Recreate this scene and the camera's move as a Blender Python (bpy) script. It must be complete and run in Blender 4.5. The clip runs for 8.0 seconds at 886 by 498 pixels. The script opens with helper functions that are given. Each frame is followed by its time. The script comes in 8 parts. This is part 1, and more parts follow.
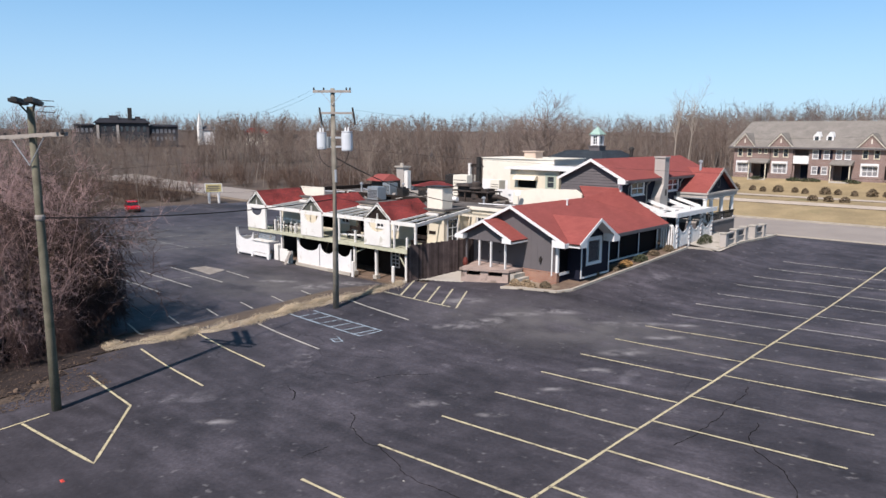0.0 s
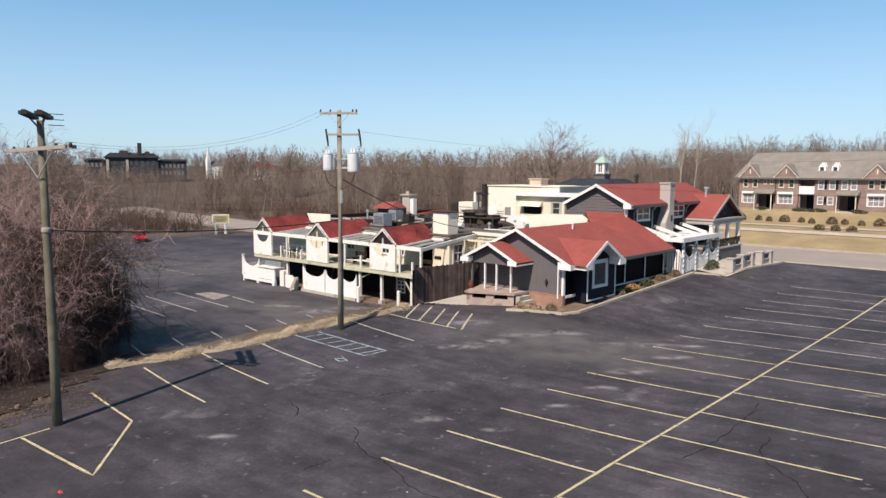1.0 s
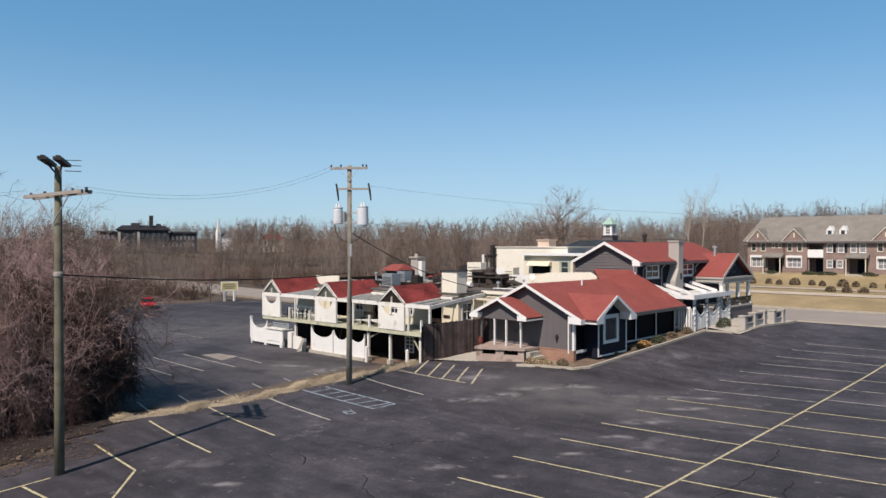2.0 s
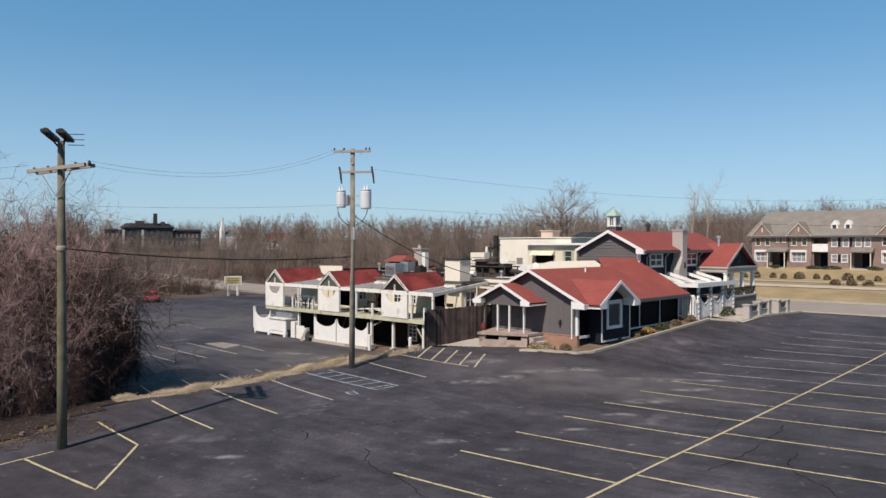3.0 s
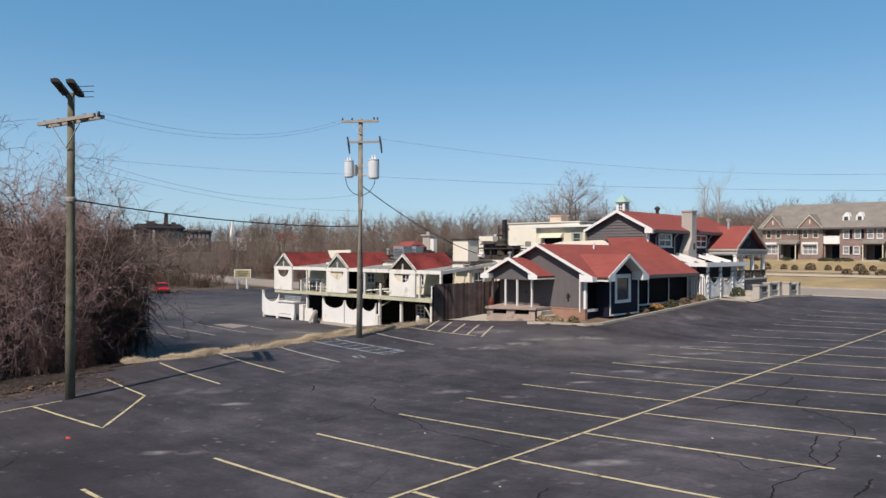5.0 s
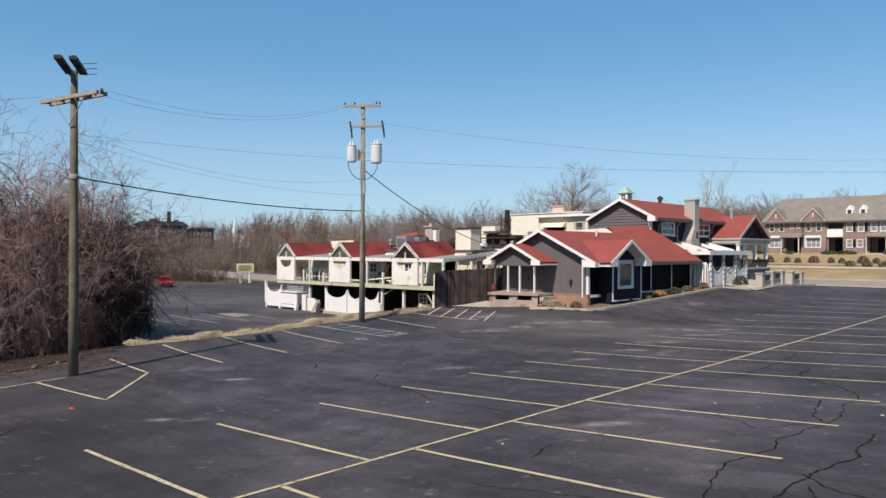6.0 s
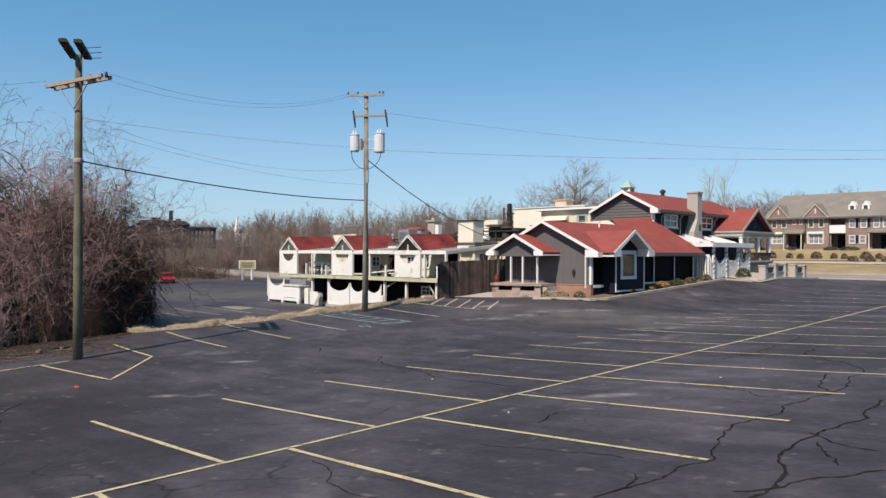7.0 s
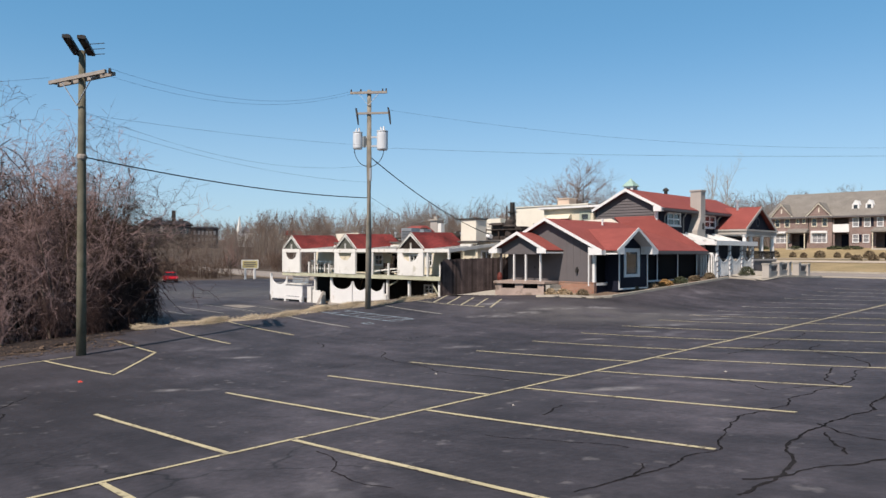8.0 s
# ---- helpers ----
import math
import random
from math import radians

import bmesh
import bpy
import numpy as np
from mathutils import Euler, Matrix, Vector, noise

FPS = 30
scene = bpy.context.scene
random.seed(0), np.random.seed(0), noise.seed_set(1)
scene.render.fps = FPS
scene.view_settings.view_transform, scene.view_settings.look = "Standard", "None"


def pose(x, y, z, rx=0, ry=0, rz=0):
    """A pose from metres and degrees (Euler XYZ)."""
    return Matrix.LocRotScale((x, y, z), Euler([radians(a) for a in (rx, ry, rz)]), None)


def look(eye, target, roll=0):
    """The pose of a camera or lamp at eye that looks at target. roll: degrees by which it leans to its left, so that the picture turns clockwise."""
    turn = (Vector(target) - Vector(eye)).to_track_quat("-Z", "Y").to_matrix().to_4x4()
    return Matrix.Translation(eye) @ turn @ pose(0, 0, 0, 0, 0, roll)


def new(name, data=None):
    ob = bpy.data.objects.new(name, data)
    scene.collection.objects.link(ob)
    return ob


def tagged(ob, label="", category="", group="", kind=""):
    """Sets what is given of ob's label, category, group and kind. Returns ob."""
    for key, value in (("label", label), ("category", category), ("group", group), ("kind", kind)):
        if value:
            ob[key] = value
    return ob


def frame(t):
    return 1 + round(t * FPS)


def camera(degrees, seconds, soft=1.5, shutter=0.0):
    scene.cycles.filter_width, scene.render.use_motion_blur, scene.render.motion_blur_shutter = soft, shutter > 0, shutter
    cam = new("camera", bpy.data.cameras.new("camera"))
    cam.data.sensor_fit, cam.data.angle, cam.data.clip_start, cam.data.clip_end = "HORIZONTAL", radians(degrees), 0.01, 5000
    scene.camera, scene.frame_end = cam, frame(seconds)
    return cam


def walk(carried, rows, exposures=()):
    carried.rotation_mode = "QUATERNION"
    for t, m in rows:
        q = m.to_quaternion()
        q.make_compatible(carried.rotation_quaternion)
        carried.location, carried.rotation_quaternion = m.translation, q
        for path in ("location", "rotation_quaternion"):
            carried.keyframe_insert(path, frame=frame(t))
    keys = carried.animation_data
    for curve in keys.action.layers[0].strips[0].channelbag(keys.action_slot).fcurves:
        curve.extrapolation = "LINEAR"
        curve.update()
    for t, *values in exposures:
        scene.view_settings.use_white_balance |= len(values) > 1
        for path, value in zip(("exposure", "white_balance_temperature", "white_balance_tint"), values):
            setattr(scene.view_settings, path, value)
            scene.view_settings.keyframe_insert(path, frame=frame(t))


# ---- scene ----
cam = camera(64.0, 8.0)
PATH = [
    (0, (0.072, 0.062, 9.811), (-1.254, 1.525, 9.494), 0.3),
    (0.5, (0.132, 0.056, 9.365), (-1.199, 1.516, 9.053), 0.3),
    (1, (0.132, 0.064, 8.95), (-1.216, 1.525, 8.734), 0.3),
    (1.5, (0.126, -0.051, 8.378), (-1.24, 1.41, 8.36), 0.1),
    (3, (0.098, 0.024, 6.844), (-1.282, 1.472, 6.836), 0.1),
    (3.5, (0.15, 0.05, 6.386), (-1.236, 1.492, 6.38), 0.1),
    (4, (0.194, 0.07, 5.908), (-1.196, 1.508, 5.905), 0.2),
    (4.5, (0.19, 0.083, 5.429), (-1.204, 1.517, 5.429), 0.2),
    (5.8, (0.152, 0.141, 4.067), (-1.252, 1.564, 4.087), 0.3),
    (6, (0.169, 0.117, 3.988), (-1.235, 1.541, 3.995), 0.2),
    (6.5, (0.144, 0.092, 3.519), (-1.262, 1.515, 3.528), 0.2),
    (7, (0.112, 0.05, 3.349), (-1.295, 1.471, 3.358), 0.2),
    (7.5, (0.094, 0.043, 3.254), (-1.316, 1.461, 3.263), 0.2),
    (8, (0.053, 0.048, 3.189), (-1.359, 1.465, 3.199), 0.2),
]
walk(cam, [(t, look(eye, target, roll)) for t, eye, target, roll in PATH],
     [(0, 0.56, 6200, 17), (0.5, 0.57, 6650, 17), (1.0, 0.58, 6750, 17), (1.6, 0.42, 6550, 16), (3.0, 0.28, 6600, 15), (4.0, 0.28, 6600, 15), (6.0, 0.40, 6600, 15), (8.0, 0.42, 6600, 15)])

# ---- light ----
SUN_EL, SUN_AZ = 48.5, 167.0   # degrees up; compass from +y towards +x
world = bpy.data.worlds.new("sky")
scene.world = world
world.use_nodes = True
wn = world.node_tree.nodes
sky = wn.new("ShaderNodeTexSky")
sky.sky_type = "NISHITA"
sky.sun_disc = False
sky.sun_elevation = radians(SUN_EL)
sky.sun_rotation = radians(SUN_AZ)
sky.air_density, sky.dust_density, sky.ozone_density = 0.75, 1.1, 2.0
sky.altitude = 300
wn["Background"].inputs["Strength"].default_value = 0.110
tint = wn.new("ShaderNodeMix")
tint.data_type, tint.blend_type = "RGBA", "MULTIPLY"
tint.inputs["Factor"].default_value = 1.0
tint.inputs[7].default_value = (0.90, 1.0, 0.955, 1)
world.node_tree.links.new(sky.outputs[0], tint.inputs[6])
haze = wn.new("ShaderNodeMix")
haze.data_type = "RGBA"
haze.inputs["Factor"].default_value = 0.38
haze.inputs[7].default_value = (0.45, 3.0, 5.4, 1)
world.node_tree.links.new(tint.outputs[2], haze.inputs[6])
# pale haze that thickens evenly towards the whole horizon
way, height = wn.new("ShaderNodeTexCoord"), wn.new("ShaderNodeSeparateXYZ")
world.node_tree.links.new(way.outputs["Generated"], height.inputs[0])
thick = wn.new("ShaderNodeMapRange")
thick.interpolation_type = "SMOOTHERSTEP"
thick.inputs["From Min"].default_value, thick.inputs["From Max"].default_value = -0.06, 0.34
thick.inputs["To Min"].default_value, thick.inputs["To Max"].default_value = 0.41, 0.0
world.node_tree.links.new(height.outputs["Z"], thick.inputs["Value"])
pale_air = wn.new("ShaderNodeMix")
pale_air.data_type = "RGBA"
pale_air.inputs[7].default_value = (4.3, 5.25, 5.6, 1)
world.node_tree.links.new(thick.outputs[0], pale_air.inputs["Factor"])
world.node_tree.links.new(haze.outputs[2], pale_air.inputs[6])
# the sky above the view is dimmed towards the zenith to cut fill light
deep = wn.new("ShaderNodeMapRange")
deep.interpolation_type = "SMOOTHSTEP"
deep.inputs["From Min"].default_value, deep.inputs["From Max"].default_value = 0.34, 0.85
deep.inputs["To Min"].default_value, deep.inputs["To Max"].default_value = 1.0, 0.42
world.node_tree.links.new(height.outputs["Z"], deep.inputs["Value"])
dome = wn.new("ShaderNodeVectorMath")
dome.operation = "SCALE"
world.node_tree.links.new(pale_air.outputs[2], dome.inputs[0])
world.node_tree.links.new(deep.outputs[0], dome.inputs["Scale"])
world.node_tree.links.new(dome.outputs[0], wn["Background"].inputs["Color"])
to_sun = Vector((math.sin(radians(SUN_AZ)) * math.cos(radians(SUN_EL)),
                 math.cos(radians(SUN_AZ)) * math.cos(radians(SUN_EL)), math.sin(radians(SUN_EL))))
sun = new("sun", bpy.data.lights.new("sun", "SUN"))
sun.data.energy, sun.data.angle, sun.data.color = 5.0, radians(0.53), (1.0, 0.905, 0.79)
sun.matrix_world = look((0, 0, 60), Vector((0, 0, 60)) - to_sun)

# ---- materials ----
TONE_SCALE = 0.8   # all base colours scaled down so that shade renders deeper beside sunlight


def mat(name, col, rough=0.8, var=0.18, scale=0.6, fine=14.0, bump=0.15, metal=0.0, spots=None, spec=0.3):
    """Node material: a base colour varied by broad stains and fine grain, with fine relief."""
    col = [c * TONE_SCALE for c in col]
    m = bpy.data.materials.new(name)
    m.use_nodes = True
    n, l = m.node_tree.nodes, m.node_tree.links
    b = n["Principled BSDF"]
    co = n.new("ShaderNodeTexCoord")
    big, small = n.new("ShaderNodeTexNoise"), n.new("ShaderNodeTexNoise")
    big.inputs["Scale"].default_value, big.inputs["Detail"].default_value = scale, 5
    small.inputs["Scale"].default_value, small.inputs["Detail"].default_value = fine, 3
    for t in (big, small):
        l.new(co.outputs["Object"], t.inputs["Vector"])
    add = n.new("ShaderNodeMath")
    add.operation = "MULTIPLY_ADD"
    l.new(small.outputs["Fac"], add.inputs[0])
    add.inputs[1].default_value = 0.5
    l.new(big.outputs["Fac"], add.inputs[2])
    ramp = n.new("ShaderNodeValToRGB")
    e = ramp.color_ramp.elements
    e[0].position, e[1].position = 0.45, 1.05
    e[0].color = (*[max(0, c * (1 - var)) for c in col], 1)
    e[1].color = (*[min(1, c * (1 + var)) for c in col], 1)
    l.new(add.outputs[0], ramp.inputs["Fac"])
    out = ramp.outputs["Color"]
    if spots:
        sc, amount, scol = spots
        t = n.new("ShaderNodeTexNoise")
        t.inputs["Scale"].default_value, t.inputs["Detail"].default_value = sc, 6
        l.new(co.outputs["Object"], t.inputs["Vector"])
        r = n.new("ShaderNodeValToRGB")
        r.color_ramp.elements[0].position, r.color_ramp.elements[1].position = 0.62 - amount, 0.70 - amount * 0.5
        l.new(t.outputs["Fac"], r.inputs["Fac"])
        mix = n.new("ShaderNodeMix")
        mix.data_type = "RGBA"
        l.new(r.outputs["Color"], mix.inputs["Factor"])
        l.new(out, mix.inputs[6])
        mix.inputs[7].default_value = (*[c * TONE_SCALE for c in scol], 1)
        out = mix.outputs[2]
    l.new(out, b.inputs["Base Color"])
    b.inputs["Roughness"].default_value, b.inputs["Metallic"].default_value = rough, metal
    b.inputs["Specular IOR Level"].default_value = spec
    if bump:
        bp = n.new("ShaderNodeBump")
        bp.inputs["Strength"].default_value, bp.inputs["Distance"].default_value = bump, 0.02
        l.new(small.outputs["Fac"], bp.inputs["Height"])
        l.new(bp.outputs[0], b.inputs["Normal"])
    return m


def courses(name, c1, c2, mortar, u, width, row, gap=0.008, rough=0.85, vscale=1.0, squash=0.5, bump=0.4, patch=0.25):
    """Bricks or shingles at true size. u: the axis along the courses, 'x', 'y' or 'xy'; they rise with z."""
    c1, c2, mortar = ([c * TONE_SCALE for c in col] for col in (c1, c2, mortar))
    m = bpy.data.materials.new(name)
    m.use_nodes = True
    n, l = m.node_tree.nodes, m.node_tree.links
    b = n["Principled BSDF"]
    co, sep, com = n.new("ShaderNodeTexCoord"), n.new("ShaderNodeSeparateXYZ"), n.new("ShaderNodeCombineXYZ")
    l.new(co.outputs["Object"], sep.inputs[0])
    if u == "xy":
        s = n.new("ShaderNodeMath")
        l.new(sep.outputs["X"], s.inputs[0])
        l.new(sep.outputs["Y"], s.inputs[1])
        l.new(s.outputs[0], com.inputs["X"])
    else:
        l.new(sep.outputs[u.upper()], com.inputs["X"])
    v = n.new("ShaderNodeMath")
    v.operation = "MULTIPLY"
    v.inputs[1].default_value = vscale
    l.new(sep.outputs["Z"], v.inputs[0])
    l.new(v.outputs[0], com.inputs["Y"])
    br = n.new("ShaderNodeTexBrick")
    br.inputs["Scale"].default_value = 1
    br.inputs["Brick Width"].default_value, br.inputs["Row Height"].default_value = width, row
    br.inputs["Mortar Size"].default_value = gap
    br.inputs["Color1"].default_value, br.inputs["Color2"].default_value, br.inputs["Mortar"].default_value = (*c1, 1), (*c2, 1), (*mortar, 1)
    l.new(com.outputs[0], br.inputs["Vector"])
    no = n.new("ShaderNodeTexNoise")
    no.inputs["Scale"].default_value, no.inputs["Detail"].default_value = 0.7, 6
    l.new(co.outputs["Object"], no.inputs["Vector"])
    r = n.new("ShaderNodeMapRange")
    r.inputs["From Min"].default_value, r.inputs["From Max"].default_value = 0.3, 0.7
    r.inputs["To Min"].default_value, r.inputs["To Max"].default_value = 1 - patch, 1 + patch
    l.new(no.outputs["Fac"], r.inputs["Value"])
    mul = n.new("ShaderNodeVectorMath")
    mul.operation = "SCALE"
    l.new(br.outputs["Color"], mul.inputs[0])
    l.new(r.outputs[0], mul.inputs["Scale"])
    l.new(mul.outputs[0], b.inputs["Base Color"])
    b.inputs["Roughness"].default_value = rough
    b.inputs["Specular IOR Level"].default_value = 0.2
    bp = n.new("ShaderNodeBump")
    bp.inputs["Strength"].default_value, bp.inputs["Distance"].default_value = bump, 0.01
    bp.invert = True
    l.new(br.outputs["Fac"], bp.inputs["Height"])
    l.new(bp.outputs[0], b.inputs["Normal"])
    return m


def glass(name, tint=(0.05, 0.06, 0.07), rough=0.06):
    m = bpy.data.materials.new(name)
    m.use_nodes = True
    b = m.node_tree.nodes["Principled BSDF"]
    b.inputs["Base Color"].default_value = (*tint, 1)
    b.inputs["Roughness"].default_value = rough
    b.inputs["Transmission Weight"].default_value = 0.35
    b.inputs["Specular IOR Level"].default_value = 0.6
    return m


WHITE = mat("white_paint", (0.74, 0.74, 0.73), 0.55, 0.06, 0.9, 20, 0.05, spots=(2.2, 0.0, (0.62, 0.60, 0.55)))
OLDWHITE = mat("weathered_white_paint", (0.74, 0.73, 0.69), 0.65, 0.1, 0.8, 18, 0.1, spots=(1.6, 0.03, (0.55, 0.53, 0.46)))
CREAM = mat("cream_stucco", (0.66, 0.60, 0.47), 0.9, 0.08, 0.7, 30, 0.2, spots=(1.1, 0.02, (0.60, 0.54, 0.40)))
PALE = mat("pale_cream_stucco", (0.74, 0.70, 0.60), 0.9, 0.06, 0.6, 30, 0.2, spots=(0.8, 0.0, (0.68, 0.64, 0.55)))
GREY = mat("grey_painted_wood", (0.118, 0.108, 0.112), 0.7, 0.1, 0.8, 22, 0.1)
# the next four base colours are lowered so shade on them goes near-black
NAVY = mat("dark_navy_paint", (0.012, 0.014, 0.026), 0.7, 0.2, 0.8, 22, 0.1, spec=0.12)
SCREEN = mat("black_window_screen", (0.004, 0.004, 0.006), 0.7, 0.3, 1.0, 30, 0.0, spec=0.08)
# near-black backing colour that stands in for the shade inside openings
SHADEBLACK = mat("interior_shade_black", (0.014, 0.012, 0.011), 0.9, 0.3, 1.0, 12, 0.1, spec=0.1)
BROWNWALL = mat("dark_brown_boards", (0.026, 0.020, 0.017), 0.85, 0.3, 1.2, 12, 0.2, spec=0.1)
FENCEWOOD = mat("dark_stained_fence_wood", (0.062, 0.047, 0.046), 0.85, 0.5, 1.3, 16, 0.3, spec=0.15)
DECKWOOD = mat("weathered_greenish_deck_wood", (0.42, 0.42, 0.31), 0.85, 0.2, 1.2, 18, 0.3, spots=(1.4, 0.05, (0.24, 0.23, 0.17)))
POLEWOOD = mat("weathered_pole_wood", (0.138, 0.128, 0.092), 0.9, 0.4, 1.6, 22, 0.5, spots=(2.5, 0.05, (0.10, 0.10, 0.065)))
GREYPOLE = mat("grey_weathered_pole_wood", (0.225, 0.205, 0.168), 0.9, 0.35, 1.6, 22, 0.5, spots=(2.5, 0.04, (0.13, 0.12, 0.09)))
GREYWOOD = mat("grey_weathered_timber", (0.30, 0.27, 0.24), 0.9, 0.25, 2.0, 22, 0.4)
GALV = mat("galvanised_metal", (0.52, 0.54, 0.56), 0.45, 0.12, 2.0, 20, 0.05, metal=0.6)
UNITGREY = mat("grey_blue_sheet_metal", (0.30, 0.34, 0.37), 0.5, 0.15, 1.2, 16, 0.05, metal=0.3, spots=(2.0, 0.03, (0.25, 0.22, 0.18)))
TRANSGREY = mat("pale_grey_enamel", (0.62, 0.65, 0.68), 0.4, 0.06, 2.0, 16, 0.03)
BLACKMETAL = mat("dark_sooty_metal", (0.035, 0.032, 0.030), 0.6, 0.35, 2.0, 16, 0.1, metal=0.2)
RUBBER = mat("black_cable", (0.012, 0.012, 0.013), 0.6, 0.2, 2, 20, 0)
ROOFTAR = mat("dark_flat_roofing", (0.115, 0.106, 0.102), 0.95, 0.3, 0.5, 10, 0.3, spots=(0.5, 0.06, (0.17, 0.15, 0.13)))
CONCRETE = mat("pale_concrete", (0.42, 0.39, 0.34), 0.9, 0.14, 0.6, 20, 0.25, spots=(0.9, 0.03, (0.30, 0.28, 0.24)))
KERBSTONE = mat("kerb_concrete", (0.40, 0.36, 0.30), 0.9, 0.2, 1.2, 20, 0.3)
PINKCONC = mat("pinkish_concrete", (0.36, 0.28, 0.24), 0.9, 0.25, 1.0, 18, 0.3, spots=(1.4, 0.04, (0.22, 0.17, 0.14)))
STUCCO = mat("greige_stucco", (0.40, 0.37, 0.34), 0.9, 0.08, 0.8, 30, 0.3)
YELLOW = mat("worn_yellow_line_paint", (0.50, 0.44, 0.275), 0.7, 0.2, 1.2, 25, 0.1, spots=(7.0, 0.05, (0.16, 0.14, 0.10)))
DULLYELLOW = mat("dull_yellow_line_paint", (0.44, 0.40, 0.28), 0.7, 0.2, 1.2, 25, 0.1, spots=(4.0, 0.06, (0.16, 0.15, 0.12)))
FADED = mat("faded_white_line_paint", (0.40, 0.38, 0.33), 0.7, 0.25, 1.0, 25, 0.1, spots=(2.4, 0.06, (0.13, 0.13, 0.12)))
BLUE = mat("faded_blue_line_paint", (0.29, 0.36, 0.41), 0.7, 0.25, 1.0, 25, 0.1, spots=(2.4, 0.10, (0.10, 0.12, 0.14)))
CRACK = mat("tar_filled_crack", (0.022, 0.020, 0.021), 0.9, 0.35, 2.0, 20, 0.3, spec=0.05)
STAIN = mat("pale_gravel", (0.25, 0.225, 0.195), 0.9, 0.35, 1.2, 12, 0.3, spots=(1.5, 0.02, (0.14, 0.13, 0.115)))
SOOT = mat("sooty_brown_metal", (0.050, 0.040, 0.035), 0.75, 0.45, 2.0, 16, 0.2, metal=0.1, spots=(2.5, 0.02, (0.11, 0.07, 0.05)))
TANWALK = mat("tan_concrete_walk", (0.44, 0.375, 0.305), 0.9, 0.15, 0.6, 20, 0.2)
REDPAINT = mat("red_car_paint", (0.50, 0.012, 0.016), 0.25, 0.05, 1, 10, 0, spec=0.6)


def by_piece(m, low, high):
    """Boards of one material differ a little from each other."""
    n, l = m.node_tree.nodes, m.node_tree.links
    b = n["Principled BSDF"]
    src = b.inputs["Base Color"].links[0].from_socket
    info, r, sc = n.new("ShaderNodeObjectInfo"), n.new("ShaderNodeMapRange"), n.new("ShaderNodeVectorMath")
    r.inputs["To Min"].default_value, r.inputs["To Max"].default_value = low, high
    l.new(info.outputs["Random"], r.inputs["Value"])
    sc.operation = "SCALE"
    l.new(src, sc.inputs[0])
    l.new(r.outputs[0], sc.inputs["Scale"])
    l.new(sc.outputs[0], b.inputs["Base Color"])


by_piece(FENCEWOOD, 0.55, 1.6)
by_piece(DECKWOOD, 0.7, 1.2)
GLASS = glass("window_glass")
BLINDS = glass("window_glass_with_pale_blinds", (0.30, 0.30, 0.31), 0.12)
MILLWALL = mat("sooty_grey_brick", (0.045, 0.044, 0.050), 0.9, 0.35, 0.3, 3, 0.1)
MILLROOF = mat("sooty_tar_roof", (0.028, 0.028, 0.034), 0.9, 0.3, 0.3, 3, 0.1, spec=0.1)
MILLPANE = glass("pale_grey_window_glass", (0.16, 0.17, 0.19), 0.3)
ROOF_Y = courses("red_shingles_along_y", (0.290, 0.079, 0.067), (0.255, 0.067, 0.058), (0.17, 0.04, 0.035), "y", 0.30, 0.14, 0.006, vscale=2.1, patch=0.08)
ROOF_X = courses("red_shingles_along_x", (0.290, 0.079, 0.067), (0.255, 0.067, 0.058), (0.17, 0.04, 0.035), "x", 0.30, 0.14, 0.006, vscale=2.1, patch=0.08)
OLDROOF = courses("worn_red_shingles", (0.235, 0.040, 0.036), (0.165, 0.030, 0.029), (0.07, 0.02, 0.02), "y", 0.30, 0.14, 0.012, vscale=1.6, patch=0.45)
SLATE = courses("dark_slate_shingles", (0.035, 0.045, 0.055), (0.025, 0.032, 0.042), (0.015, 0.018, 0.02), "xy", 0.3, 0.15, 0.006, vscale=2, patch=0.15)
BRICK = courses("orange_red_brick", (0.36, 0.165, 0.10), (0.28, 0.12, 0.08), (0.36, 0.30, 0.25), "xy", 0.21, 0.075, 0.010, patch=0.15)
TOWNBRICK = courses("brown_red_brick", (0.262, 0.174, 0.154), (0.218, 0.140, 0.126), (0.30, 0.26, 0.23), "xy", 0.21, 0.075, 0.010, patch=0.15)
TOWNROOF = courses("grey_brown_shingles", (0.245, 0.225, 0.20), (0.205, 0.19, 0.17), (0.13, 0.12, 0.11), "x", 0.33, 0.14, 0.006, vscale=1.9, patch=0.12)
COPPER = mat("verdigris_copper", (0.30, 0.44, 0.38), 0.6, 0.15, 2, 16, 0.1)
BARK = mat("grey_brown_bark", (0.150, 0.115, 0.092), 0.95, 0.3, 1.5, 14, 0.3)
GREYROSE = mat("greyish_rose_twigs", (0.320, 0.218, 0.205), 0.95, 0.3, 0.3, 3, 0)
TWIG = mat("grey_brown_twigs", (0.215, 0.168, 0.146), 0.95, 0.3, 0.3, 3, 0)
TWIGFAR = mat("brown_woodland_twigs", (0.160, 0.121, 0.101), 0.95, 0.3, 0.04, 0.8, 0)
WOODGREY = mat("pale_grey_woodland_bark", (0.215, 0.178, 0.150), 0.95, 0.3, 0.05, 0.8, 0)
WOODDARK = mat("dark_brown_woodland_bark", (0.118, 0.088, 0.073), 0.95, 0.3, 0.05, 0.8, 0)
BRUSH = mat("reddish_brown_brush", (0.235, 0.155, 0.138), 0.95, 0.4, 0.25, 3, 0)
# stems of low vine shrubs, darkened to imitate shade near the ground
SHADESTEM = mat("shade_darkened_stems", (0.075, 0.045, 0.040), 0.95, 0.4, 0.4, 5, 0)
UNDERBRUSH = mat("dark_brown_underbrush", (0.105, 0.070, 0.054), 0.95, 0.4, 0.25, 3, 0)
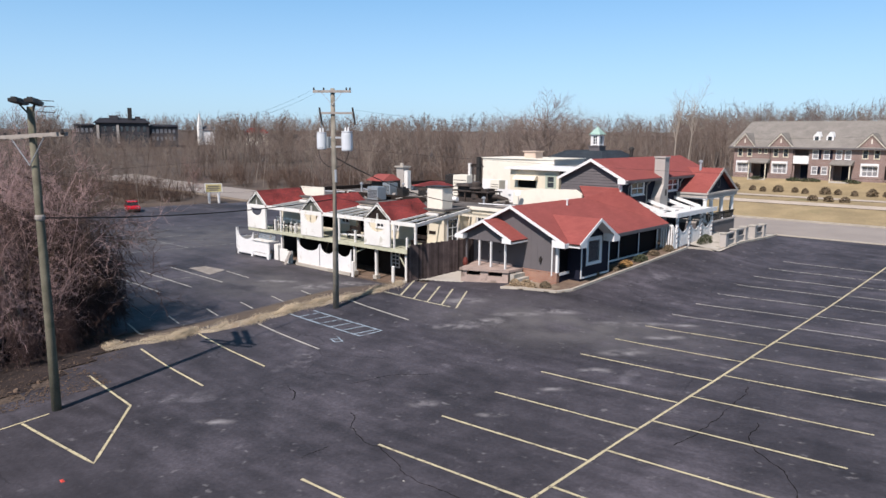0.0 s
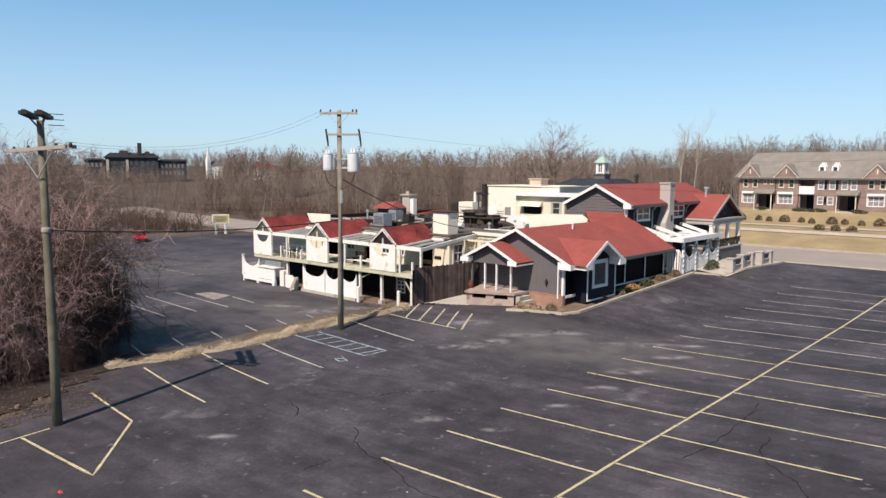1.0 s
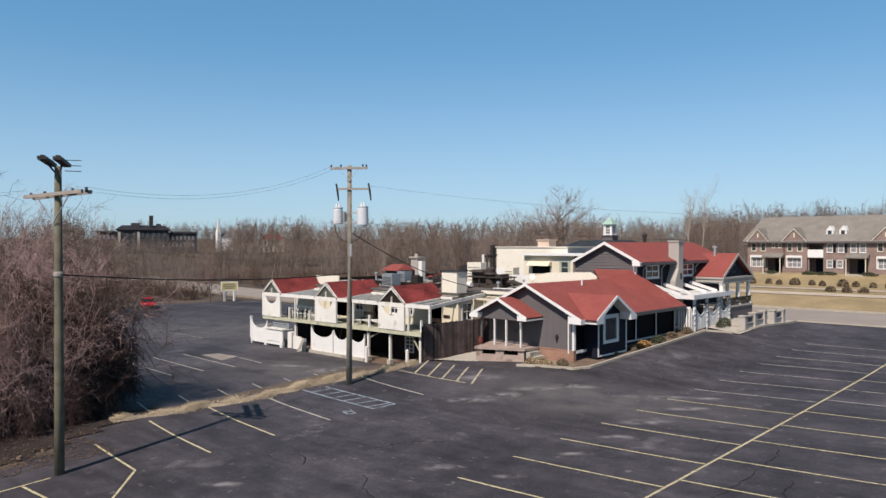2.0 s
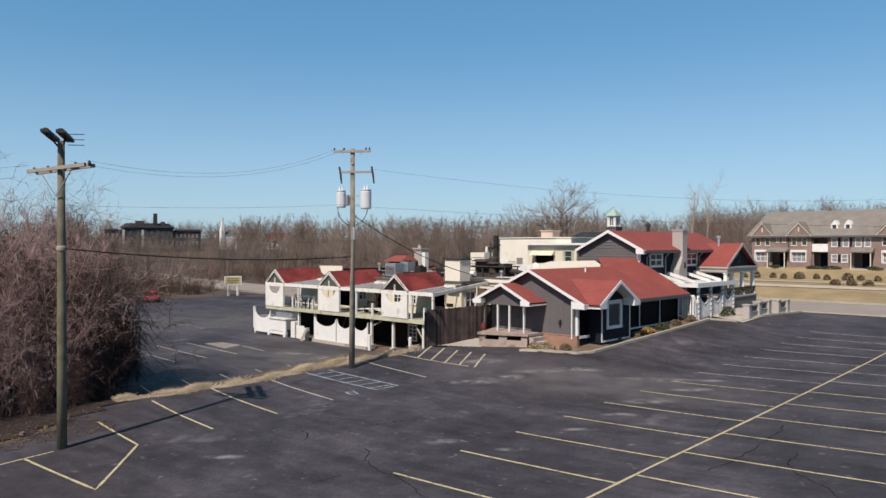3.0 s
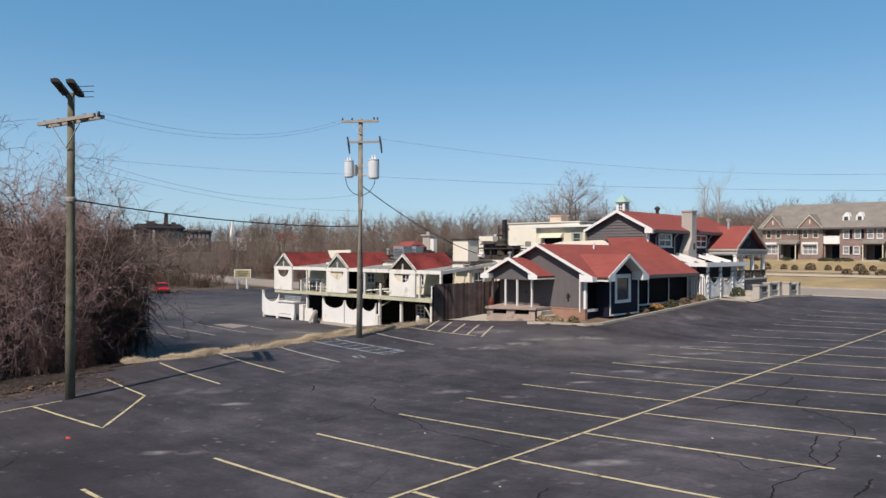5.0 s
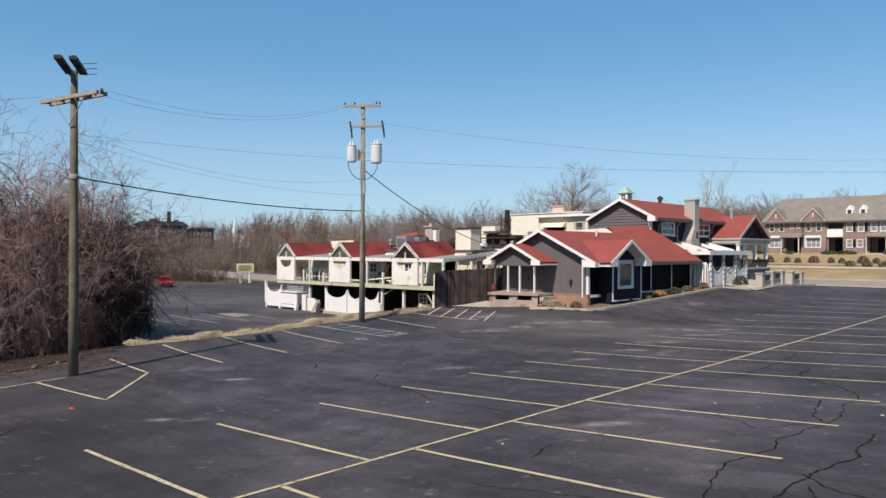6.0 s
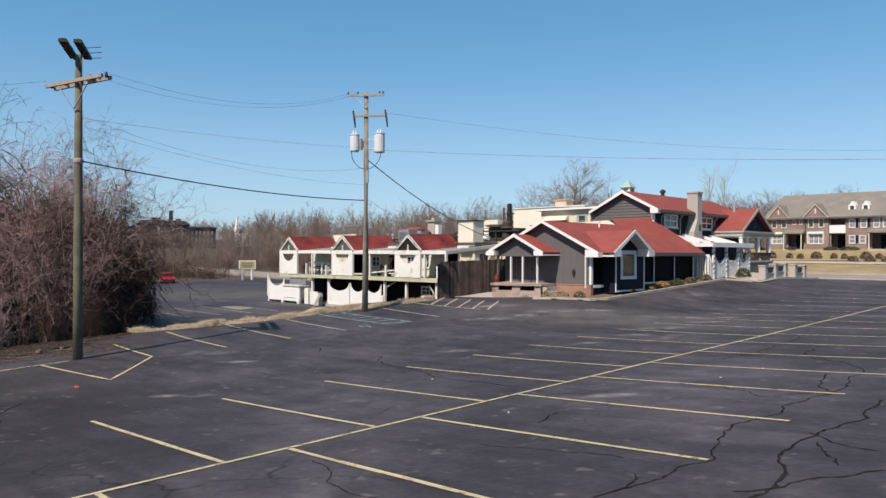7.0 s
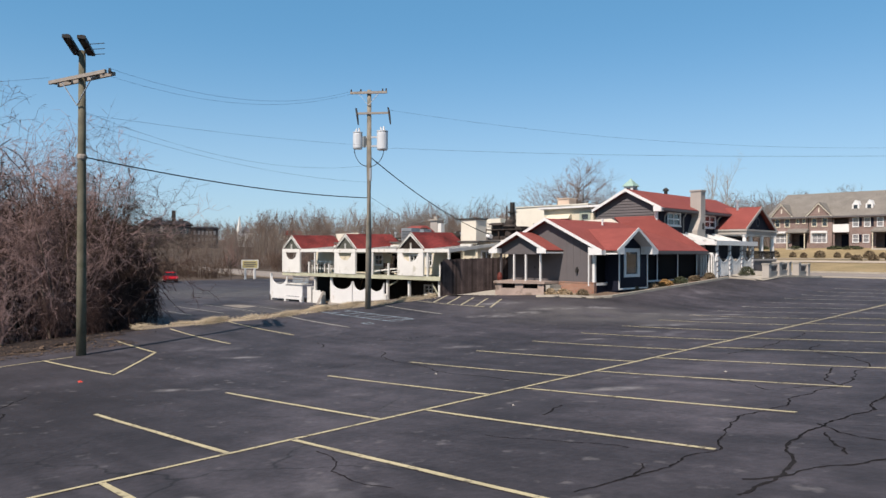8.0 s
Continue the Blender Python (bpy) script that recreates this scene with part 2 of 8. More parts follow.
# leaf colour is lowered along with the soil's, for the thicket's shade
LEAFLITTER = mat("fallen_brown_leaves", (0.11, 0.075, 0.052), 0.95, 0.5, 3.0, 10, 0)
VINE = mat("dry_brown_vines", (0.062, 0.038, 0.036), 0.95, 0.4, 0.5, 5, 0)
ROSETWIG = mat("rosy_brown_twigs", (0.370, 0.256, 0.244), 0.95, 0.35, 0.4, 3, 0)
SAND = mat("pale_sandy_verge", (0.27, 0.225, 0.165), 0.95, 0.35, 0.8, 10, 0.5, spots=(1.2, 0.05, (0.24, 0.18, 0.12)))
GHOST = mat("nearly_worn_off_line_paint", (0.25, 0.24, 0.22), 0.8, 0.3, 1.0, 25, 0.1, spots=(1.6, 0.12, (0.06, 0.06, 0.06)))
DRYGRASS = mat("dull_dry_grass", (0.33, 0.25, 0.16), 0.95, 0.35, 1.5, 10, 0)
# leafy soil with the shade of the thicket put into its colour
SHADESOIL = mat("shade_darkened_leafy_soil", (0.026, 0.018, 0.016), 0.95, 0.5, 0.5, 6, 0.5, spots=(1.6, 0.02, (0.065, 0.046, 0.036)))
GREYBARK = mat("pale_grey_bark", (0.33, 0.265, 0.235), 0.95, 0.3, 1.5, 14, 0.2)
PALEBARK = mat("pale_sycamore_bark", (0.33, 0.285, 0.24), 0.9, 0.25, 1.5, 12, 0.2)
STRAW = mat("dry_straw_grass", (0.55, 0.46, 0.33), 0.95, 0.3, 0.6, 6, 0)
SHRUBGREEN = mat("dull_evergreen_leaves", (0.060, 0.068, 0.036), 0.8, 0.4, 2.0, 16, 0)
SHRUBRUST = mat("rusty_winter_shrub", (0.30, 0.175, 0.065), 0.9, 0.35, 2.0, 16, 0)
SHRUBBROWN = mat("brown_winter_shrub", (0.165, 0.125, 0.080), 0.9, 0.35, 2.0, 16, 0)


# ---- shapes ----
class Shape:
    """Collects the vertices and faces of one mesh."""

    def __init__(self):
        self.v, self.f = [], []

    def poly(self, pts):
        k = len(self.v)
        self.v += [tuple(p) for p in pts]
        self.f.append(list(range(k, k + len(pts))))
        return self

    def hexa(self, low, high):
        """A solid between two polygons of equal length, low counter-clockwise seen from high."""
        n, k = len(low), len(self.v)
        self.v += [tuple(p) for p in low] + [tuple(p) for p in high]
        self.f.append([k + i for i in reversed(range(n))])
        self.f.append([k + n + i for i in range(n)])
        for i in range(n):
            j = (i + 1) % n
            self.f.append([k + i, k + j, k + n + j, k + n + i])
        return self

    def box(self, x0, x1, y0, y1, z0, z1):
        return self.hexa([(x0, y0, z0), (x1, y0, z0), (x1, y1, z0), (x0, y1, z0)],
                         [(x0, y0, z1), (x1, y0, z1), (x1, y1, z1), (x0, y1, z1)])

    def beam(self, p, q, w, h=None):
        """A bar of w x h from p to q."""
        p, q = Vector(p), Vector(q)
        h = h or w
        d = (q - p).normalized()
        s = d.cross(Vector((0, 0, 1)))
        s = s.normalized() if s.length > 1e-4 else Vector((1, 0, 0))
        u = s.cross(d)
        c = [(-1, -1), (1, -1), (1, 1), (-1, 1)]
        a = [p + s * (i * w / 2) + u * (j * h / 2) for i, j in c]
        b = [o + (q - p) for o in a]
        return self.hexa(b, a)

    def tube(self, pts, radii, n=8, caps=True):
        """A round bar through points, with a radius for each."""
        pts = [Vector(p) for p in pts]
        if isinstance(radii, (int, float)):
            radii = [radii] * len(pts)
        rings = []
        for i, p in enumerate(pts):
            d = (pts[min(i + 1, len(pts) - 1)] - pts[max(i - 1, 0)]).normalized()
            s = d.cross(Vector((0, 0, 1)))
            s = s.normalized() if s.length > 1e-3 else Vector((1, 0, 0))
            u = s.cross(d)
            k = len(self.v)
            self.v += [tuple(p + (s * math.cos(2 * math.pi * j / n) + u * math.sin(2 * math.pi * j / n)) * radii[i]) for j in range(n)]
            rings.append(k)
        for a, b in zip(rings, rings[1:]):
            for j in range(n):
                self.f.append([a + j, b + j, b + (j + 1) % n, a + (j + 1) % n])
        if caps:
            self.f.append([rings[0] + j for j in range(n)])
            self.f.append([rings[-1] + j for j in reversed(range(n))])
        return self

    def mesh(self, name, origin=(0, 0, 0)):
        me = bpy.data.meshes.new(name)
        o = Vector(origin)
        # weld pieces that touch and drop the faces between them
        where, link, pts = {}, [], []
        for p in self.v:
            key = (round(p[0], 4), round(p[1], 4), round(p[2], 4))
            if key not in where:
                where[key] = len(pts)
                pts.append(tuple(Vector(p) - o))
            link.append(where[key])
        count, faces = {}, []
        for f in self.f:
            g = [link[i] for i in f]
            g = [i for k, i in enumerate(g) if i != g[k - 1]]
            if len(g) > 2:
                faces.append(g)
                count[frozenset(g)] = count.get(frozenset(g), 0) + 1
        me.from_pydata(pts, [], [g for g in faces if count[frozenset(g)] == 1])
        bm = bmesh.new()
        bm.from_mesh(me)
        bmesh.ops.recalc_face_normals(bm, faces=bm.faces)
        bm.to_mesh(me)
        bm.free()
        return me


ORIGIN = {}


def thing(name, base, label, category, group="", kind=""):
    """A top-level Empty at the base of a thing."""
    ob = new(name)
    ob.location = base
    ob.empty_display_size = 0.3
    ORIGIN[ob.name] = Vector(base)
    return tagged(ob, label, category, group, kind)


def part(name, shape, material, parent, label="", smooth=False):
    """One mesh under a thing or a part; the shape is given in world metres."""
    o = ORIGIN[parent.name]
    me = shape.mesh(name, o)
    me.materials.append(material)
    if smooth:
        me.polygons.foreach_set("use_smooth", [True] * len(me.polygons))
    ob = new(name, me)
    ob.parent = parent
    ORIGIN[ob.name] = o
    return tagged(ob, label)


def solo(name, shape, material, label="", category="", group="", kind="", smooth=False, base=None):
    """A thing or piece of the setting that is one mesh."""
    o = Vector(base) if base is not None else Vector((0, 0, 0))
    me = shape.mesh(name, o)
    me.materials.append(material)
    if smooth:
        me.polygons.foreach_set("use_smooth", [True] * len(me.polygons))
    ob = new(name, me)
    ob.location = o
    ORIGIN[ob.name] = o
    return tagged(ob, label, category, group, kind)


def raw_mesh(name, verts, faces, material, smooth=False):
    """A mesh from arrays: verts n x 3, faces m x 3 or m x 4."""
    me = bpy.data.meshes.new(name)
    verts, faces = np.asarray(verts, dtype=np.float32), np.asarray(faces, dtype=np.int32)
    k = faces.shape[1]
    me.vertices.add(len(verts))
    me.vertices.foreach_set("co", verts.ravel())
    me.loops.add(faces.size)
    me.loops.foreach_set("vertex_index", faces.ravel())
    me.polygons.add(len(faces))
    me.polygons.foreach_set("loop_start", np.arange(0, faces.size, k, dtype=np.int32))
    if smooth:
        me.polygons.foreach_set("use_smooth", np.ones(len(faces), dtype=bool))
    me.update(calc_edges=True)
    me.materials.append(material)
    return me


def at_face(face, p, u, d, z):
    """World place of (u along, d outwards, z up) on a wall facing '-y', '+x', '-x' or '+y' at p."""
    return {"-y": (u, p - d, z), "+y": (u, p + d, z), "+x": (p + d, u, z), "-x": (p - d, u, z)}[face]


def fbox(s, face, p, u0, u1, z0, z1, d0, d1):
    a, b = at_face(face, p, u0, d0, z0), at_face(face, p, u1, d1, z1)
    lo, hi = [min(i, j) for i, j in zip(a, b)], [max(i, j) for i, j in zip(a, b)]
    return s.box(lo[0], hi[0], lo[1], hi[1], lo[2], hi[2])


def wall(s, face, p, thick, u0, u1, z0, z1, holes=()):
    """A wall with openings (u0, u1, z0, z1) right through it, its outer face at p."""
    us = sorted({u0, u1, *[h[0] for h in holes], *[h[1] for h in holes]})
    for a, b in zip(us, us[1:]):
        cut = sorted([(h[2], h[3]) for h in holes if h[0] <= a + 1e-6 and h[1] >= b - 1e-6])
        z = z0
        for c, d in cut:
            if c > z + 1e-4:
                fbox(s, face, p, a, b, z, c, -thick, 0)
            z = d
        if z < z1 - 1e-4:
            fbox(s, face, p, a, b, z, z1, -thick, 0)
    return s


def window(parent, face, p, u0, u1, z0, z1, nu=2, nz=2, frame_mat=None, bar=0.09, name="window", sill=True, pane_mat=None, muntin=0.05):
    """A window set in a wall's opening: frame, muntins, pane, sill."""
    fm = frame_mat or WHITE
    s = Shape()
    fbox(s, face, p, u0 - bar * 0.6, u0 + bar * 0.4, z0 - bar * 0.4, z1 + bar * 0.6, -0.1, 0.035)
    fbox(s, face, p, u1 - bar * 0.4, u1 + bar * 0.6, z0 - bar * 0.4, z1 + bar * 0.6, -0.1, 0.035)
    fbox(s, face, p, u0 + bar * 0.4, u1 - bar * 0.4, z1 - bar * 0.4, z1 + bar * 0.6, -0.1, 0.033)
    fbox(s, face, p, u0 + bar * 0.4, u1 - bar * 0.4, z0 - bar * 0.4, z0 + bar * 0.4, -0.1, 0.033)
    w = part(name, s, fm, parent)
    m = Shape()
    for i in range(1, nu):
        u = u0 + (u1 - u0) * i / nu
        fbox(m, face, p, u - muntin / 2, u + muntin / 2, z0, z1, -0.07, -0.005)
    for i in range(1, nz):
        z = z0 + (z1 - z0) * i / nz
        fbox(m, face, p, u0, u1, z - muntin / 2, z + muntin / 2, -0.065, 0.0)
    if m.v:
        part("muntin", m, fm, w)
    g = fbox(Shape(), face, p, u0, u1, z0, z1, -0.055, -0.040)
    part("pane", g, pane_mat or GLASS, w)
    if sill:
        part("sill", fbox(Shape(), face, p, u0 - bar, u1 + bar, z0 - bar * 0.4 - 0.06, z0 - bar * 0.4, -0.02, 0.09), fm, w)
    return w


def smooth(a, b, x):
    t = np.clip((np.asarray(x, dtype=float) - a) / (b - a), 0, 1)
    return t * t * (3 - 2 * t)


def gz(x, y):
    """Height of the ground: the sloping upper lot, the lower lot, the road, the lawn and the hills."""
    x, y = np.asarray(x, dtype=float), np.asarray(y, dtype=float)
    cx, cy = np.clip(x, -33.5, 1), np.clip(y, 2, 58)
    u, v = cx / 10, cy / 10
    up = 0.9455 + 1.0592 * u + 0.0407 * v + 0.1317 * u * u + 0.0043 * u * v - 0.0057 * v * v + 0.0292 * u * u * v - 0.018 * u * v * v - 0.07
    up = up + 0.32 * np.exp(-((cx + 23.5) / 4.5) ** 2) * smooth(26, 33, cy) - 0.14 * np.exp(-((cx + 16.2) / 3.0) ** 2) * smooth(26, 40, cy)
    shift = 3.4 * smooth(27, 34, y)
    low = smooth(-34.2 + shift, -38.8 + shift, x)
    z = up * (1 - low) + (-1.35) * low
    rise = np.interp(y, [0, 66, 79, 88, 98, 101.5, 107, 116, 200, 280, 420, 600], [1.1, 1.1, 1.25, 2.3, 2.6, 3.0, 4.0, 4.1, 5.5, 8.0, 11.0, 13.0])
    dist = np.hypot(x, y)
    left = np.interp(dist, [0, 120, 170, 310, 420, 600], [-1.35, -1.35, -0.5, 5.0, 9.0, 13.0])
    side = smooth(-90, -40, x)
    far = left * (1 - side) + rise * side
    f = smooth(58, 66, y)
    z = z * (1 - f) + far * f
    b = smooth(-112, -125, x)
    return z * (1 - b) + left * b


def gz1(x, y):
    return float(gz(x, y))

# ---- ground ----
def land_material():
    """Soil and leaf litter under the woods; dry winter lawn along the street."""
    m = mat("woodland_floor", (0.085, 0.064, 0.050), 0.95, 0.35, 0.12, 2.5, 0.4, spots=(0.25, 0.05, (0.125, 0.095, 0.066)))
    return m


STAINS = [(x, y, a, b, 0.65) for x, y, a, b in (
    (-16.4, 33.4, 2.6, 0.55), (-14.2, 32.0, 1.6, 0.45), (-14.7, 28.5, 1.3, 0.6), (-14.4, 25.6, 0.9, 0.5), (-14.4, 34.7, 0.9, 0.4), (-23.5, 27.0, 1.6, 0.6),
    (-22.7, 28.5, 1.5, 0.6), (-22.0, 30.4, 1.6, 0.4), (-20.6, 32.2, 1.5, 0.5), (-17.6, 18.5, 0.75, 0.5), (-14.5, 22.7, 0.9, 0.3), (-14.8, 19.2, 0.8, 0.3),
    (-5.3, 30.6, 1.5, 0.5), (-22.4, 12.6, 0.9, 0.35), (-8.1, 13.6, 1.3, 0.35), (-17.8, 8.3, 1.3, 0.3), (-26.0, 30.6, 1.6, 0.8), (-45.0, 31.0, 2.0, 0.7),
    (-41.5, 31.6, 2.0, 1.2), (-40.3, 34.2, 2.6, 1.1), (-37.9, 33.0, 1.6, 0.9), (-33.6, 30.6, 1.4, 0.8))]


# area of asphalt painted darker to fit the view's dim corner
CORNERDIM = [(-21, 3, 13, 8, 0.3)]
DUST_SHEEN = [(-19, 30.5, 10, 5, 0.25), (-44, 30, 11, 6, 0.1), (-70, 40, 18, 14, 0.2)]


def asphalt_material():
    m = mat("old_asphalt", (0.0435, 0.0395, 0.0462), 0.72, 0.32, 0.16, 9.0, 0.35, spots=(0.33, -0.045, (0.086, 0.080, 0.090)), spec=0.25)
    n, l = m.node_tree.nodes, m.node_tree.links
    b = n["Principled BSDF"]
    src = b.inputs["Base Color"].links[0].from_socket
    co = n.new("ShaderNodeTexCoord")
    # fine map cracks, only in some areas
    warp = n.new("ShaderNodeTexNoise")
    warp.inputs["Scale"].default_value, warp.inputs["Detail"].default_value = 0.9, 6
    l.new(co.outputs["Object"], warp.inputs["Vector"])
    mix = n.new("ShaderNodeMix")
    mix.data_type, mix.blend_type = "RGBA", "ADD"
    mix.inputs["Factor"].default_value = 1.0
    l.new(co.outputs["Object"], mix.inputs[6])
    l.new(warp.outputs["Color"], mix.inputs[7])
    vo = n.new("ShaderNodeTexVoronoi")
    vo.feature = "DISTANCE_TO_EDGE"
    vo.inputs["Scale"].default_value = 0.24
    l.new(mix.outputs[2], vo.inputs["Vector"])
    thin = n.new("ShaderNodeMapRange")
    thin.inputs["From Min"].default_value, thin.inputs["From Max"].default_value = 0.002, 0.007
    thin.inputs["To Min"].default_value, thin.inputs["To Max"].default_value = 1, 0
    l.new(vo.outputs["Distance"], thin.inputs["Value"])
    area = n.new("ShaderNodeTexNoise")
    area.inputs["Scale"].default_value, area.inputs["Detail"].default_value = 0.09, 2
    l.new(co.outputs["Object"], area.inputs["Vector"])
    ar = n.new("ShaderNodeMapRange")
    ar.inputs["From Min"].default_value, ar.inputs["From Max"].default_value = 0.50, 0.60
    l.new(area.outputs["Fac"], ar.inputs["Value"])
    mu = n.new("ShaderNodeMath")
    mu.operation = "MULTIPLY"
    l.new(thin.outputs[0], mu.inputs[0])
    l.new(ar.outputs[0], mu.inputs[1])
    dk = n.new("ShaderNodeMix")
    dk.data_type = "RGBA"
    l.new(mu.outputs[0], dk.inputs["Factor"])
    l.new(src, dk.inputs[6])
    dk.inputs[7].default_value = (0.018, 0.017, 0.019, 1)
    # mottled wear at hand and arm scale, and pale flecks of stone
    def ranged(scale, detail, f0, f1, t0, t1):
        no = n.new("ShaderNodeTexNoise")
        no.inputs["Scale"].default_value, no.inputs["Detail"].default_value = scale, detail
        l.new(co.outputs["Object"], no.inputs["Vector"])
        r = n.new("ShaderNodeMapRange")
        for key, value in (("From Min", f0), ("From Max", f1), ("To Min", t0), ("To Max", t1)):
            r.inputs[key].default_value = value
        l.new(no.outputs["Fac"], r.inputs["Value"])
        return r.outputs[0]

    def join(op, a_, b_):
        q = n.new("ShaderNodeMath")
        q.operation = op
        l.new(a_, q.inputs[0])
        l.new(b_, q.inputs[1])
        return q.outputs[0]

    wear = join("MULTIPLY", ranged(1.1, 8, 0.35, 0.68, 0.80, 1.25), ranged(7.0, 4, 0.3, 0.7, 0.86, 1.16))
    wear = join("MULTIPLY", wear, ranged(55, 2, 0.3, 0.7, 0.85, 1.15))
    wear = join("MULTIPLY", wear, ranged(0.21, 7, 0.36, 0.64, 0.74, 1.32))
    for turn, strength in ((0.75, 0.20), (-0.35, 0.13)):
        mp = n.new("ShaderNodeMapping")
        mp.inputs["Rotation"].default_value = (0, 0, turn)
        mp.inputs["Scale"].default_value = (0.16, 1.1, 1)
        l.new(co.outputs["Object"], mp.inputs["Vector"])
        no = n.new("ShaderNodeTexNoise")
        no.inputs["Scale"].default_value, no.inputs["Detail"].default_value, no.inputs["Distortion"].default_value = 0.8, 7, 1.2
        l.new(mp.outputs[0], no.inputs["Vector"])
        r = n.new("ShaderNodeMapRange")
        for key, value in (("From Min", 0.32), ("From Max", 0.68), ("To Min", 1 - strength), ("To Max", 1 + strength)):
            r.inputs[key].default_value = value
        l.new(no.outputs["Fac"], r.inputs["Value"])
        wear = join("MULTIPLY", wear, r.outputs[0])
    sc = n.new("ShaderNodeVectorMath")
    sc.operation = "SCALE"
    l.new(dk.outputs[2], sc.inputs[0])
    l.new(wear, sc.inputs["Scale"])
    # broad dusty, bleached areas, also painted paler for the asphalt's grazing sheen
    def spots_mask(places):
        out = None
        for x, y, rx, ry, turn in places:
            mp = n.new("ShaderNodeMapping")
            mp.vector_type = "TEXTURE"
            mp.inputs["Location"].default_value = (x, y, 0)
            mp.inputs["Rotation"].default_value = (0, 0, turn)
            mp.inputs["Scale"].default_value = (rx, ry, 50)
            l.new(co.outputs["Object"], mp.inputs["Vector"])
            ln = n.new("ShaderNodeVectorMath")
            ln.operation = "LENGTH"
            l.new(mp.outputs[0], ln.inputs[0])
            r = n.new("ShaderNodeMapRange")
            r.inputs["From Min"].default_value, r.inputs["From Max"].default_value = 0.1, 1.0
            r.inputs["To Min"].default_value, r.inputs["To Max"].default_value = 1, 0
            l.new(ln.outputs["Value"], r.inputs["Value"])
            out = r.outputs[0] if out is None else join("MAXIMUM", out, r.outputs[0])
        return out

    dust_sheen = n.new("ShaderNodeMix")
    dust_sheen.data_type = "RGBA"
    l.new(join("MULTIPLY", spots_mask(DUST_SHEEN), ranged(0.5, 7, 0.32, 0.62, 0.1, 1.0)), dust_sheen.inputs["Factor"])
    l.new(sc.outputs[0], dust_sheen.inputs[6])
    dust_sheen.inputs[7].default_value = (0.078, 0.074, 0.074, 1)
    # broad darkening painted in for the dim lower-left corner of the view
    dimmed = n.new("ShaderNodeMix")
    dimmed.data_type = "RGBA"
    l.new(join("MULTIPLY", spots_mask(CORNERDIM), ranged(0.3, 6, 0.25, 0.6, 0.4, 0.9)), dimmed.inputs["Factor"])
    l.new(dust_sheen.outputs[2], dimmed.inputs[6])
    dimmed.inputs[7].default_value = (0.0150, 0.0130, 0.0145, 1)
    # bleached salt stains with ragged, streaky edges
    mask = spots_mask(STAINS)
    rag = join("MULTIPLY", mask, ranged(1.6, 8, 0.40, 0.62, 0.0, 1.0))
    fleck = ranged(2.4, 9, 0.64, 0.74, 0.0, 0.4)
    rag = join("MAXIMUM", rag, fleck)
    pale = n.new("ShaderNodeMix")
    pale.data_type = "RGBA"
    l.new(rag, pale.inputs["Factor"])
    l.new(dimmed.outputs[2], pale.inputs[6])
    pale.inputs[7].default_value = (0.18, 0.172, 0.175, 1)
    sc = pale
    l.new(sc.outputs[2], b.inputs["Base Color"])
    b.inputs["Diffuse Roughness"].default_value = 0.4
    return m


LAND = land_material()
ASPHALT = asphalt_material()
LAWN = mat("dry_winter_lawn", (0.29, 0.225, 0.125), 0.95, 0.28, 0.3, 5, 0.4, spots=(0.14, 0.03, (0.19, 0.165, 0.085)))
ROADGREY = mat("pale_worn_road", (0.285, 0.252, 0.225), 0.9, 0.12, 0.3, 12, 0.2, spots=(0.25, 0.0, (0.20, 0.19, 0.18)))
SOIL = mat("bare_tan_soil", (0.23, 0.18, 0.13), 0.95, 0.3, 0.9, 10, 0.5)
MULCH = mat("brown_mulch", (0.15, 0.105, 0.075), 0.95, 0.35, 1.5, 18, 0.6)


def sheet(name, xs, ys, lift, material, inside=None, skirt=0.0):
    """A grid laid on the ground; inside(x, y) keeps cells."""
    X, Y = np.meshgrid(xs, ys)
    Z = gz(X, Y) + lift
    nx, ny = len(xs), len(ys)
    idx = np.arange(nx * ny).reshape(ny, nx)
    f = np.stack([idx[:-1, :-1], idx[:-1, 1:], idx[1:, 1:], idx[1:, :-1]], -1).reshape(-1, 4)
    if inside is not None:
        cx = (X[:-1, :-1] + X[1:, 1:]).ravel() / 2
        cy = (Y[:-1, :-1] + Y[1:, 1:]).ravel() / 2
        f = f[inside(cx, cy)]
    v = np.stack([X, Y, Z], -1).reshape(-1, 3)
    return new(name, raw_mesh(name, v, f, material, True))


def ribbon(s, pts, width, lift, step=0.6, wobble=0.0, rng=None):
    """A flat painted band along points on the ground, with a little thickness."""
    out = []
    for (x0, y0), (x1, y1) in zip(pts, pts[1:]):
        n = max(1, int(math.hypot(x1 - x0, y1 - y0) / step))
        out += [(x0 + (x1 - x0) * i / n, y0 + (y1 - y0) * i / n) for i in range(n)]
    out.append(pts[-1])
    k = len(s.v)
    for i, (x, y) in enumerate(out):
        a, b = out[max(i - 1, 0)], out[min(i + 1, len(out) - 1)]
        dx, dy = b[0] - a[0], b[1] - a[1]
        d = math.hypot(dx, dy) or 1
        w = width / 2 * (1 + (rng.uniform(-wobble, wobble) if rng else 0))
        for q in (-1, 1):
            px, py = x - dy / d * w * q, y + dx / d * w * q
            s.v.append((px, py, gz1(px, py) + lift))
    for i in range(len(out) - 1):
        s.f.append([k + 2 * i, k + 2 * i + 1, k + 2 * i + 3, k + 2 * i + 2])
    return s


gx = np.concatenate([-np.geomspace(900, 125, 40), np.arange(-124, 30, 1.4), np.geomspace(30, 500, 24)])
gy = np.concatenate([-np.geomspace(300, 31, 16), np.arange(-30, 126, 1.4), np.geomspace(127, 1200, 45)])
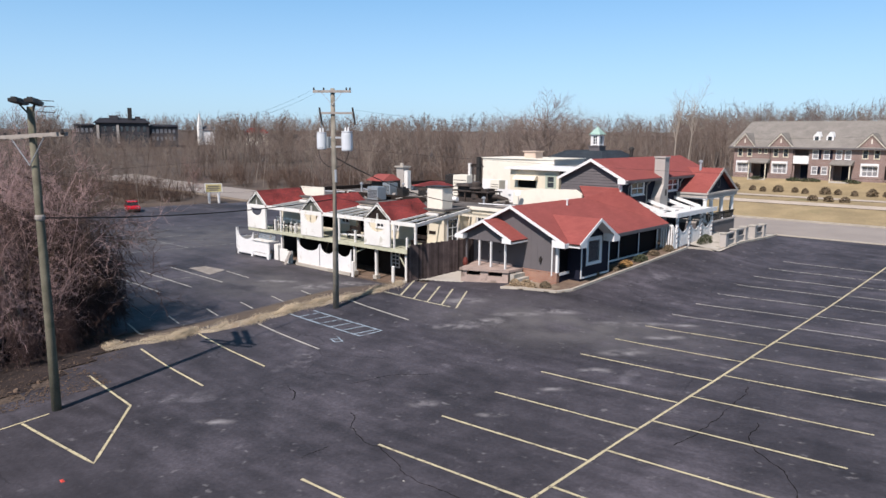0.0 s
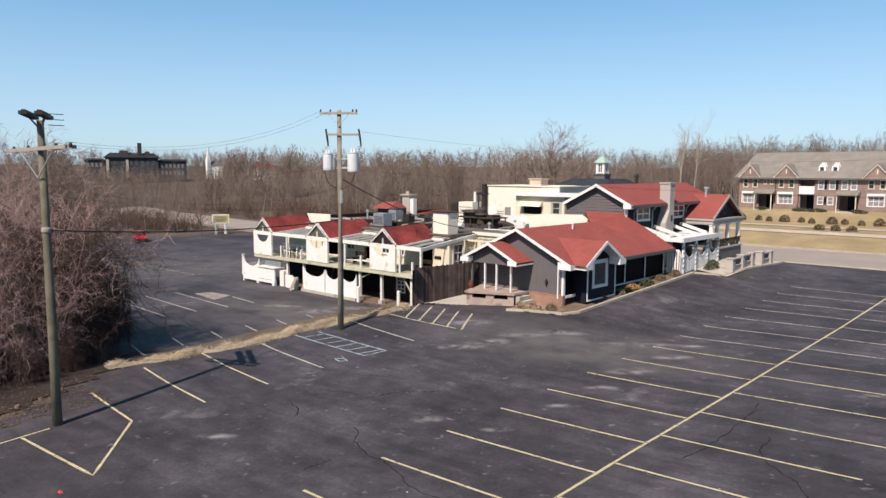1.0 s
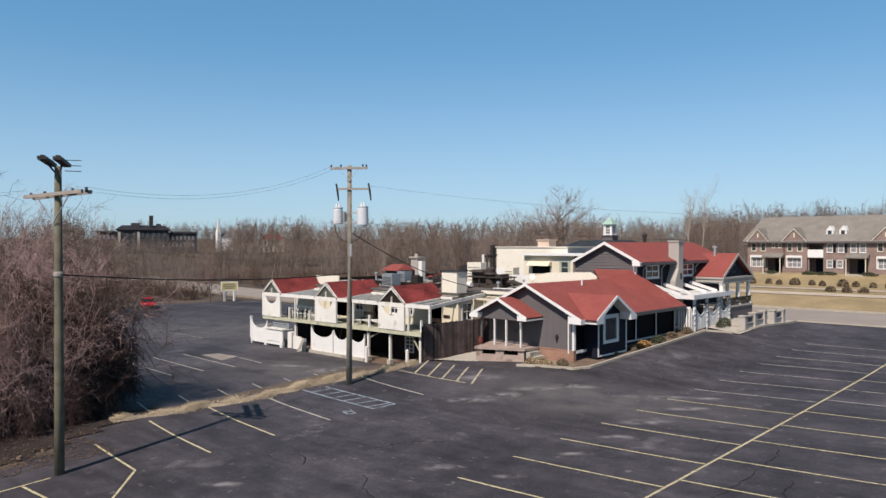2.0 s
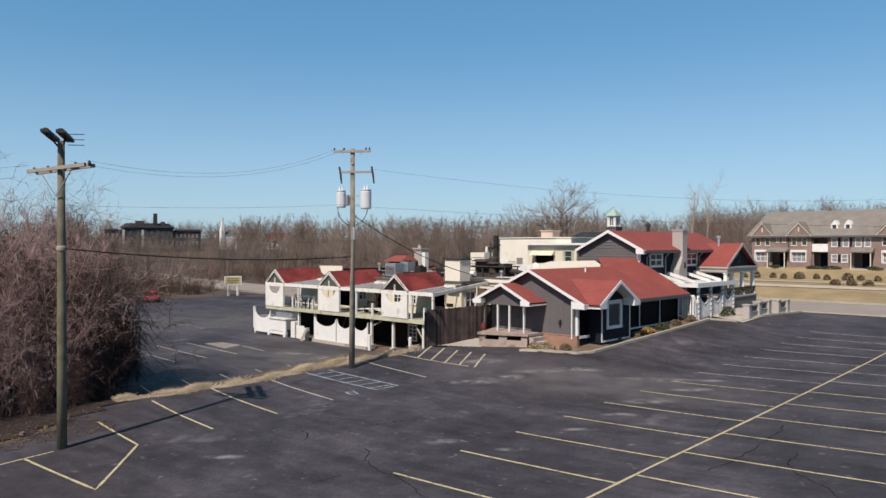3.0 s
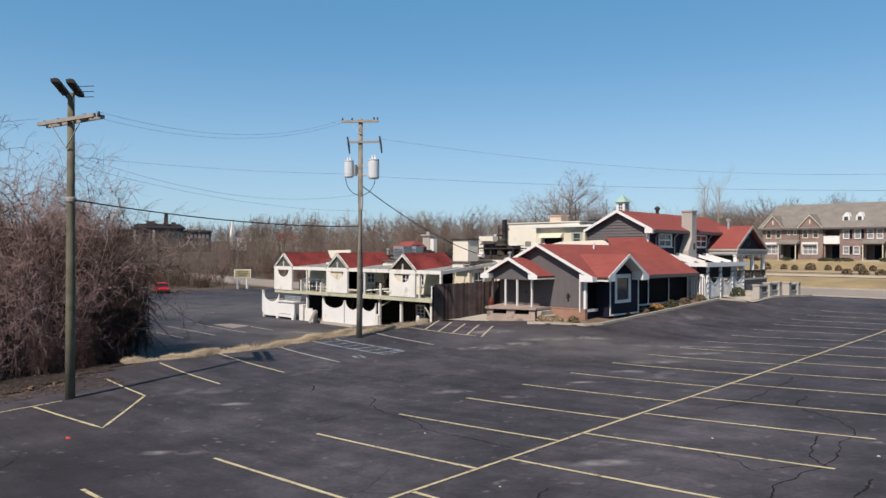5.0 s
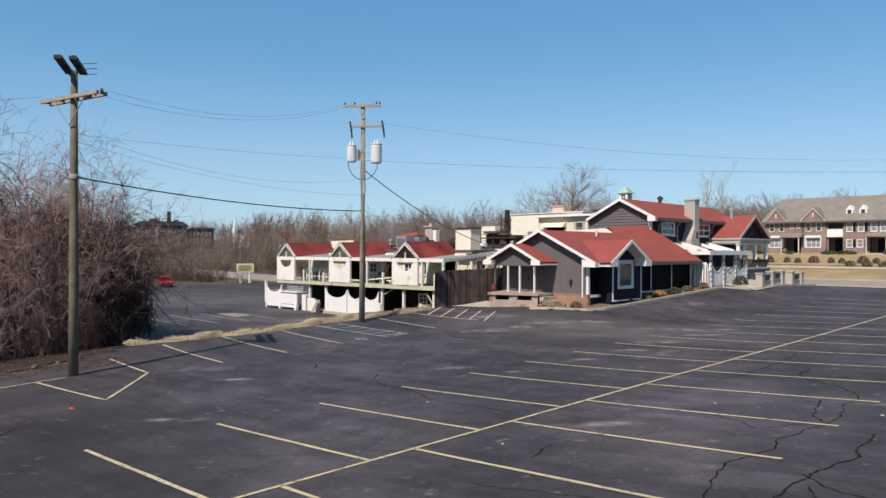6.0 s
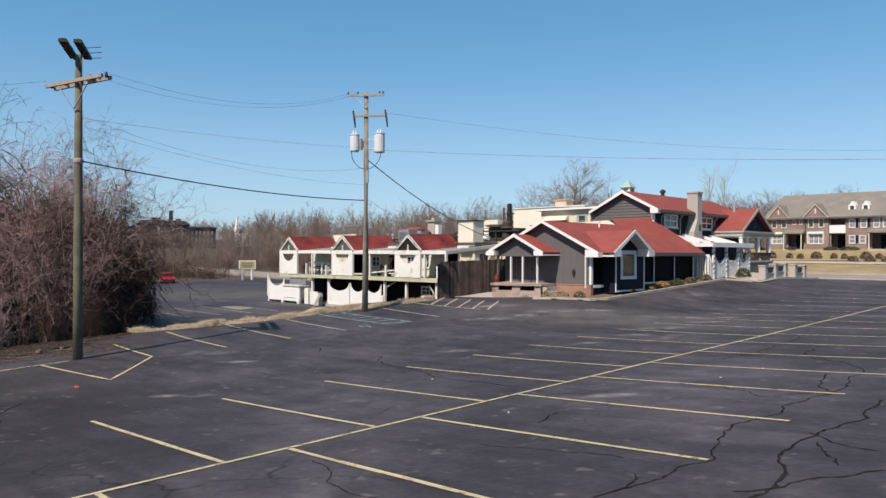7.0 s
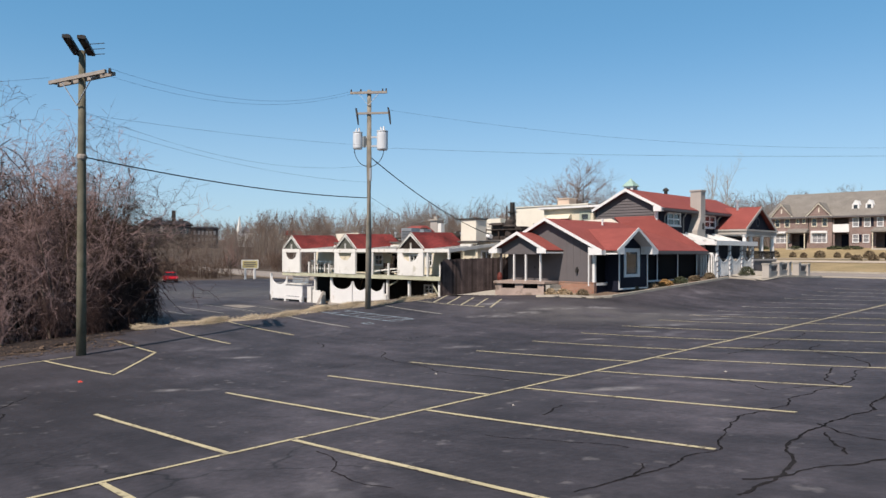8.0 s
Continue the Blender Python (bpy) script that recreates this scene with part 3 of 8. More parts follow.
ground = tagged(sheet("ground", gx, gy, 0.0, LAND), "brown leaf-littered soil under bare winter woods", "ground", kind="structure")

LOT_LIFT = 0.06
UP_EDGE = lambda y: np.interp(y, [-40, 6, 9, 12, 14, 17, 22, 26, 29, 33, 36.2], [-29.5, -30.0, -31.2, -33.0, -34.0, -33.7, -33.0, -32.5, -31.9, -31.0, -30.8])
upper = sheet("parking_lot", np.arange(-36, 40.1, 0.75), np.arange(-42, 66.8, 0.75), LOT_LIFT, ASPHALT,
              lambda x, y: (x > UP_EDGE(y)) & ((y < 35.4) | (x > -22.3)) & ~((y > 53.2) & (x < -20.1)))
tagged(upper, "worn dark asphalt parking lot with cracks and pale salt stains", "parking lot", kind="structure")
LOW_EDGE = lambda y: np.interp(y, [4, 12, 20, 26, 32, 40], [-44, -41.5, -37.2, -36.6, -35.5, -35.5])
lower = sheet("lower_parking_lot", np.arange(-112, -34, 1.0), np.arange(2, 65.6, 1.0), LOT_LIFT, ASPHALT,
              lambda x, y: (x < LOW_EDGE(y)) & ((y < 36.0) | (x < -52.2)) & (x > -106.5 + 0.25 * np.abs(y - 50)) & (y > 12 + 0.12 * (-x - 44)))
tagged(lower, "dark asphalt lower parking lot with faded stall lines", "parking lot", kind="structure")
road = sheet("road", np.arange(-170, 60, 1.5), np.arange(67.0, 77.6, 1.5), 0.05, ROADGREY)
tagged(road, "pale worn street behind the parking lots", "road", kind="structure")
verge = sheet("verge", np.arange(-175, -51, 1.5), np.arange(65.2, 66.9, 0.8), 0.06, SOIL)
tagged(verge, "dull tan verge between the lower lot and the street", "verge", kind="structure")
lawn = sheet("lawn", np.arange(-62, 40, 1.2), np.arange(79, 107.5, 1.2), 0.07, LAWN)
tagged(lawn, "dry tan winter lawn rising towards the townhouses", "lawn", kind="structure")
for y0, y1 in ((86.4, 88.2), (92.4, 94.2)):
    pv = sheet("pavement", np.arange(-60, 40, 1.2), np.array([y0, (y0 + y1) / 2, y1]), 0.13, TANWALK)
    tagged(pv, "pale tan concrete walk across the lawn", "sidewalk", kind="structure")
s = Shape()
for x in np.arange(-60, 38, 2.0):
    s.box(x, x + 1.99, 77.7, 78.0, gz1(x, 78), gz1(x, 78) + 0.2)
solo("kerb", s, KERBSTONE, "pale concrete kerb along the street", "kerb", kind="structure")
s = Shape()
for x in np.arange(-20, 38, 2.0):
    s.box(x, x + 1.99, 66.3, 66.6, gz1(x, 66.4) - 0.1, gz1(x, 66.4) + 0.16)
solo("kerb", s, KERBSTONE, "pale concrete kerb between street and parking lot", "kerb", kind="structure")

# stall lines of the upper lot
LINE_LIFT = LOT_LIFT + 0.012
rngl = random.Random(3)


def drift(y):
    """Sideways shift of the further stall lines, set to fit the camera's view."""
    return min(0.32, max(0.0, (y - 20) * 0.013))


def stall_line(pts, material, label, group, width=0.098):
    s = ribbon(Shape(), pts, width, LINE_LIFT, 0.5, 0.12, rngl)
    return solo("parking_line", s, material, label, "road marking", group)


stall_line([(-10.1, 0.5), (-10.1, 20)] + [(-10.08 + drift(y), y) for y in (26, 32, 38, 44, 53, 62)], YELLOW, "long yellow dividing line painted on dark asphalt", "yellow stall lines")
for i in range(-1, 17):
    y = 5.62 + 3.085 * i
    paint = YELLOW if i < 10 else FADED
    stall_line([(-16.2 + drift(y), y + 0.04), (-13 + drift(y), y), (-10.17 + drift(y), y - 0.08)], paint, "worn yellow parking stall line on asphalt", "yellow stall lines")
for i in range(-1, 17):
    y = 6.62 + 3.05 * i
    paint = YELLOW if i < 10 else FADED
    stall_line([(-10.03 + drift(y), y + 0.05), (-7 + drift(y), y - 0.12), (-4.05 + drift(y), y - 0.35)], paint, "worn yellow parking stall line on asphalt", "yellow stall lines")
# row beside the grass strip
stall_line([(-28.0, 8.0), (-22.45, 8.35), (-26.5, 11.35), (-31.3, 11.7)], YELLOW, "yellow painted triangle beside the wooden pole", "yellow stall lines")
stall_line([(-27.2, 3.2), (-28.05, 7.4), (-28.2, 9.0)], YELLOW, "worn yellow edge line beside the pole", "yellow stall lines")
for y, p in [(14.25, YELLOW), (17.25, YELLOW), (20.28, FADED), (26.35, FADED)]:
    stall_line([(-33.0, y + 0.55), (-30, y + 0.25), (-26.2, y)], p, "worn parking stall line beside the grass strip", "strip stall lines")
s = ribbon(Shape(), [(-32.1, 22.85), (-26.2, 22.85), (-26.0, 24.15), (-31.6, 24.1)], 0.10, LINE_LIFT)
for k in range(6):
    x = -31.3 + k * 0.92
    ribbon(s, [(x, 22.85), (x + 0.35, 24.1)], 0.09, LINE_LIFT)
solo("access_aisle_marking", s, BLUE, "faded blue hatched access aisle on asphalt", "road marking")
s = ribbon(Shape(), [(-27.0, 21.6), (-26.6, 21.9), (-26.2, 21.75), (-26.45, 21.45), (-27.0, 21.6)], 0.08, LINE_LIFT)
ribbon(s, [(-26.6, 21.9), (-27.1, 22.1)], 0.08, LINE_LIFT)
solo("accessible_symbol", s, BLUE, "faded blue accessible parking symbol on asphalt", "road marking")
s = ribbon(Shape(), [(-31.3, 29.3), (-25.9, 29.35)], 0.10, LINE_LIFT)
for k in range(5):
    x = -29.9 + 1.12 * k
    ribbon(s, [(x, 29.3), (x - 1.75, 32.3)], 0.11, LINE_LIFT)
solo("crosshatch_marking", s, DULLYELLOW, "yellowish no-parking hatching painted by the fence", "road marking")
# lower lot lines
for y, x0, paint in ((20.55, -54.0, FADED), (23.1, -56.8, FADED), (25.5, -56.5, FADED), (28.0, -56.4, FADED), (30.3, -51.4, FADED)):
    stall_line([(x0, y + 0.15), (-47.7, y - 0.12)], paint, "faded stall line on the lower lot", "lower lot lines", 0.12)
for y in (17.7, 20.2, 22.75, 25.25, 27.7, 30.2):
    stall_line([(-41.0, y), (-37.3, y - 0.75)], FADED, "faded stall line on the lower lot", "lower lot lines", 0.11)
for a, b in (((-80.2, 34.0), (-64.8, 34.4)), ((-79.5, 31.9), (-79.2, 39.6)), ((-74.1, 30.3), (-73.4, 38.7)), ((-70.1, 28.6), (-68.7, 38.1)), ((-66.2, 27.8), (-64.1, 39.0)), ((-52.3, 21.3), (-51.1, 27.3))):
    stall_line([a, b], GHOST, "nearly worn-off line on the lower lot", "lower lot lines", 0.13)


# tar-filled cracks in the near asphalt
def crack(pts, width, seed):
    """A wandering crack through a few places: each stretch is broken again and again, with an uneven width."""
    r = random.Random(seed)
    fine = list(pts)
    for rough in (0.13, 0.12, 0.11, 0.10, 0.10, 0.09):
        split = [fine[0]]
        for a, b in zip(fine, fine[1:]):
            d = math.dist(a, b)
            if d > 0.12:
                g = r.uniform(-rough, rough)
                split.append(((a[0] + b[0]) / 2 - (b[1] - a[1]) * g, (a[1] + b[1]) / 2 + (b[0] - a[0]) * g))
            split.append(b)
        fine = split
    s = ribbon(Shape(), fine, width, LOT_LIFT + 0.006, 0.4, 0.6, r)
    return solo("asphalt_crack", s, CRACK, "dark tar-filled crack across worn asphalt", "crack", "asphalt cracks")

# ---- grey dining wing ----
WX0, WX1, WY0, WY1 = -30.35, -23.65, 36.75, 50.4      # walls
EAVE_X, RIDGE_X, RIDGE_Z, EAVE_Z = -22.85, -27.0, 5.38, 3.38
RAKE_Y, FAR_Y = 36.3, 50.6
wing = thing("dining_wing", (-27, 43.5, gz1(-27, 37)), "single-storey grey restaurant wing with red shingle roof", "building")
slope = (RIDGE_Z - EAVE_Z) / (EAVE_X - RIDGE_X)


def roof_z(x):
    return RIDGE_Z - slope * abs(x - RIDGE_X)


# right-hand slope with the rise towards the upper house; left slope
A, B = (EAVE_X, RAKE_Y, EAVE_Z), (EAVE_X, FAR_Y, EAVE_Z)
C, D, E_, F_ = (-26.0, 48.28, 5.98), (-29.3, 48.28, 5.98), (RIDGE_X, 45.3, RIDGE_Z), (RIDGE_X, RAKE_Y, RIDGE_Z)
th = 0.10
s = Shape()
for tri in ([A, B, E_], [A, E_, F_], [B, C, E_], [C, D, E_]):
    s.hexa([(x, y, z - th) for x, y, z in tri], tri)
part("roof", s, ROOF_Y, wing, "red asphalt shingle roof slope")
s = Shape().hexa([(-31.15, RAKE_Y, EAVE_Z - th), (RIDGE_X, RAKE_Y, RIDGE_Z - th), (RIDGE_X, 46.4, RIDGE_Z - th), (-31.15, 46.4, EAVE_Z - th)],
                 [(-31.15, RAKE_Y, EAVE_Z), (RIDGE_X, RAKE_Y, RIDGE_Z), (RIDGE_X, 46.4, RIDGE_Z), (-31.15, 46.4, EAVE_Z)])
part("roof", s, ROOF_Y, wing, "red asphalt shingle roof slope")
# white rake boards
for x in (EAVE_X, -31.15):
    s = Shape()
    sx = 1 if x > RIDGE_X else -1
    a, b = (x + sx * 0.03, EAVE_Z - 0.02), (RIDGE_X, RIDGE_Z + 0.03)
    s.hexa([(a[0], RAKE_Y - 0.05, a[1] - 0.17), (b[0], RAKE_Y - 0.05, b[1] - 0.19), (b[0], RAKE_Y - 0.05, b[1]), (a[0], RAKE_Y - 0.05, a[1] + 0.02)],
           [(a[0], RAKE_Y, a[1] - 0.17), (b[0], RAKE_Y, b[1] - 0.19), (b[0], RAKE_Y, b[1]), (a[0], RAKE_Y, a[1] + 0.02)])
    part("rake_board", s, WHITE, wing, "white painted rake board")
# boxed eave end with its triangular return
s = Shape().hexa([(EAVE_X + 0.03, RAKE_Y - 0.06, EAVE_Z - 0.3), (-23.75, RAKE_Y - 0.06, EAVE_Z - 0.3), (-23.75, RAKE_Y - 0.06, roof_z(-23.75) - 0.28), (EAVE_X + 0.03, RAKE_Y - 0.06, EAVE_Z - 0.02)],
                 [(EAVE_X + 0.03, WY0, EAVE_Z - 0.3), (-23.75, WY0, EAVE_Z - 0.3), (-23.75, WY0, roof_z(-23.75) - 0.28), (EAVE_X + 0.03, WY0, EAVE_Z - 0.02)])
part("eave_return", s, WHITE, wing, "white boxed eave end")
part("eave_fascia", Shape().box(EAVE_X, EAVE_X + 0.05, 41.7, FAR_Y, EAVE_Z - 0.22, EAVE_Z - 0.02), GREY, wing, "thin grey fascia under the eave")
s = Shape().box(WX1, EAVE_X, WY0 + 0.01, WY1, EAVE_Z - 0.26, EAVE_Z - 0.22)
part("soffit", s, GREY, wing)

# front gable wall, boarded, on brick
s = Shape()
wall(s, "-y", WY0, 0.2, WX0, WX1 - 0.02, 1.42, 2.95, holes=[(-29.0, -28.0, 1.62, 2.94)])
s.hexa([(WX0, WY0, 2.95), (WX1 - 0.02, WY0, 2.95), (WX1 - 0.02, WY0 + 0.2, 2.95), (WX0, WY0 + 0.2, 2.95)],
       [(WX0, WY0, roof_z(WX0) - 0.12), (WX1 - 0.02, WY0, roof_z(WX1) - 0.12), (WX1 - 0.02, WY0 + 0.2, roof_z(WX1) - 0.12), (WX0, WY0 + 0.2, roof_z(WX0) - 0.12)])
s.hexa([(WX0, WY0, roof_z(WX0) - 0.12), (WX1 - 0.02, WY0, roof_z(WX1) - 0.12), (RIDGE_X, WY0, RIDGE_Z - 0.12)],
       [(WX0, WY0 + 0.2, roof_z(WX0) - 0.12), (WX1 - 0.02, WY0 + 0.2, roof_z(WX1) - 0.12), (RIDGE_X, WY0 + 0.2, RIDGE_Z - 0.12)])
part("gable_wall", s, GREY, wing, "grey painted wooden gable wall")
for k in range(13):
    x = WX1 - 0.5 - 0.5 * k
    if -25.9 < x or x < -30.0:
        part("batten", Shape().box(x - 0.012, x + 0.012, WY0 - 0.012, WY0, 1.44, roof_z(x) - 0.32), GREY, wing)
s = Shape().box(-27.6, WX1 + 0.02, WY0 - 0.06, WY0 + 0.22, 0.1, 1.40).box(-27.6, WX1 + 0.05, WY0 - 0.09, WY0 + 0.23, 1.36, 1.42)
part("brick_base", s, BRICK, wing, "orange-red brick base course")
part("brick_base", Shape().box(WX0, -27.6, WY0, WY0 + 0.2, -0.4, 1.42), BRICK, wing)
part("corner_board", Shape().box(WX1 - 0.10, WX1 + 0.05, WY0 - 0.04, WY0 + 0.14, 1.42, 3.1), WHITE, wing, "white corner board")
part("downpipe", Shape().tube([(WX1 - 0.35, WY0 - 0.06, 1.2), (WX1 - 0.35, WY0 - 0.06, 3.1)], 0.045, 8), WHITE, wing)
s = Shape().box(-24.95, -24.75, WY0 - 0.10, WY0, 2.12, 2.22).box(-24.91, -24.79, WY0 - 0.16, WY0 - 0.02, 1.98, 2.14).box(-24.88, -24.82, WY0 - 0.12, WY0, 2.22, 2.32)
part("wall_lantern", s, BLACKMETAL, wing, "small black wall lantern")
s = Shape().box(-29.0, -28.0, WY0 + 0.04, WY0 + 0.09, 1.62, 2.94)
dr = part("door", s, GREY, wing, "grey panelled side door")
part("handle", Shape().box(-28.16, -28.10, WY0 - 0.01, WY0 + 0.04, 2.2, 2.32), BLACKMETAL, dr)

# right wall: dark screens between white mullions over a navy apron
holes = [(37.0, 38.05, 1.38, 3.06), (41.75, 44.35, 1.38, 3.06), (44.55, 47.3, 1.38, 3.06), (47.5, 50.2, 1.38, 3.06)]
s = wall(Shape(), "+x", WX1, 0.2, WY0 + 0.2, 38.1, 0.1, 3.12, holes[:1])
wall(s, "+x", WX1, 0.2, 41.6, WY1, 0.1, 3.12, holes[1:])
part("side_wall", s, NAVY, wing, "dark navy side wall")
s = Shape()
for u0, u1, z0, z1 in holes:
    fbox(s, "+x", WX1, u0 + 0.001, u1 - 0.001, z0, z1, -0.12, -0.07)
    part("window_screen", s, SCREEN, wing, "black screened window")
    s = Shape()
for y in (44.45, 47.4):
    part("mullion", fbox(Shape(), "+x", WX1, y - 0.05, y + 0.05, 1.38, 3.1, -0.06, 0.03), WHITE, wing, "white mullion")
part("sill_band", fbox(Shape(), "+x", WX1, 41.62, 50.27, 1.27, 1.38, -0.02, 0.06), WHITE, wing, "white sill band")
part("sill_band", fbox(Shape(), "+x", WX1, 36.95, 38.08, 1.22, 1.38, -0.02, 0.06), WHITE, wing, "white sill band")
s = fbox(Shape(), "+x", WX1, 50.28, 50.40, 0.3, 3.1, -0.02, 0.05)
part("corner_board", s, WHITE, wing)
# far and left walls close the room
s = Shape().box(WX0, WX1, WY1 - 0.2, WY1 - 0.001, 0.1, 3.4).box(WX0, WX0 + 0.2, WY0 + 0.2, WY1, -0.4, 3.3)
part("back_wall", s, GREY, wing)

# bay with its cross gable
BX, BP, BL, BR = -22.05, 39.1, 36.7, 41.5
BZ, BF = 4.72, 3.36
bay = thing("bay_window", (BX - 0.6, BP, gz1(-23, 39)), "navy bay with white-framed window under a red cross gable", "bay window")
for y_foot in (BL, BR):
    sgn = 1 if y_foot > BP else -1
    fy = y_foot
    top = [(BX, fy, BF), (BX, BP, BZ), (-27.0 + (RIDGE_Z - BZ) / slope, BP, BZ), (-27.0 + (RIDGE_Z - BF) / slope, fy, BF)]
    top = [(x, y, z + 0.02) for x, y, z in top]
    s = Shape().hexa([(x, y, z - 0.12) for x, y, z in top], top)
    part("roof", s, ROOF_X, bay, "red shingle cross gable")
    soff = [(BX, fy, BF), (BX, BP, BZ), (-23.6, BP, BZ), (-23.6, fy, BF)]
    part("soffit", Shape().hexa([(x, y, z - 0.16) for x, y, z in soff], [(x, y, z - 0.11) for x, y, z in soff]), WHITE, bay, "white soffit under the gable")
    a, b = (fy, BF), (BP, BZ)
    s = Shape().hexa([(BX + 0.01, a[0], a[1] - 0.22), (BX + 0.01, b[0], b[1] - 0.16), (BX + 0.01, b[0], b[1] + 0.04), (BX + 0.01, a[0], a[1] + 0.04)],
                     [(BX + 0.06, a[0], a[1] - 0.22), (BX + 0.06, b[0], b[1] - 0.16), (BX + 0.06, b[0], b[1] + 0.04), (BX + 0.06, a[0], a[1] + 0.04)])
    part("rake_board", s, WHITE, bay, "white rake board")
    iy = fy - sgn * 0.75
    s = Shape().hexa([(BX - 0.9, fy, BF - 0.24), (BX - 0.9, iy, BF - 0.24), (BX + 0.05, iy, BF - 0.24), (BX + 0.05, fy, BF - 0.24)],
                     [(BX - 0.9, fy, BF - 0.02), (BX - 0.9, iy, BF + 0.26), (BX + 0.05, iy, BF + 0.26), (BX + 0.05, fy, BF - 0.02)])
    part("eave_return", s, WHITE, bay, "white boxed eave return")
BW = -22.8
s = wall(Shape(), "+x", BW, 0.15, 38.1, 41.6, 0.9, 3.4, [(38.85, 40.45, 1.80, 3.35)])
s.hexa([(BW, 38.1, 3.4), (BW, 41.6, 3.4), (BW, BP, BZ - 0.25)], [(BW - 0.15, 38.1, 3.4), (BW - 0.15, 41.6, 3.4), (BW - 0.15, BP, BZ - 0.25)])
s.box(WX1 - 0.2, BW - 0.15, 38.1, 38.25, 0.9, 3.3).box(WX1 - 0.2, BW - 0.15, 41.45, 41.6, 0.9, 3.3)
s.box(WX1 - 0.2, BW - 0.15, 38.25, 41.45, 0.9, 1.0)
part("front_wall", s, NAVY, bay, "dark navy panelled wall")
window(bay, "+x", BW, 38.85, 40.45, 1.80, 3.35, 1, 1, WHITE, 0.24, sill=False)
part("base_wall", Shape().box(WX1 - 0.2, BW - 0.1, 38.15, 41.55, 0.2, 0.9), NAVY, bay)
s = Shape()
fbox(s, "+x", BW, 38.1, 38.2, 1.05, 3.3, 0, 0.04)
fbox(s, "+x", BW, 41.5, 41.6, 1.05, 3.3, 0, 0.04)
fbox(s, "+x", BW, 38.1, 41.6, 0.95, 1.05, 0, 0.04)
part("panel_trim", s, WHITE, bay, "thin white panel trim")

# entry porch
PY, PXC, PXL, PXR, PZ, PF = 35.0, -28.2, -30.5, -25.9, 4.50, 3.36
porch = thing("entry_porch", (PXC, 35.2, 0.4), "small gabled entry porch with white posts and raised slab", "porch")
for x in (PXL, PXR):
    top = [(x, PY, PF), (PXC, PY, PZ), (PXC, WY0, PZ), (x, WY0, PF)]
    part("roof", Shape().hexa([(a, b, c - 0.1) for a, b, c in top], top), ROOF_Y, porch, "red shingle porch roof")
    s = Shape().hexa([(x, PY - 0.05, PF - 0.15), (PXC, PY - 0.05, PZ - 0.17), (PXC, PY - 0.05, PZ + 0.03), (x, PY - 0.05, PF + 0.03)],
                     [(x, PY, PF - 0.15), (PXC, PY, PZ - 0.17), (PXC, PY, PZ + 0.03), (x, PY, PF + 0.03)])
    part("rake_board", s, WHITE, porch, "white rake board")
    sg = 1 if x > PXC else -1
    s = Shape().hexa([(x, PY - 0.06, PF - 0.2), (x - sg * 0.7, PY - 0.06, PF - 0.2), (x - sg * 0.7, PY - 0.06, PF + 0.12), (x, PY - 0.06, PF)],
                     [(x, WY0, PF - 0.2), (x - sg * 0.7, WY0, PF - 0.2), (x - sg * 0.7, WY0, PF + 0.12), (x, WY0, PF)])
    part("eave_return", s, WHITE, porch, "white boxed eave return")
s = Shape().hexa([(-30.0, PY + 0.42, 3.1), (-26.7, PY + 0.42, 3.1), (-26.7, PY + 0.42, 3.45), (PXC, PY + 0.42, 4.28), (-30.0, PY + 0.42, 3.45)],
                 [(-30.0, PY + 0.56, 3.1), (-26.7, PY + 0.56, 3.1), (-26.7, PY + 0.56, 3.45), (PXC, PY + 0.56, 4.28), (-30.0, PY + 0.56, 3.45)])
part("gable_panel", s, GREY, porch, "grey gable panel")
for x in (-28.8, -27.85, -26.7):
    part("post", Shape().box(x - 0.045, x + 0.045, PY + 0.42, PY + 0.54, 1.43, 3.12), WHITE, porch, "white square post")
part("post", Shape().box(-29.95, -29.83, PY + 0.42, PY + 0.54, 1.43, 3.12), GREY, porch, "grey square post")
# skewed landing with two dark niches in its front
LF, LR = Vector((-29.2, 33.9)), Vector((-26.2, 35.2))
inw = Vector((-(LR.y - LF.y), LR.x - LF.x)).normalized()


def along(u, d):
    p = LF.lerp(LR, u) + inw * d
    return p.x, p.y


def landing_block(u0, u1, d0, d1, z0, z1):
    q = [along(u0, d0), along(u1, d0), along(u1, d1), along(u0, d1)]
    return Shape().hexa([(x, y, z0) for x, y in q], [(x, y, z1) for x, y in q])


for u0, u1, z1 in ((0.03, 0.15, 1.28), (0.15, 0.42, 0.98), (0.42, 0.58, 1.28), (0.58, 0.86, 0.98), (0.86, 0.98, 1.28)):
    part("slab_base", landing_block(u0, u1, 0.12, 0.4, 0.1, z1), PINKCONC, porch, "rough pinkish masonry base")
# near-black block behind the niches: their shade is put into its colour
part("niche_back", landing_block(0.03, 0.98, 0.41, 0.6, 0.1, 1.28), SHADEBLACK, porch, "backing coloured as the niche's dark shade")
q = [(LF.x, LF.y), (LR.x, LR.y), (-26.15, WY0 - 0.1), (-30.05, WY0 - 0.1)]
part("slab", Shape().hexa([(x, y, 1.28) for x, y in q], [(x, y, 1.43) for x, y in q]), PINKCONC, porch, "pinkish concrete landing slab")
q = [(-29.7, 35.2), (-26.2, 36.0), (-26.2, WY0 - 0.1), (-30.0, WY0 - 0.1)]
part("slab_core", Shape().hexa([(x, y, 0.1) for x, y in q], [(x, y, 1.279) for x, y in q]), STUCCO, porch)
for k in range(3):
    part("step", Shape().box(-26.14 + 0.33 * k, -25.82 + 0.33 * k, 35.25, 36.4, 0.2, 1.22 - 0.24 * k), CONCRETE, porch, "worn concrete step")
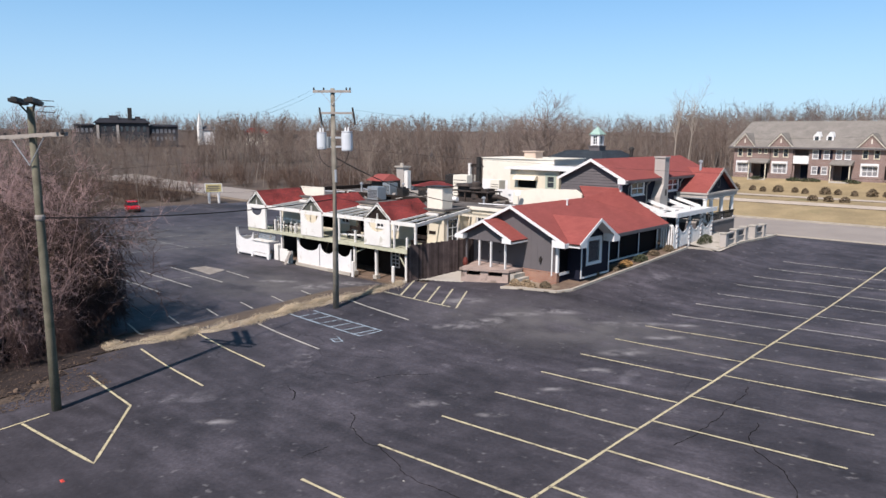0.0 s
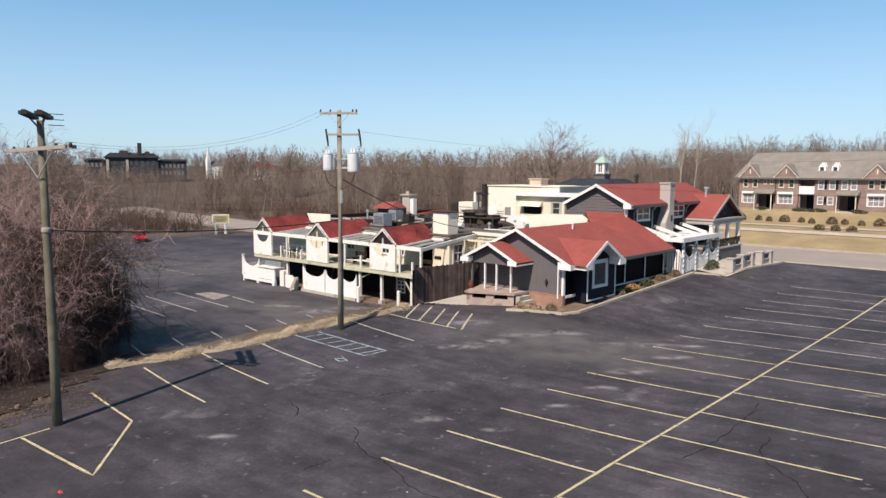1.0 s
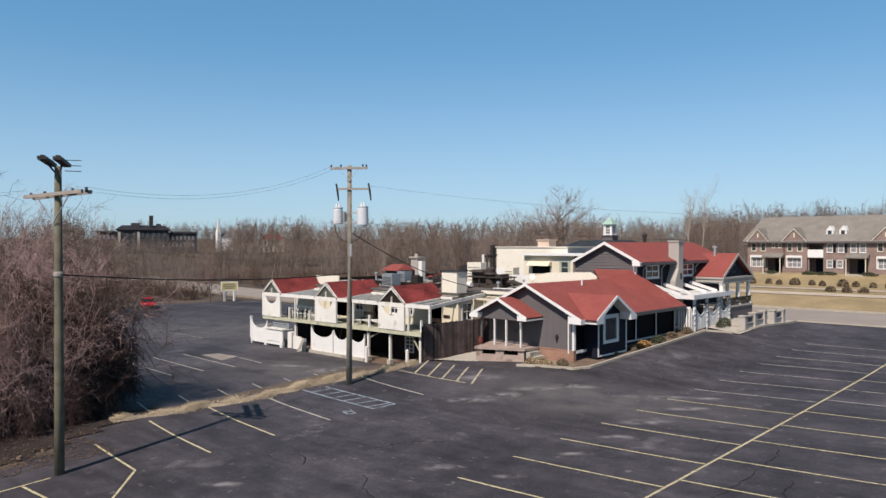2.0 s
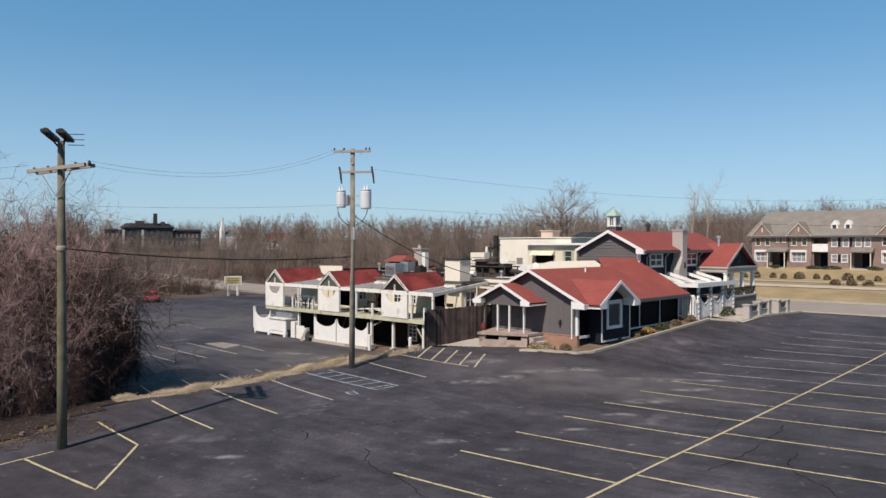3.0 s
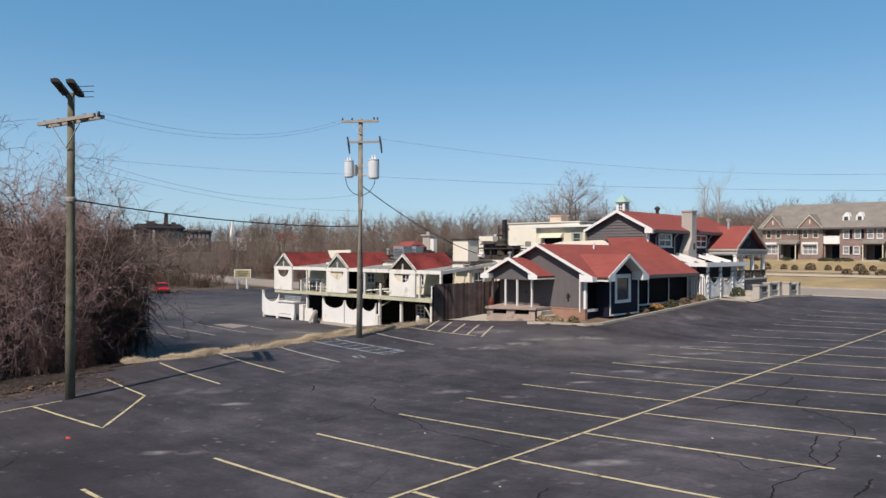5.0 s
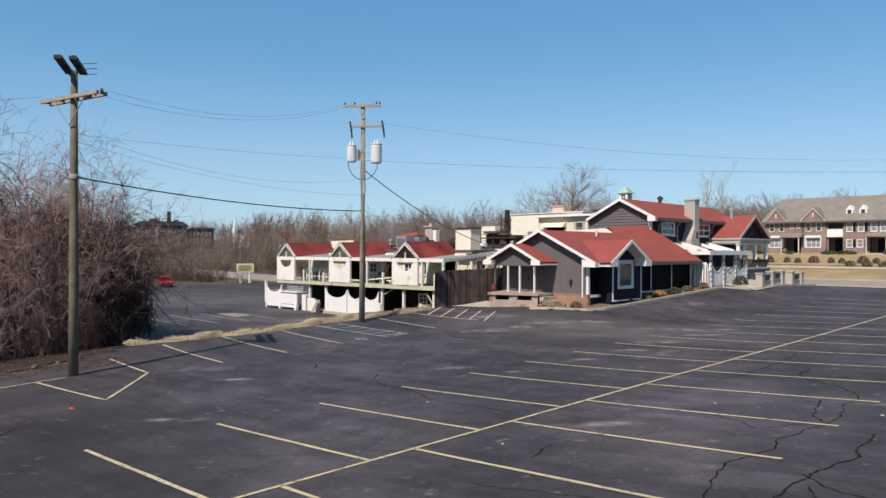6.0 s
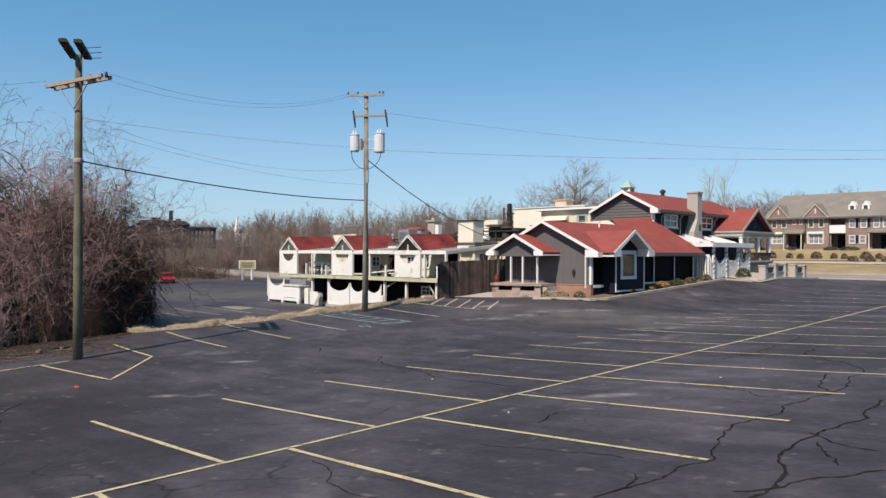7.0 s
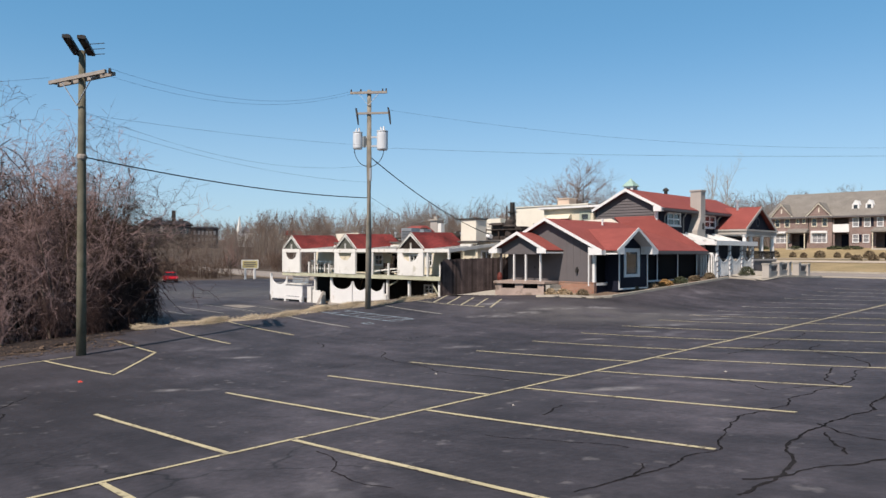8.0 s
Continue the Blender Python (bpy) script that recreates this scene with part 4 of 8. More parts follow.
s = Shape().tube([(-29.6, 35.0, 1.43), (-29.6, 35.0, 1.63), (-29.6, 35.0, 1.88), (-29.6, 35.0, 1.94)], [0.14, 0.18, 0.12, 0.04], 10)
solo("standpipe", s, mat("rust_red_metal", (0.13, 0.028, 0.02), 0.6), "small rust-red metal standpipe on the landing", "standpipe", base=(-29.6, 35.0, 1.43))

part("roof_vent", Shape().tube([(-26.4, 42.0, 5.0), (-26.4, 42.0, 5.42)], 0.06, 8).tube([(-26.4, 42, 5.42), (-26.4, 42, 5.52)], 0.1, 8), WHITE, wing, "white vent pipe")

# ---- two-storey house behind the wing ----
HX0, HX1, HY0, HY1 = -31.0, -25.75, 48.35, 64.2
HRX, HRZ, HEX, HEZ = -28.15, 8.08, -25.2, 6.58
hs = (HRZ - HEZ) / (HEX - HRX)
house = thing("upper_house", (-28, 55, gz1(-28, 52)), "two-storey dark grey house block with red hipped roof", "building")
RY0, RY1, RYH = 47.95, 63.9, 64.5
# right slope, far hip, left slope
top = [(HEX, RY0, HEZ), (HEX, RYH, HEZ), (HRX, RY1, HRZ), (HRX, RY0, HRZ)]
part("roof", Shape().hexa([(x, y, z - 0.1) for x, y, z in top], top), ROOF_Y, house, "red asphalt shingle roof slope")
top = [(HEX, RYH, HEZ), (-31.1, RYH, HEZ), (HRX, RY1, HRZ)]
part("roof", Shape().hexa([(x, y, z - 0.1) for x, y, z in top], top), ROOF_X, house, "red shingle hip end")
top = [(-31.1, RYH, HEZ), (-31.1, RY0, HEZ), (HRX, RY0, HRZ), (HRX, RY1, HRZ)]
part("roof", Shape().hexa([(x, y, z - 0.1) for x, y, z in top], top), ROOF_Y, house, "red asphalt shingle roof slope")
for x in (HEX, -31.1):
    s = Shape().hexa([(x, RY0 - 0.05, HEZ - 0.19), (HRX, RY0 - 0.05, HRZ - 0.2), (HRX, RY0 - 0.05, HRZ + 0.03), (x, RY0 - 0.05, HEZ + 0.03)],
                     [(x, RY0, HEZ - 0.19), (HRX, RY0, HRZ - 0.2), (HRX, RY0, HRZ + 0.03), (x, RY0, HEZ + 0.03)])
    part("rake_board", s, WHITE, house, "white rake board")
s = Shape().hexa([(HEX + 0.02, RY0 - 0.06, HEZ - 0.3), (-25.8, RY0 - 0.06, HEZ - 0.3), (-25.8, RY0 - 0.06, HEZ + 0.08), (HEX + 0.02, RY0 - 0.06, HEZ - 0.02)],
                 [(HEX + 0.02, HY0, HEZ - 0.3), (-25.8, HY0, HEZ - 0.3), (-25.8, HY0, HEZ + 0.08), (HEX + 0.02, HY0, HEZ - 0.02)])
part("eave_return", s, WHITE, house, "white boxed eave end")
part("soffit", Shape().box(HX1, HEX, HY0, HY1, HEZ - 0.27, HEZ - 0.22), GREY, house)
part("gutter", Shape().box(HEX - 0.02, HEX + 0.07, HY0 - 0.3, HY1, HEZ - 0.22, HEZ - 0.06), GREY, house, "grey gutter")
# front gable in clapboards
part("gable_wall", Shape().box(HX0, HX1 - 0.01, HY0 + 0.03, HY0 + 0.2, 1.0, 6.5)
     .hexa([(HX0, HY0 + 0.03, 6.5), (HX1, HY0 + 0.03, 6.5), (HRX, HY0 + 0.03, HRZ - 0.2)], [(HX0, HY0 + 0.2, 6.5), (HX1, HY0 + 0.2, 6.5), (HRX, HY0 + 0.2, HRZ - 0.2)]), GREY, house)
z = 5.0
while z < HRZ - 0.3:
    x0 = max(HX0, HRX - (HRZ - 0.12 - z - 0.1) / hs)
    x1 = min(HX1 - 0.1, HRX + (HRZ - 0.12 - z - 0.1) / hs)
    s = Shape().hexa([(x0, HY0 - 0.035, z), (x1, HY0 - 0.035, z), (x1, HY0 + 0.03, z), (x0, HY0 + 0.03, z)],
                     [(x0, HY0 + 0.015, z + 0.21), (x1, HY0 + 0.015, z + 0.21), (x1, HY0 + 0.03, z + 0.21), (x0, HY0 + 0.03, z + 0.21)])
    part("clapboard", s, GREY, house)
    z += 0.215
part("corner_board", Shape().box(HX1 - 0.16, HX1 + 0.03, HY0 - 0.05, HY0 + 0.16, 4.2, 6.3), WHITE, house, "white corner board")
# right wall with two windows
wins = [(50.0, 52.0, 5.35, 6.27), (56.3, 58.3, 5.35, 6.27)]
# coloured far darker than the gable to hold eave shadow and grazing light
s = wall(Shape(), "+x", HX1, 0.2, HY0 + 0.2, HY1, 0.8, 6.33, wins)
part("side_wall", s, NAVY, house, "navy side wall, darkened for its shade")
for u0, u1, z0, z1 in wins:
    window(house, "+x", HX1, u0, u1, z0, z1, 2, 2, WHITE, 0.14, muntin=0.09)
part("back_wall", Shape().box(HX0, HX1, HY1 - 0.2, HY1 - 0.001, 0.8, 6.4).box(HX0, HX0 + 0.2, HY0 + 0.2, HY1 - 0.2, 0.8, 6.5), NAVY, house)
for y in (49.4, 52.4, 58.6):
    s = Shape().tube([(HEX - 0.05, y, 6.45), (HX1 + 0.3, y, 6.25), (HX1 + 0.08, y, 6.0), (HX1 + 0.08, y, 4.4)], 0.05, 6)
    part("downpipe", s, STUCCO, house, "pale downpipe")
s = Shape().tube([(-29.8, 57.5, 7.0), (-29.8, 57.5, 8.6)], 0.16, 8).tube([(-29.8, 57.5, 8.6), (-29.8, 57.5, 8.75), (-29.8, 57.5, 8.9)], [0.26, 0.26, 0.08], 8)
part("roof_vent", s, BLACKMETAL, house, "dark metal roof vent")

# chimney against the right wall, stepping in at the shoulder
chim = thing("chimney", (-25.1, 53.4, gz1(-25, 53)), "tall greige stucco chimney stepping in at the shoulder", "chimney")
cx0, cx1 = HX1 - 0.1, -24.98
s = Shape().box(cx0, cx1, 53.35, 54.75, 0.9, 5.0)
s.hexa([(cx0, 53.35, 5.0), (cx1, 53.35, 5.0), (cx1, 54.75, 5.0), (cx0, 54.75, 5.0)], [(cx0, 53.95, 6.0), (cx1, 53.95, 6.0), (cx1, 54.75, 6.0), (cx0, 54.75, 6.0)])
s.box(cx0, cx1, 53.95, 54.75, 6.0, 8.1)
part("shaft", s, STUCCO, chim)
part("cap", Shape().box(cx0 - 0.06, cx1 + 0.06, 53.89, 54.81, 8.1, 8.22), STUCCO, chim)
part("clean_out", Shape().box(cx1, cx1 + 0.02, 54.2, 54.5, 5.1, 5.6), BLACKMETAL, chim, "small dark iron door")

# pillared portico facing the street side
portico = thing("portico", (-24.3, 61.4, gz1(-23.4, 61)), "columned portico with red gable roof and dark pediment", "porch")
QX, QA, QL, QR, QZ, QF = -23.1, 61.35, 58.1, 64.7, 7.15, 5.25
for y in (QL, QR):
    top = [(QX, y, QF), (QX, QA, QZ), (-26.3, QA, QZ), (-25.76, y, QF)]
    part("roof", Shape().hexa([(a, b, c - 0.1) for a, b, c in top], top), ROOF_X, portico, "red shingle portico roof")
    s = Shape().hexa([(QX, y, QF - 0.2), (QX, QA, QZ - 0.22), (QX, QA, QZ + 0.03), (QX, y, QF + 0.03)],
                     [(QX + 0.06, y, QF - 0.2), (QX + 0.06, QA, QZ - 0.22), (QX + 0.06, QA, QZ + 0.03), (QX + 0.06, y, QF + 0.03)])
    part("rake_board", s, STUCCO, portico, "pale grey rake board")
part("pediment", Shape().hexa([(QX - 0.35, QL + 0.4, 5.15), (QX - 0.35, QR - 0.4, 5.15), (QX - 0.35, QA, 6.92)], [(QX - 0.5, QL + 0.4, 5.15), (QX - 0.5, QR - 0.4, 5.15), (QX - 0.5, QA, 6.92)]), NAVY, portico, "dark navy pediment")
s = Shape().tube([(QX - 0.34, QA + 0.35 * math.cos(a * math.pi / 6), 5.85 + 0.36 * math.sin(a * math.pi / 6)) for a in range(13)], 0.04, 6)
part("emblem", s, GREY, portico, "round pediment ornament")
part("entablature", Shape().box(-25.7, QX + 0.02, QL - 0.02, QR + 0.02, 4.76, 5.1).box(-25.7, QX + 0.12, QL - 0.12, QR + 0.12, 5.04, 5.18), STUCCO, portico, "pale grey entablature")
part("porch_ceiling", Shape().box(-25.7, QX - 0.1, QL + 0.1, QR - 0.1, 4.66, 4.75), WHITE, portico)
for y in (58.35, 59.6, 61.9, 64.3):
    s = Shape().tube([(QX - 0.25, y, 2.75), (QX - 0.25, y, 2.85), (QX - 0.25, y, 2.9), (QX - 0.25, y, 4.54), (QX - 0.25, y, 4.61), (QX - 0.25, y, 4.76)],
                     [0.24, 0.24, 0.19, 0.15, 0.22, 0.22], 12)
    part("column", s, WHITE, portico, "white round column")
part("floor_deck", Shape().box(-25.7, QX + 0.05, QL, QR, 2.6, 2.75), STUCCO, portico)
part("skirt", Shape().box(-25.7, QX - 0.02, QL + 0.05, QR - 0.05, 0.9, 2.6), GREY, portico, "grey skirt wall under the porch floor")
s = Shape()
for y in np.arange(58.3, 64.5, 0.16):
    s.box(QX - 0.09, QX - 0.05, y, y + 0.04, 2.75, 3.35)
s.box(QX - 0.12, QX - 0.02, QL + 0.1, QR - 0.1, 3.35, 3.42)
part("railing", s, BLACKMETAL, portico, "dark porch railing")
part("roof_vent", Shape().tube([(-25.0, 61.0, 6.7), (-25.0, 61.0, 7.6)], 0.10, 8).tube([(-25.0, 61.0, 7.6), (-25.0, 61.0, 7.72), (-25.0, 61.0, 7.8)], [0.2, 0.2, 0.05], 8), GALV, portico, "galvanised vent pipe")

# white pergola between wing and portico
perg = thing("pergola", (-24.3, 55, gz1(-23.2, 55)), "white painted pergola with scalloped slat panels", "pergola")
s = Shape()
for u0, u1 in ((50.75, 51.5), (52.9, 53.7), (55.1, 55.9), (57.3, 58.3)):
    s.box(-25.6, -22.35, u0, u1, 3.95, 4.05)
for u0, u1 in ((51.5, 52.9), (53.7, 55.1), (55.9, 57.3)):
    s.box(-25.6, -24.5, u0, u1, 3.95, 4.05).box(-23.6, -22.35, u0, u1, 3.95, 4.05)
part("roof_slab", s, WHITE, perg, "white flat pergola cover with square openings")
part("fascia", Shape().box(-22.35, -22.28, 50.7, 58.35, 3.80, 4.14).box(-25.6, -22.36, 50.66, 50.74, 3.82, 4.1), WHITE, perg)
s = Shape()
for x in np.arange(-23.55, -22.6, 0.2):
    s.box(x, x + 0.12, 50.76, 50.8, 1.3, 3.2)
s.box(-23.6, -22.6, 50.8, 50.84, 3.1, 3.25).box(-23.6, -22.6, 50.8, 50.84, 1.5, 1.62)
part("slat_panel", s, WHITE, perg, "short white slat return beside the wing")
for y in (50.9, 52.8, 55.6, 57.6):
    part("rafter", Shape().beam((-25.7, y, 4.75), (-23.4, y, 4.1), 0.12, 0.24), WHITE, perg, "white sloping rafter")
for y in (51.3, 53.5, 55.7, 57.85):
    part("post", Shape().box(-22.6, -22.43, y - 0.09, y + 0.09, gz1(-23, y) - 0.1, 3.84), WHITE, perg, "white square post")
    low = gz1(-23, y) + 0.2
    pts = [(-22.515 + 0.14 * math.cos(k * 0.9), y + 0.14 * math.sin(k * 0.9), low + (3.7 - low) * k / 40) for k in range(41)]
    part("garland", Shape().tube(pts, 0.035, 5), GREY, perg, "dark garland wound round the post")
for y0, y1 in ((50.7, 51.21), (51.39, 53.41), (53.59, 55.61), (55.79, 57.76)):
    s = Shape()
    n = max(3, int((y1 - y0) / 0.15))
    for k in range(n):
        u0, u1 = y0 + (y1 - y0) * k / n, y0 + (y1 - y0) * (k + 0.72) / n
        t = (u0 + u1 - 2 * y0) / (2 * (y1 - y0))
        zt = 3.1 - 0.6 * math.sin(math.pi * t)
        s.box(-22.54, -22.49, u0, u1, gz1(-22.5, u0) + 0.15, zt)
    part("slat_panel", s, WHITE, perg, "white slats cut to a scalloped top")
    s = Shape()
    m = 10
    pts = [(-22.515, y0 + (y1 - y0) * k / m, 3.12 - 0.6 * math.sin(math.pi * k / m)) for k in range(m + 1)]
    for a, b in zip(pts, pts[1:]):
        s.beam(a, b, 0.09, 0.09)
    part("scalloped_rail", s, WHITE, perg)

# low stucco walls of the street-side patio
pat = thing("patio_wall", (-20.4, 59, gz1(-20.5, 59)), "low pale stucco patio wall with square piers", "wall")
piers = [55.2, 57.3, 59.4, 61.6, 63.8]
for y in piers:
    b = gz1(-20.3, y)
    part("pier", Shape().box(-20.65, -20.15, y - 0.25, y + 0.25, b - 0.1, b + 1.15), STUCCO, pat, "square stucco pier")
    part("cap", Shape().box(-20.7, -20.1, y - 0.3, y + 0.3, b + 1.15, b + 1.23), CONCRETE, pat)
for a, c in zip(piers, piers[1:]):
    if a == 59.4:
        continue
    b = gz1(-20.4, (a + c) / 2)
    part("panel", Shape().box(-20.5, -20.3, a + 0.25, c - 0.25, b - 0.1, b + 0.5).box(-20.54, -20.26, a + 0.25, c - 0.25, b + 0.5, b + 0.56), STUCCO, pat)
    # added dark panel: the shade behind the slot is put into its colour
    part("slot_shade", Shape().box(-20.49, -20.43, a + 0.25, c - 0.25, b + 0.57, b + 0.97), GREY, pat, "dark panel standing in for the slot's shade")
    part("top_rail", Shape().box(-20.52, -20.28, a + 0.25, c - 0.25, b + 0.98, b + 1.1), STUCCO, pat)
s = sheet("pavement", np.arange(-23.6, -19.9, 0.6), np.arange(53.4, 66.4, 0.8), 0.14, CONCRETE)
tagged(s, "pale concrete walk beside the patio wall", "sidewalk", kind="structure")

# cupola over the dark slate roof further back
back = thing("slate_roofed_block", (-37, 66, -0.5), "distant block with dark slate hipped roof", "building")
part("wall", Shape().box(-43.5, -34.0, 60.0, 71.0, -1.0, 6.4), PALE, back)
part("roof", Shape().hexa([(-43.9, 59.6, 6.4), (-33.6, 59.6, 6.4), (-33.6, 71.4, 6.4), (-43.9, 71.4, 6.4)], [(-40.3, 63.5, 8.35), (-36.2, 63.5, 8.35), (-36.2, 67.5, 8.35), (-40.3, 67.5, 8.35)]), SLATE, back, "dark slate hipped roof")
cup = thing("cupola", (-37.2, 64.4, 8.3), "white louvred cupola with green copper roof", "cupola")
CX, CY = -37.2, 64.4
part("base", Shape().box(CX - 0.6, CX + 0.6, CY - 0.6, CY + 0.6, 8.2, 8.75).box(CX - 0.68, CX + 0.68, CY - 0.68, CY + 0.68, 8.75, 8.85), GREY, cup, "grey base")
for sx in (-1, 1):
    for sy in (-1, 1):
        part("post", Shape().box(CX + sx * 0.42 - 0.06, CX + sx * 0.42 + 0.06, CY + sy * 0.42 - 0.06, CY + sy * 0.42 + 0.06, 8.85, 9.95), WHITE, cup)
window(cup, "-y", CY - 0.42, CX - 0.28, CX + 0.28, 8.95, 9.85, 2, 3, WHITE, 0.16, sill=False)
window(cup, "+x", CX + 0.42, CY - 0.28, CY + 0.28, 8.95, 9.85, 2, 3, WHITE, 0.16, sill=False)
part("core", Shape().box(CX - 0.33, CX + 0.33, CY - 0.33, CY + 0.33, 8.85, 9.95), SHADEBLACK, cup)
s = Shape()
rings = [(0.64, 9.95), (0.60, 10.02), (0.38, 10.3), (0.16, 10.55), (0.03, 10.75)]
for (r0, z0), (r1, z1) in zip(rings, rings[1:]):
    s.hexa([(CX - r0, CY - r0, z0), (CX + r0, CY - r0, z0), (CX + r0, CY + r0, z0), (CX - r0, CY + r0, z0)],
           [(CX - r1, CY - r1, z1), (CX + r1, CY - r1, z1), (CX + r1, CY + r1, z1), (CX - r1, CY + r1, z1)])
part("roof", s, COPPER, cup, "pale green bell-shaped copper roof")

# ---- gabled deck building ----
DY, DX0, DX1 = 36.45, -57.4, -36.5
deckb = thing("deck_building", (-47, 45, -1.3), "derelict two-level restaurant with a gabled wooden deck", "building")
deck = thing("wooden_deck", (-47, 38.5, -1.3), "raised weathered deck with white roof beam", "deck")
tilt = lambda x: 1.40 + 0.006 * (x + 47)
part("deck_edge", Shape().hexa([(DX0, DY, 1.03), (DX1, DY, 1.12), (DX1, DY + 0.12, 1.12), (DX0, DY + 0.12, 1.03)],
                               [(DX0, DY, 1.30), (DX1, DY, 1.42), (DX1, DY + 0.12, 1.42), (DX0, DY + 0.12, 1.30)]), DECKWOOD, deck, "pale greenish weathered edge beam")
y = DY + 0.13
while y < 40.45:
    s = Shape().hexa([(DX0, y, 1.22), (DX1, y, 1.34), (DX1, y + 0.135, 1.34), (DX0, y + 0.135, 1.22)], [(DX0, y, 1.26), (DX1, y, 1.38), (DX1, y + 0.135, 1.38), (DX0, y + 0.135, 1.26)])
    part("deck_board", s, DECKWOOD, deck)
    y += 0.142
for x in np.arange(DX0 + 0.4, DX1, 1.2):
    part("joist", Shape().box(x, x + 0.06, DY + 0.13, 40.5, 1.0, 1.215), BROWNWALL, deck)
part("deck_edge", Shape().box(DX1 - 0.12, DX1 + 0.0, DY + 0.13, 40.5, 1.10, 1.40), DECKWOOD, deck)
# white roof beam along the front, side beam and corner post
BZ0, BZ1 = 3.20, 3.47
part("roof_beam", Shape().box(-57.3, -35.6, DY - 0.02, DY + 0.16, BZ0, BZ1), OLDWHITE, deck, "long white roof beam")
part("side_beam", Shape().hexa([(-35.75, DY + 0.16, 3.2), (-35.6, DY + 0.16, 3.2), (-36.2, 43.4, 3.80), (-36.35, 43.4, 3.80)],
                               [(-35.75, DY + 0.16, 3.45), (-35.6, DY + 0.16, 3.45), (-36.2, 43.4, 4.05), (-36.35, 43.4, 4.05)]), OLDWHITE, deck, "white side beam")
part("corner_post", Shape().box(-35.75, -35.6, DY, DY + 0.14, 1.9, 3.2), OLDWHITE, deck)
for x in (-52.3, -44.3, -37.9):
    part("post", Shape().box(x - 0.06, x + 0.06, DY + 0.02, DY + 0.14, tilt(x) - 0.1, BZ0), OLDWHITE, deck)
for x, h in ((-42.5, 0.9), (-36.7, 0.85), (-53.4, 0.95), (-50.4, 0.8)):
    part("stub_post", Shape().box(x - 0.07, x + 0.07, DY + 0.16, DY + 0.3, tilt(x) - 0.1, tilt(x) + h), OLDWHITE, deck)
GC = [-55.93, -47.83, -39.70]
for k, gc in enumerate(GC):
    hw, pk, ft = 1.42, 4.74, 3.42
    # gable trim; dark infill stands in for the open triangle's shade; scooped panel below
    for sx in (-1, 1):
        s = Shape().hexa([(gc + sx * hw, DY - 0.06, ft - 0.02), (gc, DY - 0.06, pk - 0.26), (gc, DY - 0.06, pk), (gc + sx * (hw + 0.06), DY - 0.06, ft + 0.10)],
                         [(gc + sx * hw, DY + 0.06, ft - 0.02), (gc, DY + 0.06, pk - 0.26), (gc, DY + 0.06, pk), (gc + sx * (hw + 0.06), DY + 0.06, ft + 0.10)])
        part("gable_trim", s, OLDWHITE, deck, "white gable trim board")
    part("gable_infill", Shape().hexa([(gc - hw + 0.1, DY + 0.08, ft), (gc + hw - 0.1, DY + 0.08, ft), (gc, DY + 0.08, pk - 0.15)], [(gc - hw + 0.1, DY + 0.16, ft), (gc + hw - 0.1, DY + 0.16, ft), (gc, DY + 0.16, pk - 0.15)]), BROWNWALL if k == 2 else mat("gable_shade_grey", (0.085, 0.09, 0.075), 0.9), deck, "dark triangular panel, the open gable's shade in its colour")
    part("king_post", Shape().box(gc - 0.04, gc + 0.04, DY - 0.03, DY + 0.07, ft, ft + 0.5), OLDWHITE, deck)
    part("tie_beam", Shape().box(gc - hw - 0.03, gc + hw + 0.03, DY - 0.07, DY - 0.02, ft - 0.26, ft + 0.04), OLDWHITE, deck, "white tie beam")
    s = Shape()
    n = 14
    x0, x1 = gc - 1.33, gc + 1.33
    zb, zt = tilt(gc) - 0.02, 3.2
    for i in range(n):
        a, b = x0 + (x1 - x0) * i / n, x0 + (x1 - x0) * (i + 1) / n
        def dip(x):
            t = (x - gc) / 0.9
            return 3.12 - 0.62 * math.sqrt(max(0, 1 - t * t)) if abs(t) < 1 else zt
        s.hexa([(a, DY - 0.05, zb), (b, DY - 0.05, zb), (b, DY + 0.02, zb), (a, DY + 0.02, zb)],
               [(a, DY - 0.05, dip(a)), (b, DY - 0.05, dip(b)), (b, DY + 0.02, dip(b)), (a, DY + 0.02, dip(a))])
    part("front_panel", s, OLDWHITE, deck, "white board panel with a scooped top")
    for sx in (-1, 1):
        part("panel_post", Shape().box(gc + sx * 1.38 - 0.06, gc + sx * 1.38 + 0.06, DY - 0.06, DY + 0.1, zb, ft - 0.2), OLDWHITE, deck)
    # roof running back
    yb = [41.2, 41.6, 40.95][k]
    for sx in (-1, 1):
        top = [(gc + sx * 1.55, DY - 0.06, ft), (gc, DY - 0.06, pk), (gc, yb, pk + 0.06), (gc + sx * 1.55, yb, ft + 0.35)]
        part("gable_roof", Shape().hexa([(a, b, c - 0.08) for a, b, c in top], top), OLDROOF, deck, "worn red shingle gable roof")
    part("gable_back", Shape().hexa([(gc - 1.5, yb - 0.1, 3.0), (gc + 1.5, yb - 0.1, 3.0), (gc + 1.5, yb - 0.1, ft + 0.2), (gc, yb - 0.1, pk), (gc - 1.5, yb - 0.1, ft + 0.2)],
                                    [(gc - 1.5, yb, 3.0), (gc + 1.5, yb, 3.0), (gc + 1.5, yb, ft + 0.2), (gc, yb, pk), (gc - 1.5, yb, ft + 0.2)]), BROWNWALL, deck)
